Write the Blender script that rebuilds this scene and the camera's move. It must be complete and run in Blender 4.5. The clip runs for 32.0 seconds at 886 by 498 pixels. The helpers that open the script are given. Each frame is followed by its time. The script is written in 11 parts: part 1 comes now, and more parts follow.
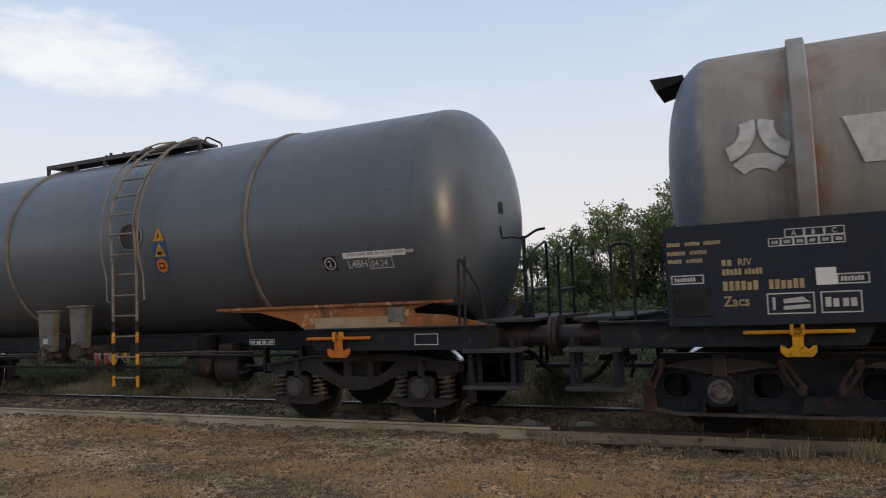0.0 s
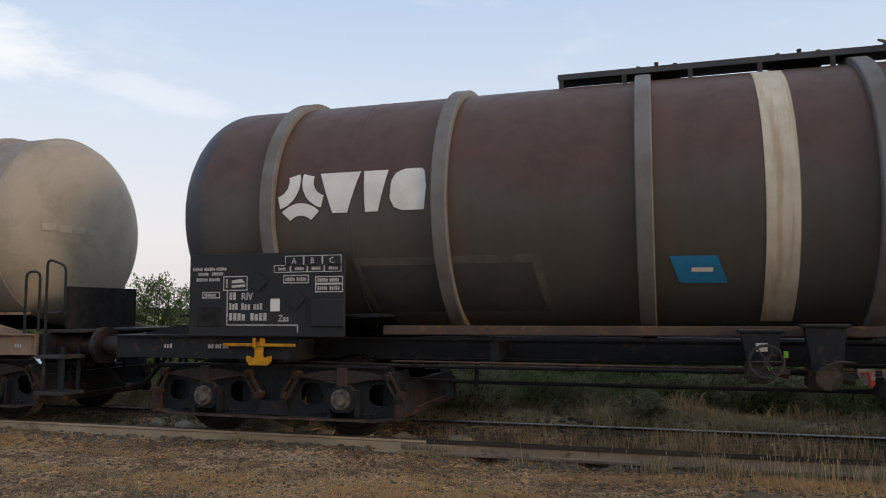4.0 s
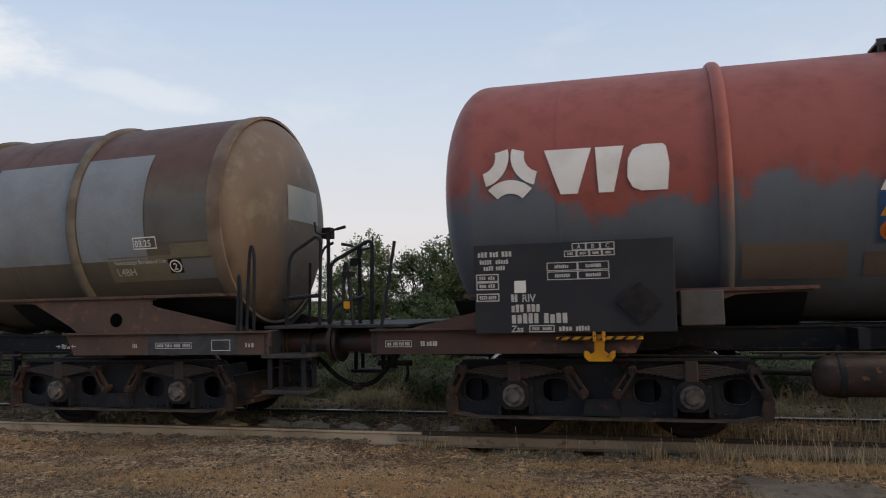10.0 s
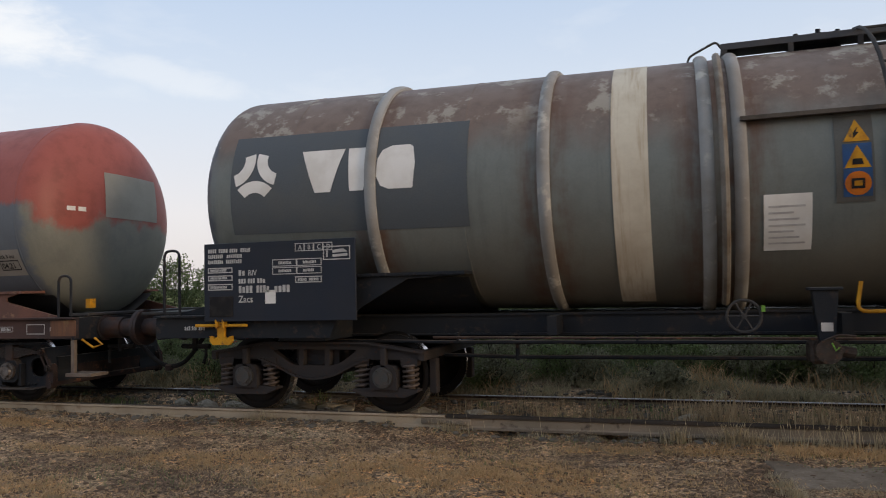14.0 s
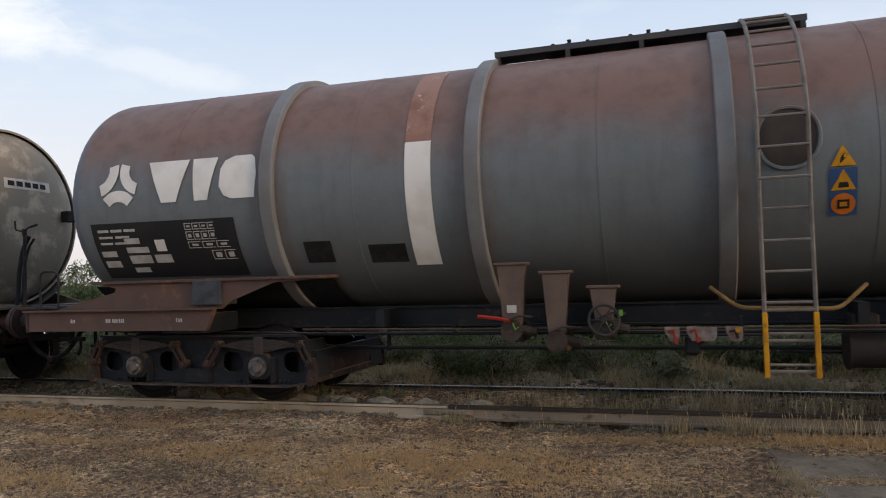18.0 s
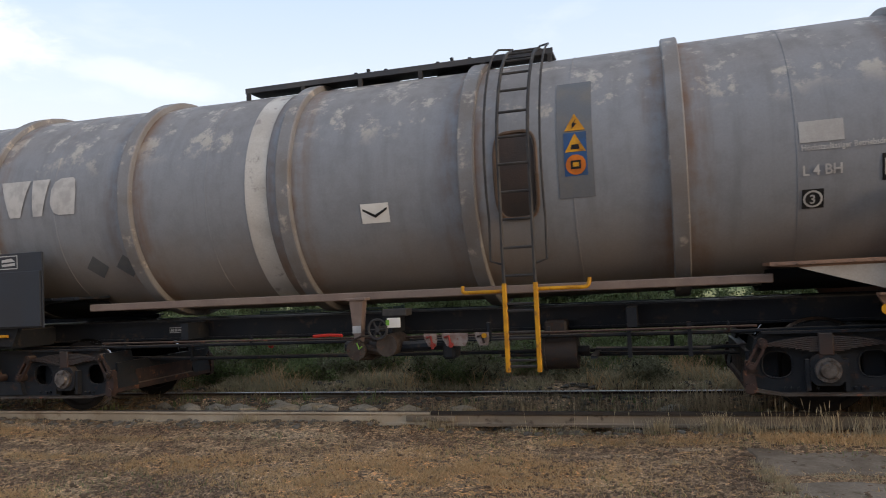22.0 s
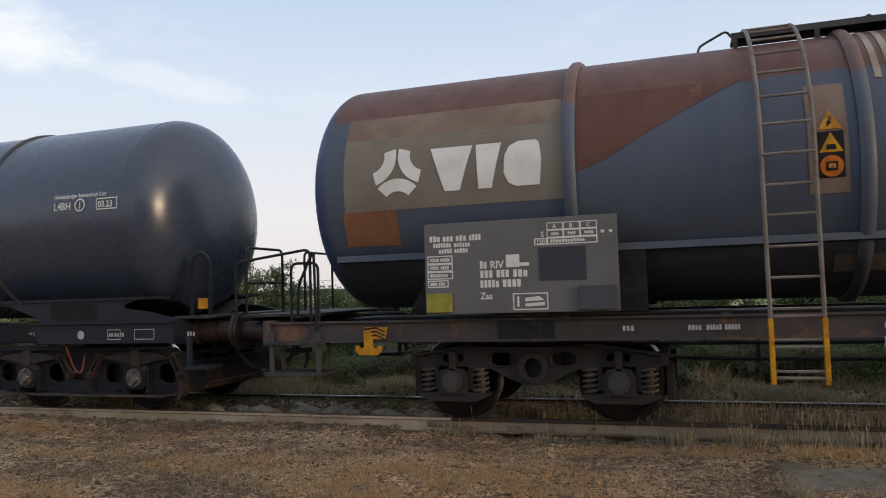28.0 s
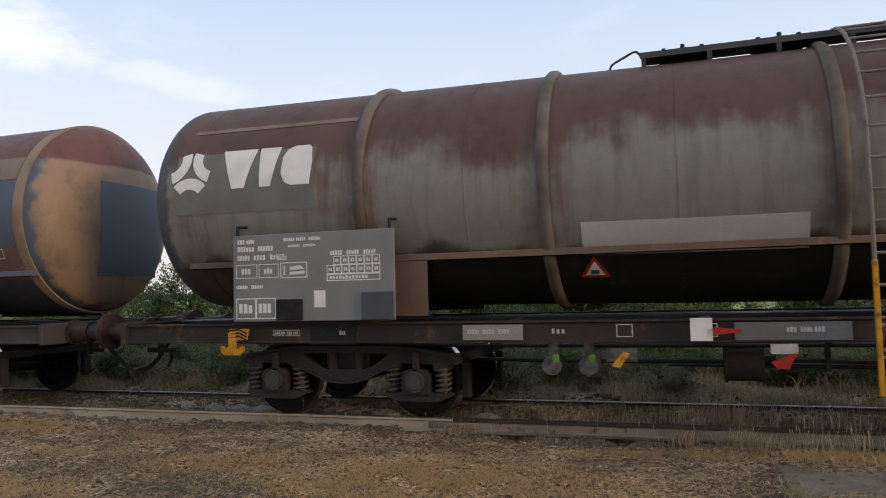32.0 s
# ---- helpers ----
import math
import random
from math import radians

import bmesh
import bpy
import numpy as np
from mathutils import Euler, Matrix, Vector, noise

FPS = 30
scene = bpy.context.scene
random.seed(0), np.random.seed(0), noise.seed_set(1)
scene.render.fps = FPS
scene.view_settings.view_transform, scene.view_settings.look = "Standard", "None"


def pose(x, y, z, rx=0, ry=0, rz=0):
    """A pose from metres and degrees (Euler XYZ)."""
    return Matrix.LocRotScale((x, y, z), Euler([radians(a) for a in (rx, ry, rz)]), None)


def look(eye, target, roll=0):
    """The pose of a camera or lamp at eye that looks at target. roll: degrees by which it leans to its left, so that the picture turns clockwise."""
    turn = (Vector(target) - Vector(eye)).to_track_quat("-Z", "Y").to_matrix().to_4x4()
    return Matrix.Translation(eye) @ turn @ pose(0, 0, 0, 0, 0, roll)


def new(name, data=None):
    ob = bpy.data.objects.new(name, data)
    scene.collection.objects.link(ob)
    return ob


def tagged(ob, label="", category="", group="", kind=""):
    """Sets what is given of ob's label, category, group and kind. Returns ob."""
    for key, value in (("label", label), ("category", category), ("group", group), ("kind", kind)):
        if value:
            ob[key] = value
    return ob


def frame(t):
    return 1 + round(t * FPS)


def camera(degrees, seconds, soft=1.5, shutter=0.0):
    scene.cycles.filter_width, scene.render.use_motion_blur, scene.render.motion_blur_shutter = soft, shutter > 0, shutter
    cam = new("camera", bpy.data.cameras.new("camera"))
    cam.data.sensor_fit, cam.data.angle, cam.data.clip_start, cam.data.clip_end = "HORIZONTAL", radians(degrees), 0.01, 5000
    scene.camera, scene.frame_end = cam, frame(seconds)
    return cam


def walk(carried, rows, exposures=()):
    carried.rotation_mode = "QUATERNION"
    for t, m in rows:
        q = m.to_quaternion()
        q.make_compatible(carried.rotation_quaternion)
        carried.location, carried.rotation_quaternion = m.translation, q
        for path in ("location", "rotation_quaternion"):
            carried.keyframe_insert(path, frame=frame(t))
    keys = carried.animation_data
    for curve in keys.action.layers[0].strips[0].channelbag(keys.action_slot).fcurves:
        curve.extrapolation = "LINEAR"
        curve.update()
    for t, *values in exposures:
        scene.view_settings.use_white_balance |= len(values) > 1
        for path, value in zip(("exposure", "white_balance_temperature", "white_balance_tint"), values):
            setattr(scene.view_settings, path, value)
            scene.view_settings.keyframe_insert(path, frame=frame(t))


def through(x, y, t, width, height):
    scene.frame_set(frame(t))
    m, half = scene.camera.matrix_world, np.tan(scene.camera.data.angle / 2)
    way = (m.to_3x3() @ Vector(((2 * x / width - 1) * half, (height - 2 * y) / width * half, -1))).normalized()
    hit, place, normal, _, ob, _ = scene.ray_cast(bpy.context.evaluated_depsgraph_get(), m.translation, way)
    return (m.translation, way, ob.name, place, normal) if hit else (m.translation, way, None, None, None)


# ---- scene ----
# camera: a hand-held phone that stands on the spot and turns a little
EYE = (0.0, 0.0, 1.454)
YC = 8.926  # centre line of the track
# seconds, heading to the left of straight ahead, tilt, lean (degrees)
TURNS = (
    (0, 25.47, 4.12, -2.37), (0.5, 24.75, 4.04, -1.99), (1, 24.65, 4.36, -2.44), (1.5, 19.77, 4.61, -3.75),
    (2, 16.75, 4.23, -4.24), (2.5, 15.93, 3.9, -2.52), (3, 17.06, 4.31, -0.6), (3.5, 16.78, 4.64, -0.33),
    (5.5, 15.93, 5.53, -0.37), (6, 16.04, 5.7, -0.76), (6.5, 16.13, 5.46, -1.19), (7, 14.93, 5.55, -1.18),
    (7.5, 13.9, 5.58, -1.17), (8, 13.68, 5.97, -0.87), (8.5, 13.89, 6.08, -0.34), (9, 14.6, 6.12, -0.51),
    (9.5, 15.28, 5.53, -1.32), (10, 15.9, 4.2, -1.36), (10.5, 16.73, 3.44, -1.51), (11, 16.83, 3.2, -1.7),
    (11.5, 16.6, 3.28, -1.52), (12, 16.86, 3.14, -1.16), (12.5, 17.25, 3, -1.37), (13, 17.45, 3.1, -1.38),
    (13.5, 17.69, 2.95, -1.33), (15.5, 17.69, 3.24, -1.55), (16, 17.83, 3.19, -1.8), (16.5, 18.02, 3.16, -1.68),
    (17, 17.99, 3.07, -1.69), (17.5, 18, 2.78, -1.63), (18, 17.85, 2.32, -1.67), (18.5, 17.82, 1.78, -1.52),
    (19, 18.14, 1.85, -1.42), (19.5, 18.12, 2.2, -1.54), (20, 17.57, 2.58, -1.45), (20.5, 17.2, 2.84, -1.73),
    (21, 16.31, 3.03, -1.78), (21.5, 16.18, 2.77, -2.26), (22, 16.27, 2.72, -2.73), (22.5, 15.92, 2.7, -2.73),
    (23, 15.89, 2.44, -2.53), (23.5, 16.15, 2.19, -2.19), (24, 16.71, 2.03, -2.1), (24.5, 17.72, 2.14, -1.91),
    (26.5, 18.4, 2.58, -2.14), (27, 18.38, 2.74, -2.05), (27.5, 18.21, 2.89, -1.81), (28, 18.09, 3.21, -1.81),
    (28.5, 18.17, 3.03, -1.63), (29, 18.17, 2.88, -1.4), (29.5, 18.47, 2.97, -1.31), (30, 18.43, 3.29, -1.51),
    (30.5, 18.07, 3.47, -1.53), (31, 18.16, 3.28, -1.56), (31.5, 18.27, 3.12, -1.34), (32, 18.25, 3.29, -1.45),
)


def facing(heading, tilt, lean):
    h, e = radians(heading), radians(tilt)
    way = Vector((-math.sin(h) * math.cos(e), math.cos(h) * math.cos(e), math.sin(e)))
    return look(EYE, Vector(EYE) + way, lean)


cam = camera(62.01, 32.0, 1.0, 0.07)
# the phone brightens and darkens its picture a little
LIGHT = ((0, 0.16), (1, 0.07), (2, 0.30), (3, 0.22), (6, 0.2), (7, 0.10), (8, 0.22), (9, 0.2), (10, 0.08), (11, 0.42), (12, 0.51), (13, 0.25), (14, 0.2), (16, 0.32), (17, 0.16), (19, 0.42), (20, 0.35), (21, 0.26), (22, 0.50), (23, 0.42), (24, 0.22), (26.5, 0.47), (27, 0.38), (28, 0.24), (30, 0.44), (31, 0.28), (32, 0.34))
walk(cam, [(t, facing(*turn)) for t, *turn in TURNS], LIGHT)

# seconds and metres that the train has run by then
RUN = (
    (0, -0.006), (1, 5.213), (2, 10.336), (3, 15.357), (4, 20.338), (5, 25.280), (6, 30.185),
    (7, 35.084), (8, 39.967), (9, 44.824), (10, 49.649), (11, 54.431), (12, 59.201), (13, 63.935),
    (14, 68.659), (15, 73.337), (16, 77.992), (17, 82.610), (18, 87.167), (19, 91.725), (20, 96.259),
    (21, 100.748), (22, 105.222), (23, 109.659), (24, 114.078), (25, 118.476), (26, 122.844), (27, 127.199),
    (28, 131.509), (29, 135.828), (30, 140.078), (31, 144.392), (32, 148.687),
)

# ---- sky and sun ----
world = bpy.data.worlds.new("evening_sky")
scene.world = world
world.use_nodes = True
wt = world.node_tree
wt.nodes.clear()


def wnode(kind, **values):
    n = wt.nodes.new(kind)
    for key, value in values.items():
        n.inputs[key.replace("_", " ")].default_value = value
    return n


def ramp_of(tree, stops, fac, mode="LINEAR"):
    n = tree.nodes.new("ShaderNodeValToRGB")
    n.color_ramp.interpolation = mode
    els = n.color_ramp.elements
    while len(els) < len(stops):
        els.new(0.5)
    for el, (at, col) in zip(els, stops):
        el.position, el.color = at, (*col, 1) if len(col) == 3 else col
    tree.links.new(fac, n.inputs[0])
    return n.outputs[0]


def mixed(tree, fac, a, b, mode="MIX"):
    n = tree.nodes.new("ShaderNodeMix")
    n.data_type, n.blend_type = "RGBA", mode
    for sock, v in ((n.inputs[0], fac), (n.inputs[6], a), (n.inputs[7], b)):
        if isinstance(v, (int, float)):
            sock.default_value = v
        elif isinstance(v, tuple):
            sock.default_value = (*v, 1) if len(v) == 3 else v
        else:
            tree.links.new(v, sock)
    return n.outputs[2]


def calc(tree, op, a, b=0.0, clamp=False):
    n = tree.nodes.new("ShaderNodeMath")
    n.operation, n.use_clamp = op, clamp
    for sock, v in ((n.inputs[0], a), (n.inputs[1], b)):
        if isinstance(v, (int, float)):
            sock.default_value = v
        else:
            tree.links.new(v, sock)
    return n.outputs[0]


SUN_WAY = Vector((1.0, -0.34, 0.16)).normalized()
sky = wt.nodes.new("ShaderNodeTexSky")
sky.sky_type, sky.sun_disc = "NISHITA", False
sky.sun_elevation = math.asin(SUN_WAY.z)
sky.sun_rotation = math.atan2(SUN_WAY.x, SUN_WAY.y)
sky.air_density, sky.dust_density, sky.ozone_density = 1.0, 2.0, 1.5
coord = wt.nodes.new("ShaderNodeTexCoord")
split = wt.nodes.new("ShaderNodeSeparateXYZ")
wt.links.new(coord.outputs["Generated"], split.inputs[0])
# thin evening haze: pale blue overhead, pale rose at the horizon
haze = ramp_of(wt, [(0.0, (0.80, 0.74, 0.74)), (0.10, (0.86, 0.82, 0.84)), (0.25, (0.72, 0.79, 0.90)), (0.42, (0.52, 0.65, 0.86)), (1.0, (0.64, 0.70, 0.82))], split.outputs[2])
air = wt.nodes.new("ShaderNodeVectorMath")
air.operation = "SCALE"
air.inputs[3].default_value = 0.09
wt.links.new(sky.outputs[0], air.inputs[0])
open_sky = mixed(wt, 0.8, air.outputs[0], haze)
def dot_with(tree, vec, way):
    n = tree.nodes.new("ShaderNodeVectorMath")
    n.operation = "DOT_PRODUCT"
    n.inputs[1].default_value = way
    tree.links.new(vec, n.inputs[0])
    return n.outputs["Value"]


# the sky is brighter and warmer round the low sun
near_sun = calc(wt, "POWER", calc(wt, "MAXIMUM", dot_with(wt, coord.outputs["Generated"], SUN_WAY), 0.0), 3.0)
open_sky = mixed(wt, near_sun, open_sky, (0.45, 0.35, 0.26), "ADD")
# soft bright cloud low in one quarter, thin veils elsewhere
veil = wt.nodes.new("ShaderNodeMapping")
veil.inputs["Scale"].default_value = (1.0, 1.0, 2.6)
wt.links.new(coord.outputs["Generated"], veil.inputs[0])
puff = wnode("ShaderNodeTexNoise", Scale=6.5, Detail=7.0, Roughness=0.55, Distortion=0.25)
wt.links.new(veil.outputs[0], puff.inputs["Vector"])
fluff = wnode("ShaderNodeTexNoise", Scale=24.0, Detail=6.0, Roughness=0.6, Distortion=0.4)
wt.links.new(veil.outputs[0], fluff.inputs["Vector"])


def cloud(way, slope, wide, high, strength):
    mid = Vector(way).normalized()
    side = Vector((mid.y, -mid.x, 0)).normalized()
    side = (side + Vector((0, 0, slope))).normalized()
    up = side.cross(mid).normalized()
    if up.z < 0:
        up = -up
    u = calc(wt, "DIVIDE", dot_with(wt, coord.outputs["Generated"], side), wide)
    v = calc(wt, "DIVIDE", dot_with(wt, coord.outputs["Generated"], up), high)
    front = calc(wt, "GREATER_THAN", dot_with(wt, coord.outputs["Generated"], mid), 0.3)
    far = calc(wt, "ADD", calc(wt, "MULTIPLY", u, u), calc(wt, "MULTIPLY", v, v))
    far = calc(wt, "ADD", far, calc(wt, "MULTIPLY", calc(wt, "SUBTRACT", puff.outputs["Fac"], 0.5), 3.4))
    far = calc(wt, "ADD", far, calc(wt, "MULTIPLY", calc(wt, "SUBTRACT", fluff.outputs["Fac"], 0.5), 2.2))
    n = wt.nodes.new("ShaderNodeMapRange")
    n.interpolation_type = "SMOOTHSTEP"
    n.inputs[1].default_value, n.inputs[2].default_value, n.inputs[3].default_value, n.inputs[4].default_value = 0.0, 2.1, strength, 0.0
    wt.links.new(far, n.inputs[0])
    return calc(wt, "MULTIPLY", n.outputs[0], front)


cover = calc(wt, "MAXIMUM", cloud((-0.93, 0.70, 0.385), -0.12, 0.11, 0.036, 0.72), cloud((-0.68, 0.80, 0.300), -0.14, 0.085, 0.016, 0.30))
cover = calc(wt, "MAXIMUM", cover, calc(wt, "MULTIPLY", ramp_of(wt, [(0.55, (0, 0, 0)), (0.80, (1, 1, 1))], puff.outputs["Fac"]), 0.22))
cover = calc(wt, "MULTIPLY", cover, ramp_of(wt, [(0.10, (0, 0, 0)), (0.22, (1, 1, 1))], split.outputs[2]))
clouded = mixed(wt, calc(wt, "MULTIPLY", cover, 0.9), open_sky, (0.95, 0.93, 0.90))
back = wnode("ShaderNodeBackground", Strength=1.0)
wt.links.new(clouded, back.inputs[0])
wt.links.new(back.outputs[0], wt.nodes.new("ShaderNodeOutputWorld").inputs[0])

lamp = bpy.data.lights.new("low_sun", "SUN")
lamp.energy, lamp.angle, lamp.color = 1.2, radians(12), (1.0, 0.72, 0.46)
sun = new("low_sun", lamp)
sun.matrix_world = look((30, -10, 20), Vector((30, -10, 20)) - SUN_WAY)

# ---- materials ----
MATS = {}


def begin(name):
    m = bpy.data.materials.new(name)
    m.use_nodes = True
    t = m.node_tree
    return m, t, t.nodes["Principled BSDF"]


def noise_at(t, vec, scale, detail=4.0, rough=0.55, stretch=None):
    if stretch:
        mp = t.nodes.new("ShaderNodeMapping")
        mp.inputs["Scale"].default_value = stretch
        t.links.new(vec, mp.inputs[0])
        vec = mp.outputs[0]
    n = t.nodes.new("ShaderNodeTexNoise")
    n.inputs["Scale"].default_value, n.inputs["Detail"].default_value, n.inputs["Roughness"].default_value = scale, detail, rough
    t.links.new(vec, n.inputs["Vector"])
    return n.outputs["Fac"]


def coords(t):
    return t.nodes.new("ShaderNodeTexCoord").outputs["Object"]


def stepped(t, val, lo, hi):
    n = t.nodes.new("ShaderNodeMapRange")
    n.interpolation_type = "SMOOTHSTEP"
    n.inputs[1].default_value, n.inputs[2].default_value = lo, hi
    t.links.new(val, n.inputs[0])
    return n.outputs[0]


def bumped(t, bsdf, val, strength, dist=0.01):
    n = t.nodes.new("ShaderNodeBump")
    n.inputs["Strength"].default_value, n.inputs["Distance"].default_value = strength, dist
    t.links.new(val, n.inputs["Height"])
    t.links.new(n.outputs[0], bsdf.inputs["Normal"])


def plain(name, col, col2=None, scale=6.0, rough=0.6, metal=0.0, bump=0.15, grain=60.0, spot=None, vary=0.0, gloss=0.22, grit=0.5, dust_sheen=None, runs=None):
    """A surface with stains at one scale and grain at another; dust and painted skylight pale what faces up."""
    if name in MATS:
        return MATS[name]
    m, t, b = begin(name)
    vec = coords(t)
    col2 = col2 or tuple(c * 0.6 for c in col)
    big, fine = noise_at(t, vec, scale, 5), noise_at(t, vec, grain, 3)
    out = mixed(t, stepped(t, big, 0.38, 0.66), col, col2)
    out = mixed(t, calc(t, "MULTIPLY", fine, grit), out, tuple(c * 0.55 for c in col2))
    if spot:
        out = mixed(t, stepped(t, noise_at(t, vec, scale * 2.3, 6, 0.65), 0.56, 0.68), out, spot)
    if runs:
        out = mixed(t, calc(t, "MULTIPLY", stepped(t, noise_at(t, vec, 3.0, 6, 0.65, (3.2, 0.4, 0.22)), 0.44, 0.66), 0.8), out, runs)
    if vary:
        info = t.nodes.new("ShaderNodeObjectInfo")
        out = mixed(t, calc(t, "MULTIPLY", info.outputs["Random"], vary), out, tuple(c * 0.4 for c in col))
    if dust_sheen:
        lie = t.nodes.new("ShaderNodeSeparateXYZ")
        t.links.new(t.nodes.new("ShaderNodeNewGeometry").outputs["Normal"], lie.inputs[0])
        out = mixed(t, calc(t, "MULTIPLY", stepped(t, lie.outputs[2], 0.35, 0.9), calc(t, "ADD", calc(t, "MULTIPLY", big, 0.6), 0.45)), out, dust_sheen)
    t.links.new(out, b.inputs["Base Color"])
    b.inputs["Metallic"].default_value = metal
    b.inputs["Specular IOR Level"].default_value = gloss
    t.links.new(calc(t, "ADD", calc(t, "MULTIPLY", big, 0.25), rough - 0.12), b.inputs["Roughness"])
    bumped(t, b, fine, bump)
    MATS[name] = m
    return m


def tank_paint(name, base, top=None, z0=2.6, z1=3.4, rough=0.5, rust=(), rust_col=(0.17, 0.075, 0.03), rust_amount=0.8, low=None, zl0=1.3, zl1=2.3, blotch=None, blotch_z=2.9, ragged=0.5, mottle=0.24, streaks=0.30, gloss=0.32, ends=(), under=()):
    """Weathered tank paint: base, what has grown over the top, rust by the rings, washed-down streaks."""
    m, t, b = begin(name)
    vec = coords(t)
    sp = t.nodes.new("ShaderNodeSeparateXYZ")
    t.links.new(vec, sp.inputs[0])
    x, z = sp.outputs[0], sp.outputs[2]
    big = noise_at(t, vec, 0.9, 5, 0.6)
    mid = noise_at(t, vec, 4.0, 6, 0.6)
    fine = noise_at(t, vec, 45.0, 3)
    run = noise_at(t, vec, 2.2, 5, 0.6, (2.6, 0.4, 0.35))
    out = mixed(t, calc(t, "MULTIPLY", stepped(t, mid, 0.4, 0.7), mottle), base, tuple(c * 0.55 for c in base))
    out = mixed(t, calc(t, "MULTIPLY", stepped(t, run, 0.47, 0.67), streaks), out, tuple(c * 0.5 + 0.02 for c in base))
    # towards the bottom the shell passes into the low colour, raggedly
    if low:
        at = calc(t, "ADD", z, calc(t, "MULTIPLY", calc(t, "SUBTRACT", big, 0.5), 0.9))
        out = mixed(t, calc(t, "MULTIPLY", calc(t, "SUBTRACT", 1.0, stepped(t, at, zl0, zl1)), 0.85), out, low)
    def dome(out, at_x, col, spot):
        # domed ends have colours of their own; bluish-dark left ones also imitate reflected sky
        way = 1.0 if at_x > 0 else -1.0
        over = stepped(t, calc(t, "ADD", calc(t, "MULTIPLY", x, way), calc(t, "MULTIPLY", calc(t, "SUBTRACT", mid, 0.5), 0.35)), abs(at_x), abs(at_x) + 0.10)
        skin = mixed(t, stepped(t, noise_at(t, vec, 2.4, 6, 0.65), 0.50, 0.66), col, spot)
        skin = mixed(t, calc(t, "MULTIPLY", stepped(t, run, 0.45, 0.7), 0.35), skin, tuple(c * 0.55 for c in col))
        return mixed(t, calc(t, "MULTIPLY", over, 0.92), out, skin)

    for end in under:
        out = dome(out, *end)
    if top:
        edge = calc(t, "ADD", calc(t, "MULTIPLY", calc(t, "SUBTRACT", run, 0.5), ragged * 0.45), calc(t, "MULTIPLY", calc(t, "SUBTRACT", big, 0.5), ragged * 1.5))
        over = stepped(t, calc(t, "ADD", z, edge), z0, z1)
        crust = mixed(t, calc(t, "MULTIPLY", stepped(t, mid, 0.42, 0.7), 0.5), top, tuple(c * 0.6 for c in top))
        out = mixed(t, over, out, crust)
    if blotch:
        patch = calc(t, "MULTIPLY", stepped(t, noise_at(t, vec, 2.6, 7, 0.7), 0.53, 0.62), stepped(t, calc(t, "ADD", z, calc(t, "MULTIPLY", calc(t, "SUBTRACT", big, 0.5), 0.9)), blotch_z, blotch_z + 0.35))
        out = mixed(t, calc(t, "MULTIPLY", patch, 0.8), out, blotch)
    if rust:
        total = None
        for rx in rust:
            d = calc(t, "ABSOLUTE", calc(t, "SUBTRACT", x, rx))
            near = calc(t, "SUBTRACT", 1.0, stepped(t, d, 0.09, 0.42))
            total = near if total is None else calc(t, "MAXIMUM", total, near)
        eaten = calc(t, "MULTIPLY", total, stepped(t, calc(t, "ADD", calc(t, "MULTIPLY", run, 0.6), calc(t, "MULTIPLY", mid, 0.4)), 0.36, 0.68))
        out = mixed(t, calc(t, "MULTIPLY", eaten, rust_amount), out, rust_col)
    for end in ends:
        out = dome(out, *end)
    out = mixed(t, calc(t, "MULTIPLY", fine, 0.22), out, (0.03, 0.028, 0.026))
    t.links.new(out, b.inputs["Base Color"])
    b.inputs["Specular IOR Level"].default_value = gloss
    t.links.new(calc(t, "ADD", calc(t, "MULTIPLY", mid, 0.3), rough - 0.15), b.inputs["Roughness"])
    ripple = calc(t, "ADD", calc(t, "MULTIPLY", noise_at(t, vec, 1.4, 2), 1.0), calc(t, "MULTIPLY", fine, 0.05))
    bumped(t, b, ripple, 0.12, 0.05)
    return m


frame_black = plain("frame_black", (0.015, 0.019, 0.026), (0.022, 0.024, 0.028), 3.0, 0.55, 0.0, 0.2, 50, (0.044, 0.035, 0.030), gloss=0.14, dust_sheen=(0.10, 0.095, 0.09))
grime = plain("bogie_grime", (0.0165, 0.021, 0.028), (0.025, 0.0265, 0.030), 4.0, 0.55, 0.0, 0.3, 70, (0.048, 0.029, 0.023), gloss=0.12, dust_sheen=(0.12, 0.10, 0.085))
rusty_grime = plain("rusty_grime", (0.058, 0.038, 0.034), (0.034, 0.029, 0.029), 5.0, 0.7, 0.0, 0.3, 70, (0.15, 0.072, 0.045), gloss=0.1, dust_sheen=(0.15, 0.115, 0.09))
leaf_steel = plain("leaf_steel", (0.050, 0.048, 0.049), (0.062, 0.043, 0.039), 5.0, 0.55, 0.1, 0.2, 80, gloss=0.15, dust_sheen=(0.13, 0.105, 0.09))
# paler than the frame: a painted lit edge with rust spots
lit_rusty_edge = plain("lit_rusty_edge", (0.085, 0.078, 0.072), (0.05, 0.040, 0.035), 5.0, 0.55, 0.1, 0.2, 60, (0.16, 0.07, 0.045), gloss=0.15)
wheel_dark = plain("wheel_dark", (0.014, 0.014, 0.0155), (0.020, 0.0175, 0.0165), 6.0, 0.55, 0.3, 0.2, 60, gloss=0.1)
tread_bright = plain("tread_bright", (0.78, 0.78, 0.79), (0.62, 0.61, 0.60), 9.0, 0.22, 1.0, 0.05, 90, grit=0.2)
box_cover = plain("box_cover", (0.20, 0.19, 0.185), (0.075, 0.066, 0.062), 14.0, 0.36, 0.55, 0.2, 80, (0.17, 0.10, 0.06), gloss=0.5)
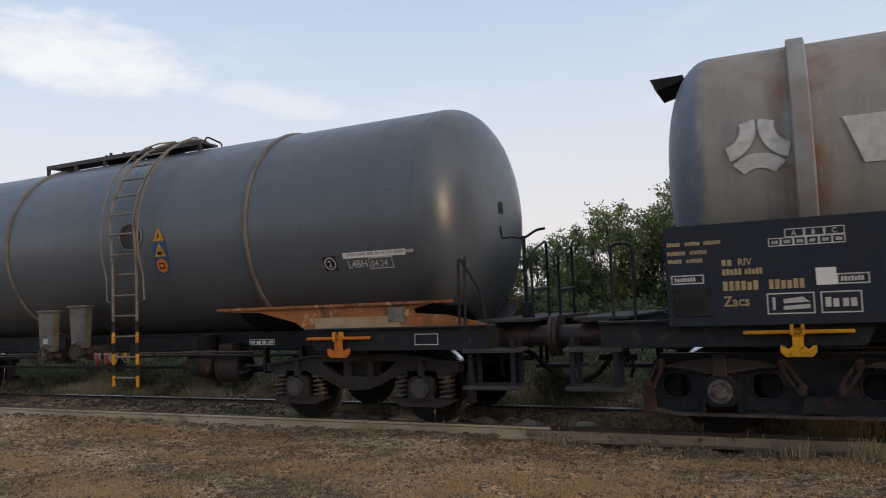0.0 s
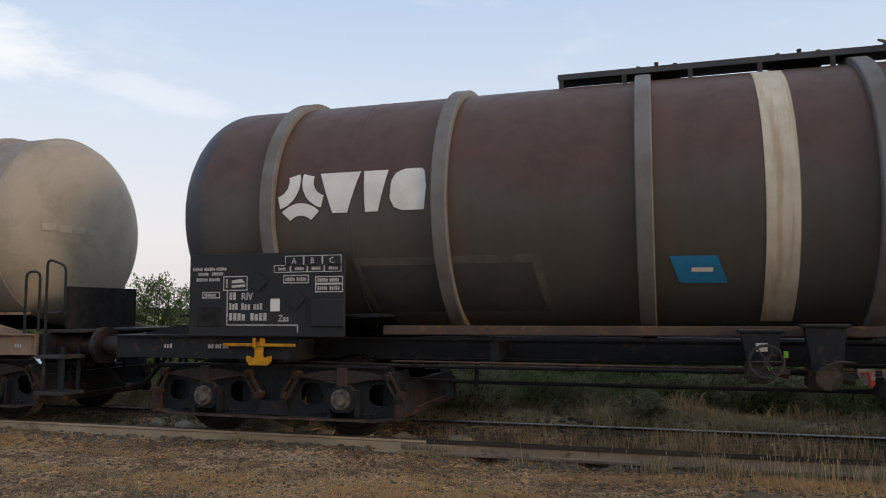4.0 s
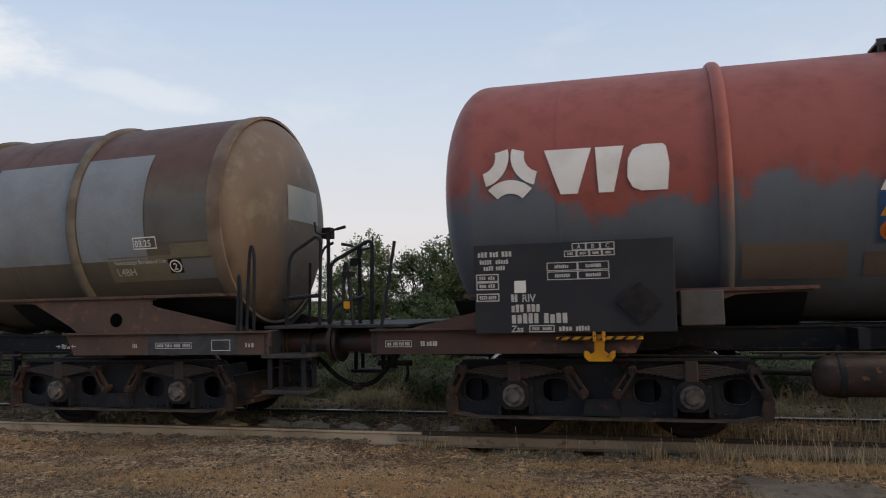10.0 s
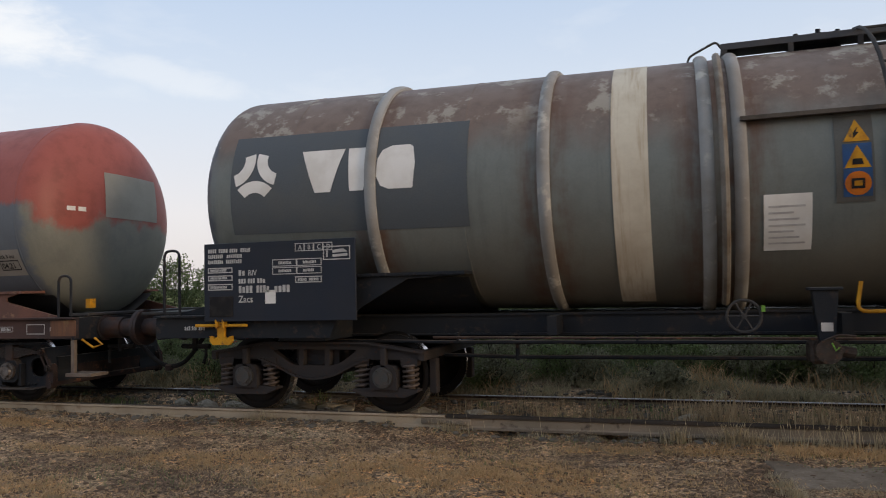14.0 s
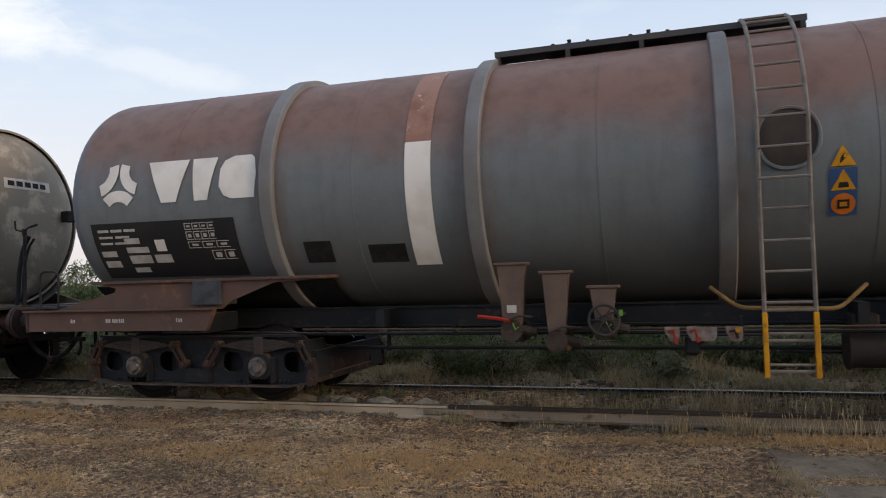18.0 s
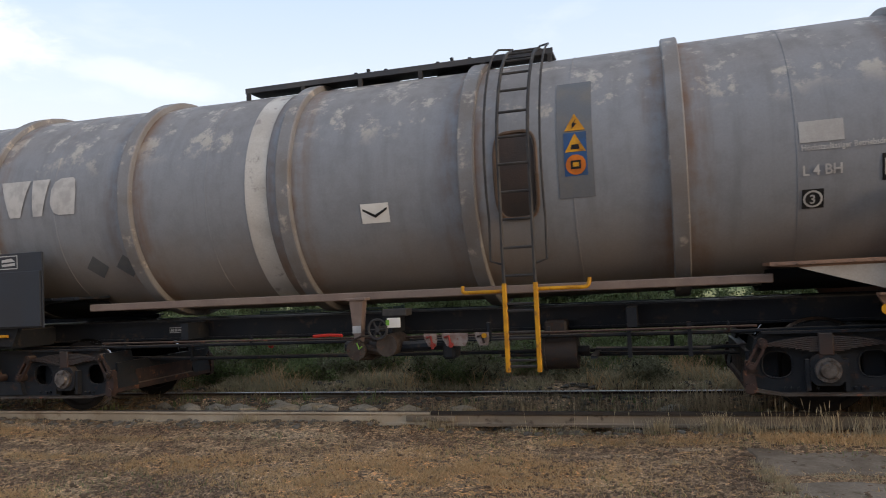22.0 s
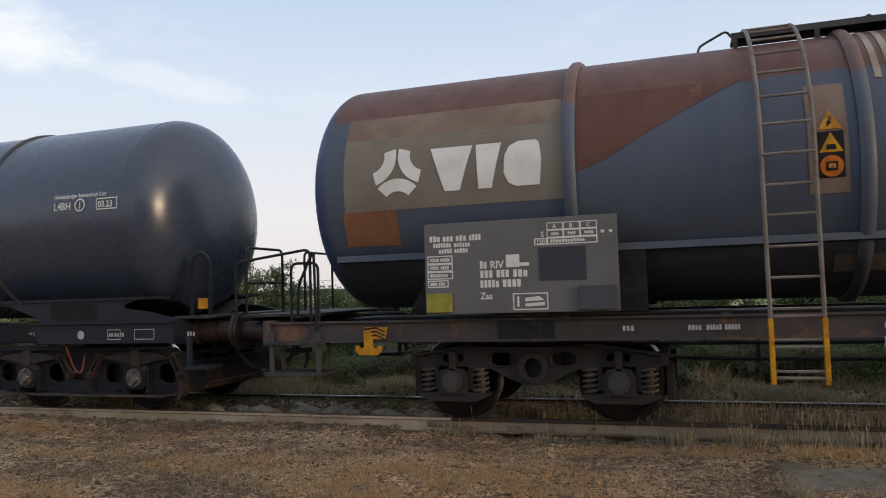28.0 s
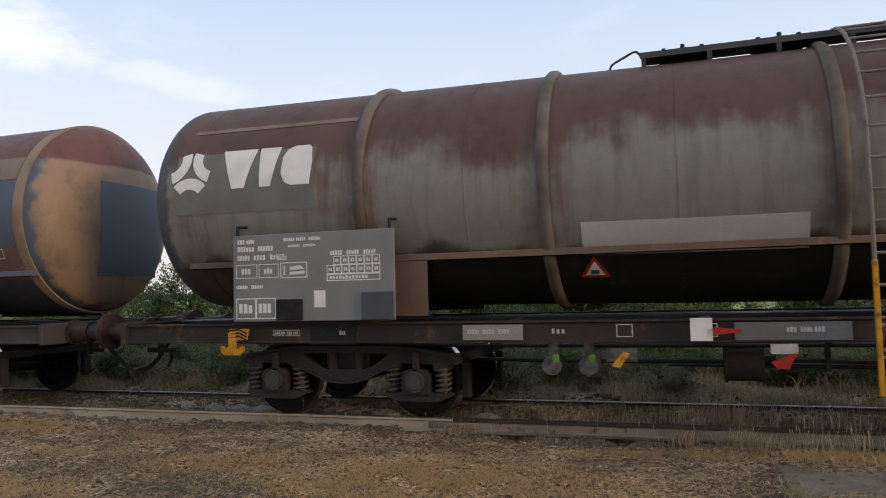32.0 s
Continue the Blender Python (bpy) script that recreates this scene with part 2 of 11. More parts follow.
buffer_steel = plain("buffer_steel", (0.042, 0.040, 0.043), (0.085, 0.045, 0.033), 5.0, 0.5, 0.3, 0.15, 60)
yellow = plain("hook_yellow", (0.66, 0.33, 0.015), (0.45, 0.2, 0.012), 6.0, 0.5, 0.0, 0.1, 60, (0.2, 0.1, 0.03))
black_paint = plain("black_paint", (0.02, 0.02, 0.022), (0.035, 0.033, 0.032), 8.0, 0.5, gloss=0.045)
white_paint = plain("white_paint", (0.74, 0.73, 0.70), (0.64, 0.62, 0.58), 3.0, 0.55, 0.0, 0.04, 70, grit=0.12)
cream_paint = plain("cream_paint", (0.58, 0.54, 0.44), (0.48, 0.43, 0.34), 2.5, 0.6, 0.0, 0.06, 60, grit=0.15, runs=(0.36, 0.28, 0.19))
ink_paint = plain("faded_white_paint", (0.50, 0.49, 0.47), (0.38, 0.37, 0.36), 8.0, 0.6, 0.0, 0.05, 80, grit=0.2)
red_paint = plain("red_paint", (0.50, 0.03, 0.02), (0.33, 0.03, 0.02), 8.0, 0.5)
dull_red = plain("dull_red_paint", (0.30, 0.040, 0.030), (0.20, 0.035, 0.028), 8.0, 0.6)
orange_paint = plain("orange_paint", (0.62, 0.17, 0.015), (0.45, 0.13, 0.02), 8.0, 0.5)
blue_paint = plain("blue_paint", (0.03, 0.09, 0.24), (0.04, 0.08, 0.16), 8.0, 0.5)
sticker_blue = plain("sticker_blue", (0.03, 0.25, 0.48), (0.03, 0.2, 0.38), 8.0, 0.45)
hose_rubber = plain("hose_rubber", (0.018, 0.018, 0.019), (0.04, 0.036, 0.033), 9.0, 0.55, gloss=0.045)
cover_dark = plain("cover_dark", (0.052, 0.060, 0.063), (0.070, 0.060, 0.054), 14.0, 0.45, 0.2, 0.2, 80, gloss=0.4)
cast_grime = plain("cast_grime", (0.034, 0.033, 0.036), (0.046, 0.039, 0.037), 5.0, 0.65, 0.0, 0.3, 70, (0.06, 0.034, 0.024), gloss=0.12)
valve_metal = plain("valve_metal", (0.075, 0.062, 0.053), (0.045, 0.034, 0.028), 9.0, 0.6, 0.2, 0.25, 80, (0.11, 0.06, 0.04))
spring_steel = plain("spring_steel", (0.125, 0.10, 0.088), (0.07, 0.055, 0.046), 10.0, 0.6, 0.2, 0.2, 80)
pipe_green = plain("tag_green", (0.16, 0.36, 0.05), (0.13, 0.26, 0.05), 9.0, 0.5)
grate_grey = plain("grate_grey", (0.045, 0.046, 0.05), (0.08, 0.075, 0.07), 5.0, 0.6, 0.2, 0.1, gloss=0.045)
walk_grey = plain("walkway_grey", (0.060, 0.064, 0.074), (0.085, 0.082, 0.082), 3.0, 0.55, 0.2, 0.2, 60, gloss=0.2)
pale_rail = plain("dusty_rail_side", (0.46, 0.39, 0.295), (0.35, 0.29, 0.215), 1.3, 0.9, 0.0, 0.3, 40, (0.26, 0.20, 0.14), grit=0.25)
brown_rail = plain("brown_rail_side", (0.032, 0.028, 0.026), (0.052, 0.043, 0.036), 1.3, 0.85, 0.0, 0.3, 40, (0.045, 0.034, 0.027))
dark_rail = plain("rusty_rail_side", (0.034, 0.026, 0.022), (0.07, 0.052, 0.040), 3.0, 0.8, 0.1, 0.3, 40)
rail_top = plain("worn_rail_head", (0.46, 0.45, 0.44), (0.30, 0.27, 0.25), 12.0, 0.3, 1.0, 0.05, 90)
dull_head = plain("dull_rail_head", (0.15, 0.125, 0.10), (0.09, 0.075, 0.062), 2.0, 0.6, 0.2, 0.2, 60, (0.22, 0.18, 0.135))
brown_web = plain("brown_rail_web", (0.195, 0.168, 0.133), (0.27, 0.222, 0.168), 1.6, 0.9, 0.0, 0.3, 40, (0.060, 0.048, 0.038))
hose_red = plain("faded_red_hose", (0.28, 0.070, 0.046), (0.20, 0.058, 0.042), 9.0, 0.6)
hose_pink = plain("faded_pink_hose", (0.36, 0.20, 0.17), (0.26, 0.14, 0.115), 9.0, 0.6)
gold_ink = plain("faded_ochre_paint", (0.40, 0.30, 0.165), (0.30, 0.225, 0.13), 8.0, 0.6, 0.0, 0.05, 80, grit=0.2)
dust_foot = plain("dusty_rail_foot", (0.20, 0.165, 0.125), (0.12, 0.095, 0.07), 1.5, 0.9, 0.0, 0.3, 40, (0.06, 0.048, 0.038))
sleeper_stone = plain("pale_stone", (0.52, 0.475, 0.385), (0.37, 0.33, 0.26), 4.0, 0.9, 0.0, 0.5, 40, (0.13, 0.115, 0.075), vary=0.4)
sleeper_brown = plain("earthy_sleeper", (0.175, 0.145, 0.108), (0.11, 0.09, 0.068), 4.0, 0.9, 0.0, 0.5, 40, (0.25, 0.21, 0.155), vary=0.4)
slab_concrete = plain("slab_concrete", (0.31, 0.26, 0.205), (0.185, 0.148, 0.112), 3.2, 0.9, 0.0, 1.0, 38, (0.115, 0.088, 0.06), grit=0.9)
stone_grey = plain("ballast_stone", (0.22, 0.20, 0.17), (0.13, 0.115, 0.095), 6.0, 0.9, 0.0, 0.4, 30, vary=0.6)
yard_stone = plain("yard_stone", (0.40, 0.30, 0.20), (0.17, 0.12, 0.082), 9.0, 0.9, 0.0, 0.3, 30)
bark = plain("bark", (0.085, 0.068, 0.05), (0.05, 0.042, 0.035), 12.0, 0.9, 0.0, 0.5, 60)
fence_green = plain("fence_paint", (0.03, 0.05, 0.035), (0.05, 0.05, 0.04), 5.0, 0.6)
poppy_red = plain("poppy_petal", (0.6, 0.02, 0.01), (0.4, 0.01, 0.01), 20.0, 0.6)


def leafy(name, a, b_col, rough=0.55, through=0.35):
    """Leaves and blades: each its own shade, some light passing through."""
    m, t, b = begin(name)
    geo = t.nodes.new("ShaderNodeNewGeometry")
    big = noise_at(t, coords(t), 0.7, 3)
    mixv = calc(t, "ADD", calc(t, "MULTIPLY", geo.outputs["Random Per Island"], 0.65), calc(t, "MULTIPLY", stepped(t, big, 0.35, 0.7), 0.35))
    col = mixed(t, mixv, a, b_col)
    t.links.new(col, b.inputs["Base Color"])
    b.inputs["Roughness"].default_value = rough
    b.inputs["Specular IOR Level"].default_value = 0.3
    glow = t.nodes.new("ShaderNodeBsdfTranslucent")
    t.links.new(col, glow.inputs[0])
    mx = t.nodes.new("ShaderNodeMixShader")
    mx.inputs[0].default_value = through
    t.links.new(b.outputs[0], mx.inputs[1])
    t.links.new(glow.outputs[0], mx.inputs[2])
    t.links.new(mx.outputs[0], t.nodes["Material Output"].inputs[0])
    MATS[name] = m
    return m


leaf_green = leafy("leaf_green", (0.068, 0.102, 0.040), (0.235, 0.275, 0.125), 0.5, 0.5)
weed_green = leafy("weed_green", (0.10, 0.14, 0.055), (0.25, 0.30, 0.13), 0.55, 0.5)
dry_blade = leafy("dry_blade", (0.42, 0.275, 0.14), (0.66, 0.47, 0.26), 0.8)
tuft_blade = leafy("tuft_blade", (0.29, 0.25, 0.165), (0.56, 0.475, 0.32), 0.8)
dull_weed = leafy("dull_weed", (0.15, 0.125, 0.08), (0.30, 0.25, 0.165), 0.8)
verge_blade = leafy("verge_blade", (0.265, 0.235, 0.145), (0.52, 0.445, 0.285), 0.8, 0.5)
drab_weed = leafy("drab_weed", (0.145, 0.15, 0.095), (0.33, 0.325, 0.215), 0.8, 0.5)
straw_blade = leafy("straw_blade", (0.29, 0.225, 0.14), (0.50, 0.395, 0.255), 0.8, 0.5)


# where straw, dust, dark grit and painted shade lie on the yard: x, y, half width, half depth
STRAW_PATCHES = ((-1.9, 6.2, 1.5, 0.75), (-2.6, 5.6, 0.9, 0.4), (-0.75, 7.5, 0.45, 0.14), (-5.8, 5.0, 1.1, 0.4), (-4.5, 6.3, 0.8, 0.3), (-6.3, 6.45, 0.6, 0.15), (-6.0, 7.35, 0.6, 0.1), (0.2, 7.55, 0.4, 0.15), (2.4, 7.75, 1.6, 0.22), (-8.5, 7.5, 1.2, 0.25), (-8.5, 5.6, 1.0, 0.4))
PALE_PATCHES = ((-4.4, 7.6, 1.0, 0.2), (-7.9, 7.8, 1.0, 0.12), (-0.4, 7.0, 0.35, 0.06), (0.2, 7.25, 0.3, 0.06))
# the two at y 8.04 paint the shade of the gap under the rail
DARK_PATCHES = ((-0.5, 7.05, 1.5, 0.45), (-0.9, 8.04, 1.9, 0.09), (1.6, 8.04, 1.6, 0.08), (-6.7, 6.85, 1.0, 0.12), (-3.0, 7.15, 0.6, 0.14), (0.35, 6.5, 0.6, 0.7), (-4.0, 5.5, 0.7, 0.3), (-0.2, 5.6, 0.7, 0.3))


def ground_material():
    m, t, b = begin("dry_ground")
    vec = coords(t)
    sp = t.nodes.new("ShaderNodeSeparateXYZ")
    t.links.new(vec, sp.inputs[0])
    y = sp.outputs[1]
    big, mid, fine = noise_at(t, vec, 0.55, 4, 0.6), noise_at(t, vec, 2.2, 6, 0.65), noise_at(t, vec, 46.0, 5, 0.8)
    grit, tuft = noise_at(t, vec, 140.0, 2), noise_at(t, vec, 11.0, 5, 0.75)
    def field(patches, lo=0.35, hi=1.25):
        """1 inside the ragged round patches (x, y, half width, half depth)."""
        best = None
        for px, py, rx, ry in patches:
            u, v = calc(t, "DIVIDE", calc(t, "SUBTRACT", sp.outputs[0], px), rx), calc(t, "DIVIDE", calc(t, "SUBTRACT", y, py), ry)
            d = calc(t, "ADD", calc(t, "MULTIPLY", u, u), calc(t, "MULTIPLY", v, v))
            best = d if best is None else calc(t, "MINIMUM", best, d)
        rag = calc(t, "ADD", calc(t, "MULTIPLY", calc(t, "SUBTRACT", mid, 0.5), 2.2), calc(t, "MULTIPLY", calc(t, "SUBTRACT", tuft, 0.5), 1.6))
        return calc(t, "SUBTRACT", 1.0, stepped(t, calc(t, "ADD", best, rag), lo, hi))

    clod = noise_at(t, vec, 24.0, 5, 0.75)
    dry, dark, pale = field(STRAW_PATCHES, -0.2, 1.7), field(DARK_PATCHES, 0.0, 1.5), field(PALE_PATCHES, 0.0, 1.5)
    out = mixed(t, stepped(t, calc(t, "ADD", calc(t, "MULTIPLY", mid, 0.6), calc(t, "MULTIPLY", clod, 0.4)), 0.40, 0.62), (0.20, 0.13, 0.084), (0.56, 0.385, 0.23))
    out = mixed(t, calc(t, "MULTIPLY", stepped(t, big, 0.50, 0.66), 0.6), out, (0.68, 0.50, 0.32))
    out = mixed(t, calc(t, "MULTIPLY", calc(t, "SUBTRACT", 1.0, stepped(t, big, 0.38, 0.52)), 0.65), out, (0.17, 0.098, 0.06))
    out = mixed(t, calc(t, "MULTIPLY", dark, 0.7), out, (0.15, 0.10, 0.07))
    out = mixed(t, calc(t, "MULTIPLY", pale, 0.65), out, (0.60, 0.475, 0.33))
    # matted straw, thick in the patches and in scraps elsewhere
    cut = calc(t, "SUBTRACT", 0.57, calc(t, "MULTIPLY", dry, 0.13))
    scraps = calc(t, "ADD", calc(t, "MULTIPLY", calc(t, "SUBTRACT", tuft, cut), 9.0), calc(t, "MULTIPLY", calc(t, "SUBTRACT", clod, 0.5), 1.5), True)
    straw = mixed(t, stepped(t, clod, 0.40, 0.62), (0.92, 0.53, 0.21), (0.54, 0.265, 0.095))
    out = mixed(t, calc(t, "MULTIPLY", scraps, 0.78), out, straw)
    out = mixed(t, calc(t, "MULTIPLY", calc(t, "SUBTRACT", 1.0, stepped(t, tuft, 0.34, 0.46)), 0.6), out, (0.16, 0.108, 0.068))
    # dust along the rail, grit everywhere
    lane = calc(t, "SUBTRACT", 1.0, stepped(t, calc(t, "ABSOLUTE", calc(t, "SUBTRACT", y, 8.0)), 0.02, 0.22))
    lane = calc(t, "MULTIPLY", lane, calc(t, "SUBTRACT", 1.0, stepped(t, sp.outputs[0], -3.4, -2.4)))
    out = mixed(t, calc(t, "MULTIPLY", calc(t, "MULTIPLY", lane, 0.7), stepped(t, mid, 0.36, 0.58)), out, (0.47, 0.36, 0.24))
    out = mixed(t, calc(t, "MULTIPLY", stepped(t, grit, 0.54, 0.68), 0.4), out, (0.58, 0.45, 0.31))
    out = mixed(t, calc(t, "MULTIPLY", stepped(t, fine, 0.50, 0.66), 0.4), out, (0.12, 0.08, 0.052))
    for grain, lo, hi, dim, lit in ((clod, 0.38, 0.62, 0.58, 1.40), (fine, 0.40, 0.60, 0.42, 1.62), (tuft, 0.36, 0.64, 0.70, 1.28)):
        f = calc(t, "ADD", calc(t, "MULTIPLY", stepped(t, grain, lo, hi), lit - dim), dim)
        up = t.nodes.new("ShaderNodeVectorMath")
        up.operation = "SCALE"
        t.links.new(out, up.inputs[0])
        t.links.new(f, up.inputs[3])
        out = up.outputs[0]
    # weedy earth behind the track, fields beyond
    out = mixed(t, stepped(t, y, 9.4, 11.5), out, mixed(t, stepped(t, mid, 0.4, 0.6), (0.17, 0.135, 0.088), (0.26, 0.205, 0.14)))
    out = mixed(t, stepped(t, y, 22.0, 30.0), out, mixed(t, stepped(t, noise_at(t, vec, 0.012, 3, 0.5, (0.3, 1.0, 1.0)), 0.42, 0.55), (0.27, 0.27, 0.11), (0.14, 0.19, 0.07)))
    t.links.new(out, b.inputs["Base Color"])
    b.inputs["Roughness"].default_value = 0.95
    b.inputs["Specular IOR Level"].default_value = 0.2
    bumped(t, b, calc(t, "ADD", calc(t, "ADD", fine, tuft), calc(t, "MULTIPLY", grit, 0.5)), 0.9, 0.03)
    return m


ground_mat = ground_material()
far_wood = plain("far_wood", (0.05, 0.075, 0.055), (0.07, 0.09, 0.075), 0.02, 0.9, 0.0, 0.1, 0.2)

# ---- mesh building ----
def mesh_of(name, bm, smooth=35):
    me = bpy.data.meshes.new(name)
    bmesh.ops.recalc_face_normals(bm, faces=bm.faces)
    bm.to_mesh(me)
    bm.free()
    if smooth:
        me.polygons.foreach_set("use_smooth", [True] * len(me.polygons))
        me.set_sharp_from_angle(angle=radians(smooth))
    return me


def part(name, shape, material, parent=None, label="", at=None, smooth=35):
    """One mesh object under a thing or a part. shape: a bmesh, or a mesh that others share."""
    me = shape if isinstance(shape, bpy.types.Mesh) else mesh_of(name, shape, smooth)
    if material and not me.materials:
        me.materials.append(material)
    ob = new(name, me)
    if parent:
        ob.parent = parent
    if at:
        ob.matrix_basis = at
    return tagged(ob, label)


def add(bm, verts, faces):
    vs = [bm.verts.new(v) for v in verts]
    for f in faces:
        bm.faces.new([vs[i] for i in f])
    return vs


def box(bm, x0, x1, y0, y1, z0, z1, r=0.0):
    """A box; r: chamfer of all its edges."""
    if r:
        tmp = bmesh.new()
        box(tmp, x0, x1, y0, y1, z0, z1)
        bmesh.ops.bevel(tmp, geom=tmp.edges[:], offset=r, segments=1, affect="EDGES")
        me = bpy.data.meshes.new("tmp")
        tmp.to_mesh(me)
        tmp.free()
        bm.from_mesh(me)
        bpy.data.meshes.remove(me)
        return bm
    add(bm, [(x, y, z) for x in (x0, x1) for y in (y0, y1) for z in (z0, z1)],
        [(0, 1, 3, 2), (4, 6, 7, 5), (0, 4, 5, 1), (2, 3, 7, 6), (0, 2, 6, 4), (1, 5, 7, 3)])
    return bm


def a_box(*sizes, r=0.0):
    return box(bmesh.new(), *sizes, r=r)


def prism(bm, outline, y0, y1):
    """An outline of (x, z), drawn out from y0 to y1."""
    n = len(outline)
    add(bm, [(x, y, z) for y in (y0, y1) for x, z in outline],
        [tuple(range(n)), tuple(range(2 * n - 1, n - 1, -1))] + [(i, i + n, (i + 1) % n + n, (i + 1) % n) for i in range(n)])
    return bm


def frame_at(way):
    a = way.orthogonal().normalized()
    return a, way.cross(a).normalized()


def cyl(bm, p0, p1, r, n=12, r1=None):
    p0, p1 = Vector(p0), Vector(p1)
    r1 = r if r1 is None else r1
    a, b = frame_at((p1 - p0).normalized())
    ring = [(math.cos(2 * math.pi * i / n), math.sin(2 * math.pi * i / n)) for i in range(n)]
    add(bm, [p0 + r * (c * a + s * b) for c, s in ring] + [p1 + r1 * (c * a + s * b) for c, s in ring],
        [tuple(range(n)), tuple(range(2 * n - 1, n - 1, -1))] + [(i, i + n, (i + 1) % n + n, (i + 1) % n) for i in range(n)])
    return bm


def rounded(points, r, n=4):
    """The way through the points with its corners rounded off."""
    pts = [Vector(p) for p in points]
    out = [pts[0]]
    for a, b, c in zip(pts, pts[1:], pts[2:]):
        u, v = (a - b), (c - b)
        k = min(r, u.length * 0.48, v.length * 0.48)
        s, e = b + u.normalized() * k, b + v.normalized() * k
        out += [s.lerp(b, q).lerp(b.lerp(e, q), q) for q in (i / n for i in range(n + 1))]
    return out + [pts[-1]]


def tube(bm, points, r, n=6, bend=0.0):
    pts = rounded(points, bend) if bend else [Vector(p) for p in points]
    rings, a = [], None
    for i, p in enumerate(pts):
        way = (pts[min(i + 1, len(pts) - 1)] - pts[max(i - 1, 0)]).normalized()
        if a is None:
            a, _ = frame_at(way)
        a = (a - way * a.dot(way)).normalized()
        b = way.cross(a)
        rings.append([p + r * (math.cos(q) * a + math.sin(q) * b) for q in (2 * math.pi * k / n for k in range(n))])
    m = len(rings)
    add(bm, [v for ring in rings for v in ring],
        [(i * n + k, i * n + (k + 1) % n, (i + 1) * n + (k + 1) % n, (i + 1) * n + k) for i in range(m - 1) for k in range(n)]
        + [tuple(range(n - 1, -1, -1)), tuple(range((m - 1) * n, m * n))])
    return bm


def a_tube(points, r, n=6, bend=0.0):
    return tube(bmesh.new(), points, r, n, bend)


def revolve(bm, profile, zc, seg=72, y=0.0):
    """A profile of (x, radius) turned about the lengthwise line at y, zc."""
    ring = [(math.cos(2 * math.pi * i / seg), math.sin(2 * math.pi * i / seg)) for i in range(seg)]
    verts, start = [], []
    for x, r in profile:
        start.append(len(verts))
        verts += [(x, y, zc)] if r < 1e-4 else [(x, y + r * c, zc + r * s) for c, s in ring]
    faces = []
    for (i, (xa, ra)), (xb, rb) in zip(enumerate(profile), profile[1:]):
        a, b = start[i], start[i + 1]
        for k in range(seg):
            j = (k + 1) % seg
            if ra < 1e-4:
                faces.append((a, b + k, b + j))
            elif rb < 1e-4:
                faces.append((a + k, b, a + j))
            else:
                faces.append((a + k, b + k, b + j, a + j))
    add(bm, verts, faces)
    return bm


def on_tank(zc, rad, x, v, lift):
    """The point of the side towards the path, v metres of arc above the tank's middle."""
    q = v / rad
    return (x, -(rad + lift) * math.cos(q), zc + (rad + lift) * math.sin(q))


def arc_of(zc, rad, z):
    """Metres of arc at which the tank's side has the height z."""
    return rad * math.asin(max(-1, min(1, (z - zc) / rad)))


def curved(bm, zc, rad, x0, x1, v0, v1, lift=0.005, slant=0.0):
    """A sheet that lies on the tank; slant: metres by which its top leans to +x."""
    nv, nx = max(2, int(abs(v1 - v0) / 0.07)), max(1, int((x1 - x0) / 0.5))
    vs = [[bm.verts.new(on_tank(zc, rad, x0 + (x1 - x0) * i / nx + slant * j / nv, v0 + (v1 - v0) * j / nv, lift)) for i in range(nx + 1)] for j in range(nv + 1)]
    for j in range(nv):
        for i in range(nx):
            bm.faces.new((vs[j][i], vs[j][i + 1], vs[j + 1][i + 1], vs[j + 1][i]))
    return bm


def curved_shape(bm, zc, rad, outline, lift=0.006):
    """A flat outline of (x, v) laid on the tank."""
    tmp = bmesh.new()
    tmp.faces.new([tmp.verts.new((x, v, 0)) for x, v in outline])
    bmesh.ops.triangulate(tmp, faces=tmp.faces[:])
    for _ in range(2):
        bmesh.ops.subdivide_edges(tmp, edges=[e for e in tmp.edges if e.calc_length() > 0.11], cuts=1)
        bmesh.ops.triangulate(tmp, faces=[f for f in tmp.faces if len(f.verts) > 3])
    for v in tmp.verts:
        v.co = on_tank(zc, rad, v.co.x, v.co.y, lift)
    me = bpy.data.meshes.new("tmp")
    tmp.to_mesh(me)
    tmp.free()
    bm.from_mesh(me)
    bpy.data.meshes.remove(me)
    return bm


TEXTS = {}


def lettering(text, height):
    """The text as a flat mesh: verts (x, y) from its lower left corner, and faces."""
    if text not in TEXTS:
        cu = bpy.data.curves.new("text", "FONT")
        cu.body, cu.size, cu.resolution_u, cu.offset = text, 1.0, 2, 0.018
        ob = bpy.data.objects.new("text", cu)
        me = bpy.data.meshes.new_from_object(ob)
        TEXTS[text] = ([tuple(v.co[:2]) for v in me.vertices], [tuple(p.vertices) for p in me.polygons])
        bpy.data.objects.remove(ob)
        bpy.data.meshes.remove(me)
        bpy.data.curves.remove(cu)
    verts, faces = TEXTS[text]
    k = height / 0.73
    return [(x * k * 0.9, y * k) for x, y in verts], faces


def text_on_board(bm, text, x, y, z, height):
    verts, faces = lettering(text, height)
    add(bm, [(x + a, y, z + b) for a, b in verts], faces)
    return bm


def text_on_tank(bm, zc, rad, text, x, v, height, lift=0.008):
    verts, faces = lettering(text, height)
    add(bm, [on_tank(zc, rad, x + a, v + b, lift) for a, b in verts], faces)
    return bm


def flat(bm, x0, x1, z0, z1, y):
    add(bm, [(x0, y, z0), (x1, y, z0), (x1, y, z1), (x0, y, z1)], [(0, 1, 2, 3)])
    return bm


def outline(bm, x0, x1, z0, z1, y, w=0.012):
    for a in ((x0, x1, z0, z0 + w), (x0, x1, z1 - w, z1), (x0, x0 + w, z0 + w, z1 - w), (x1 - w, x1, z0 + w, z1 - w)):
        flat(bm, *a, y)
    return bm


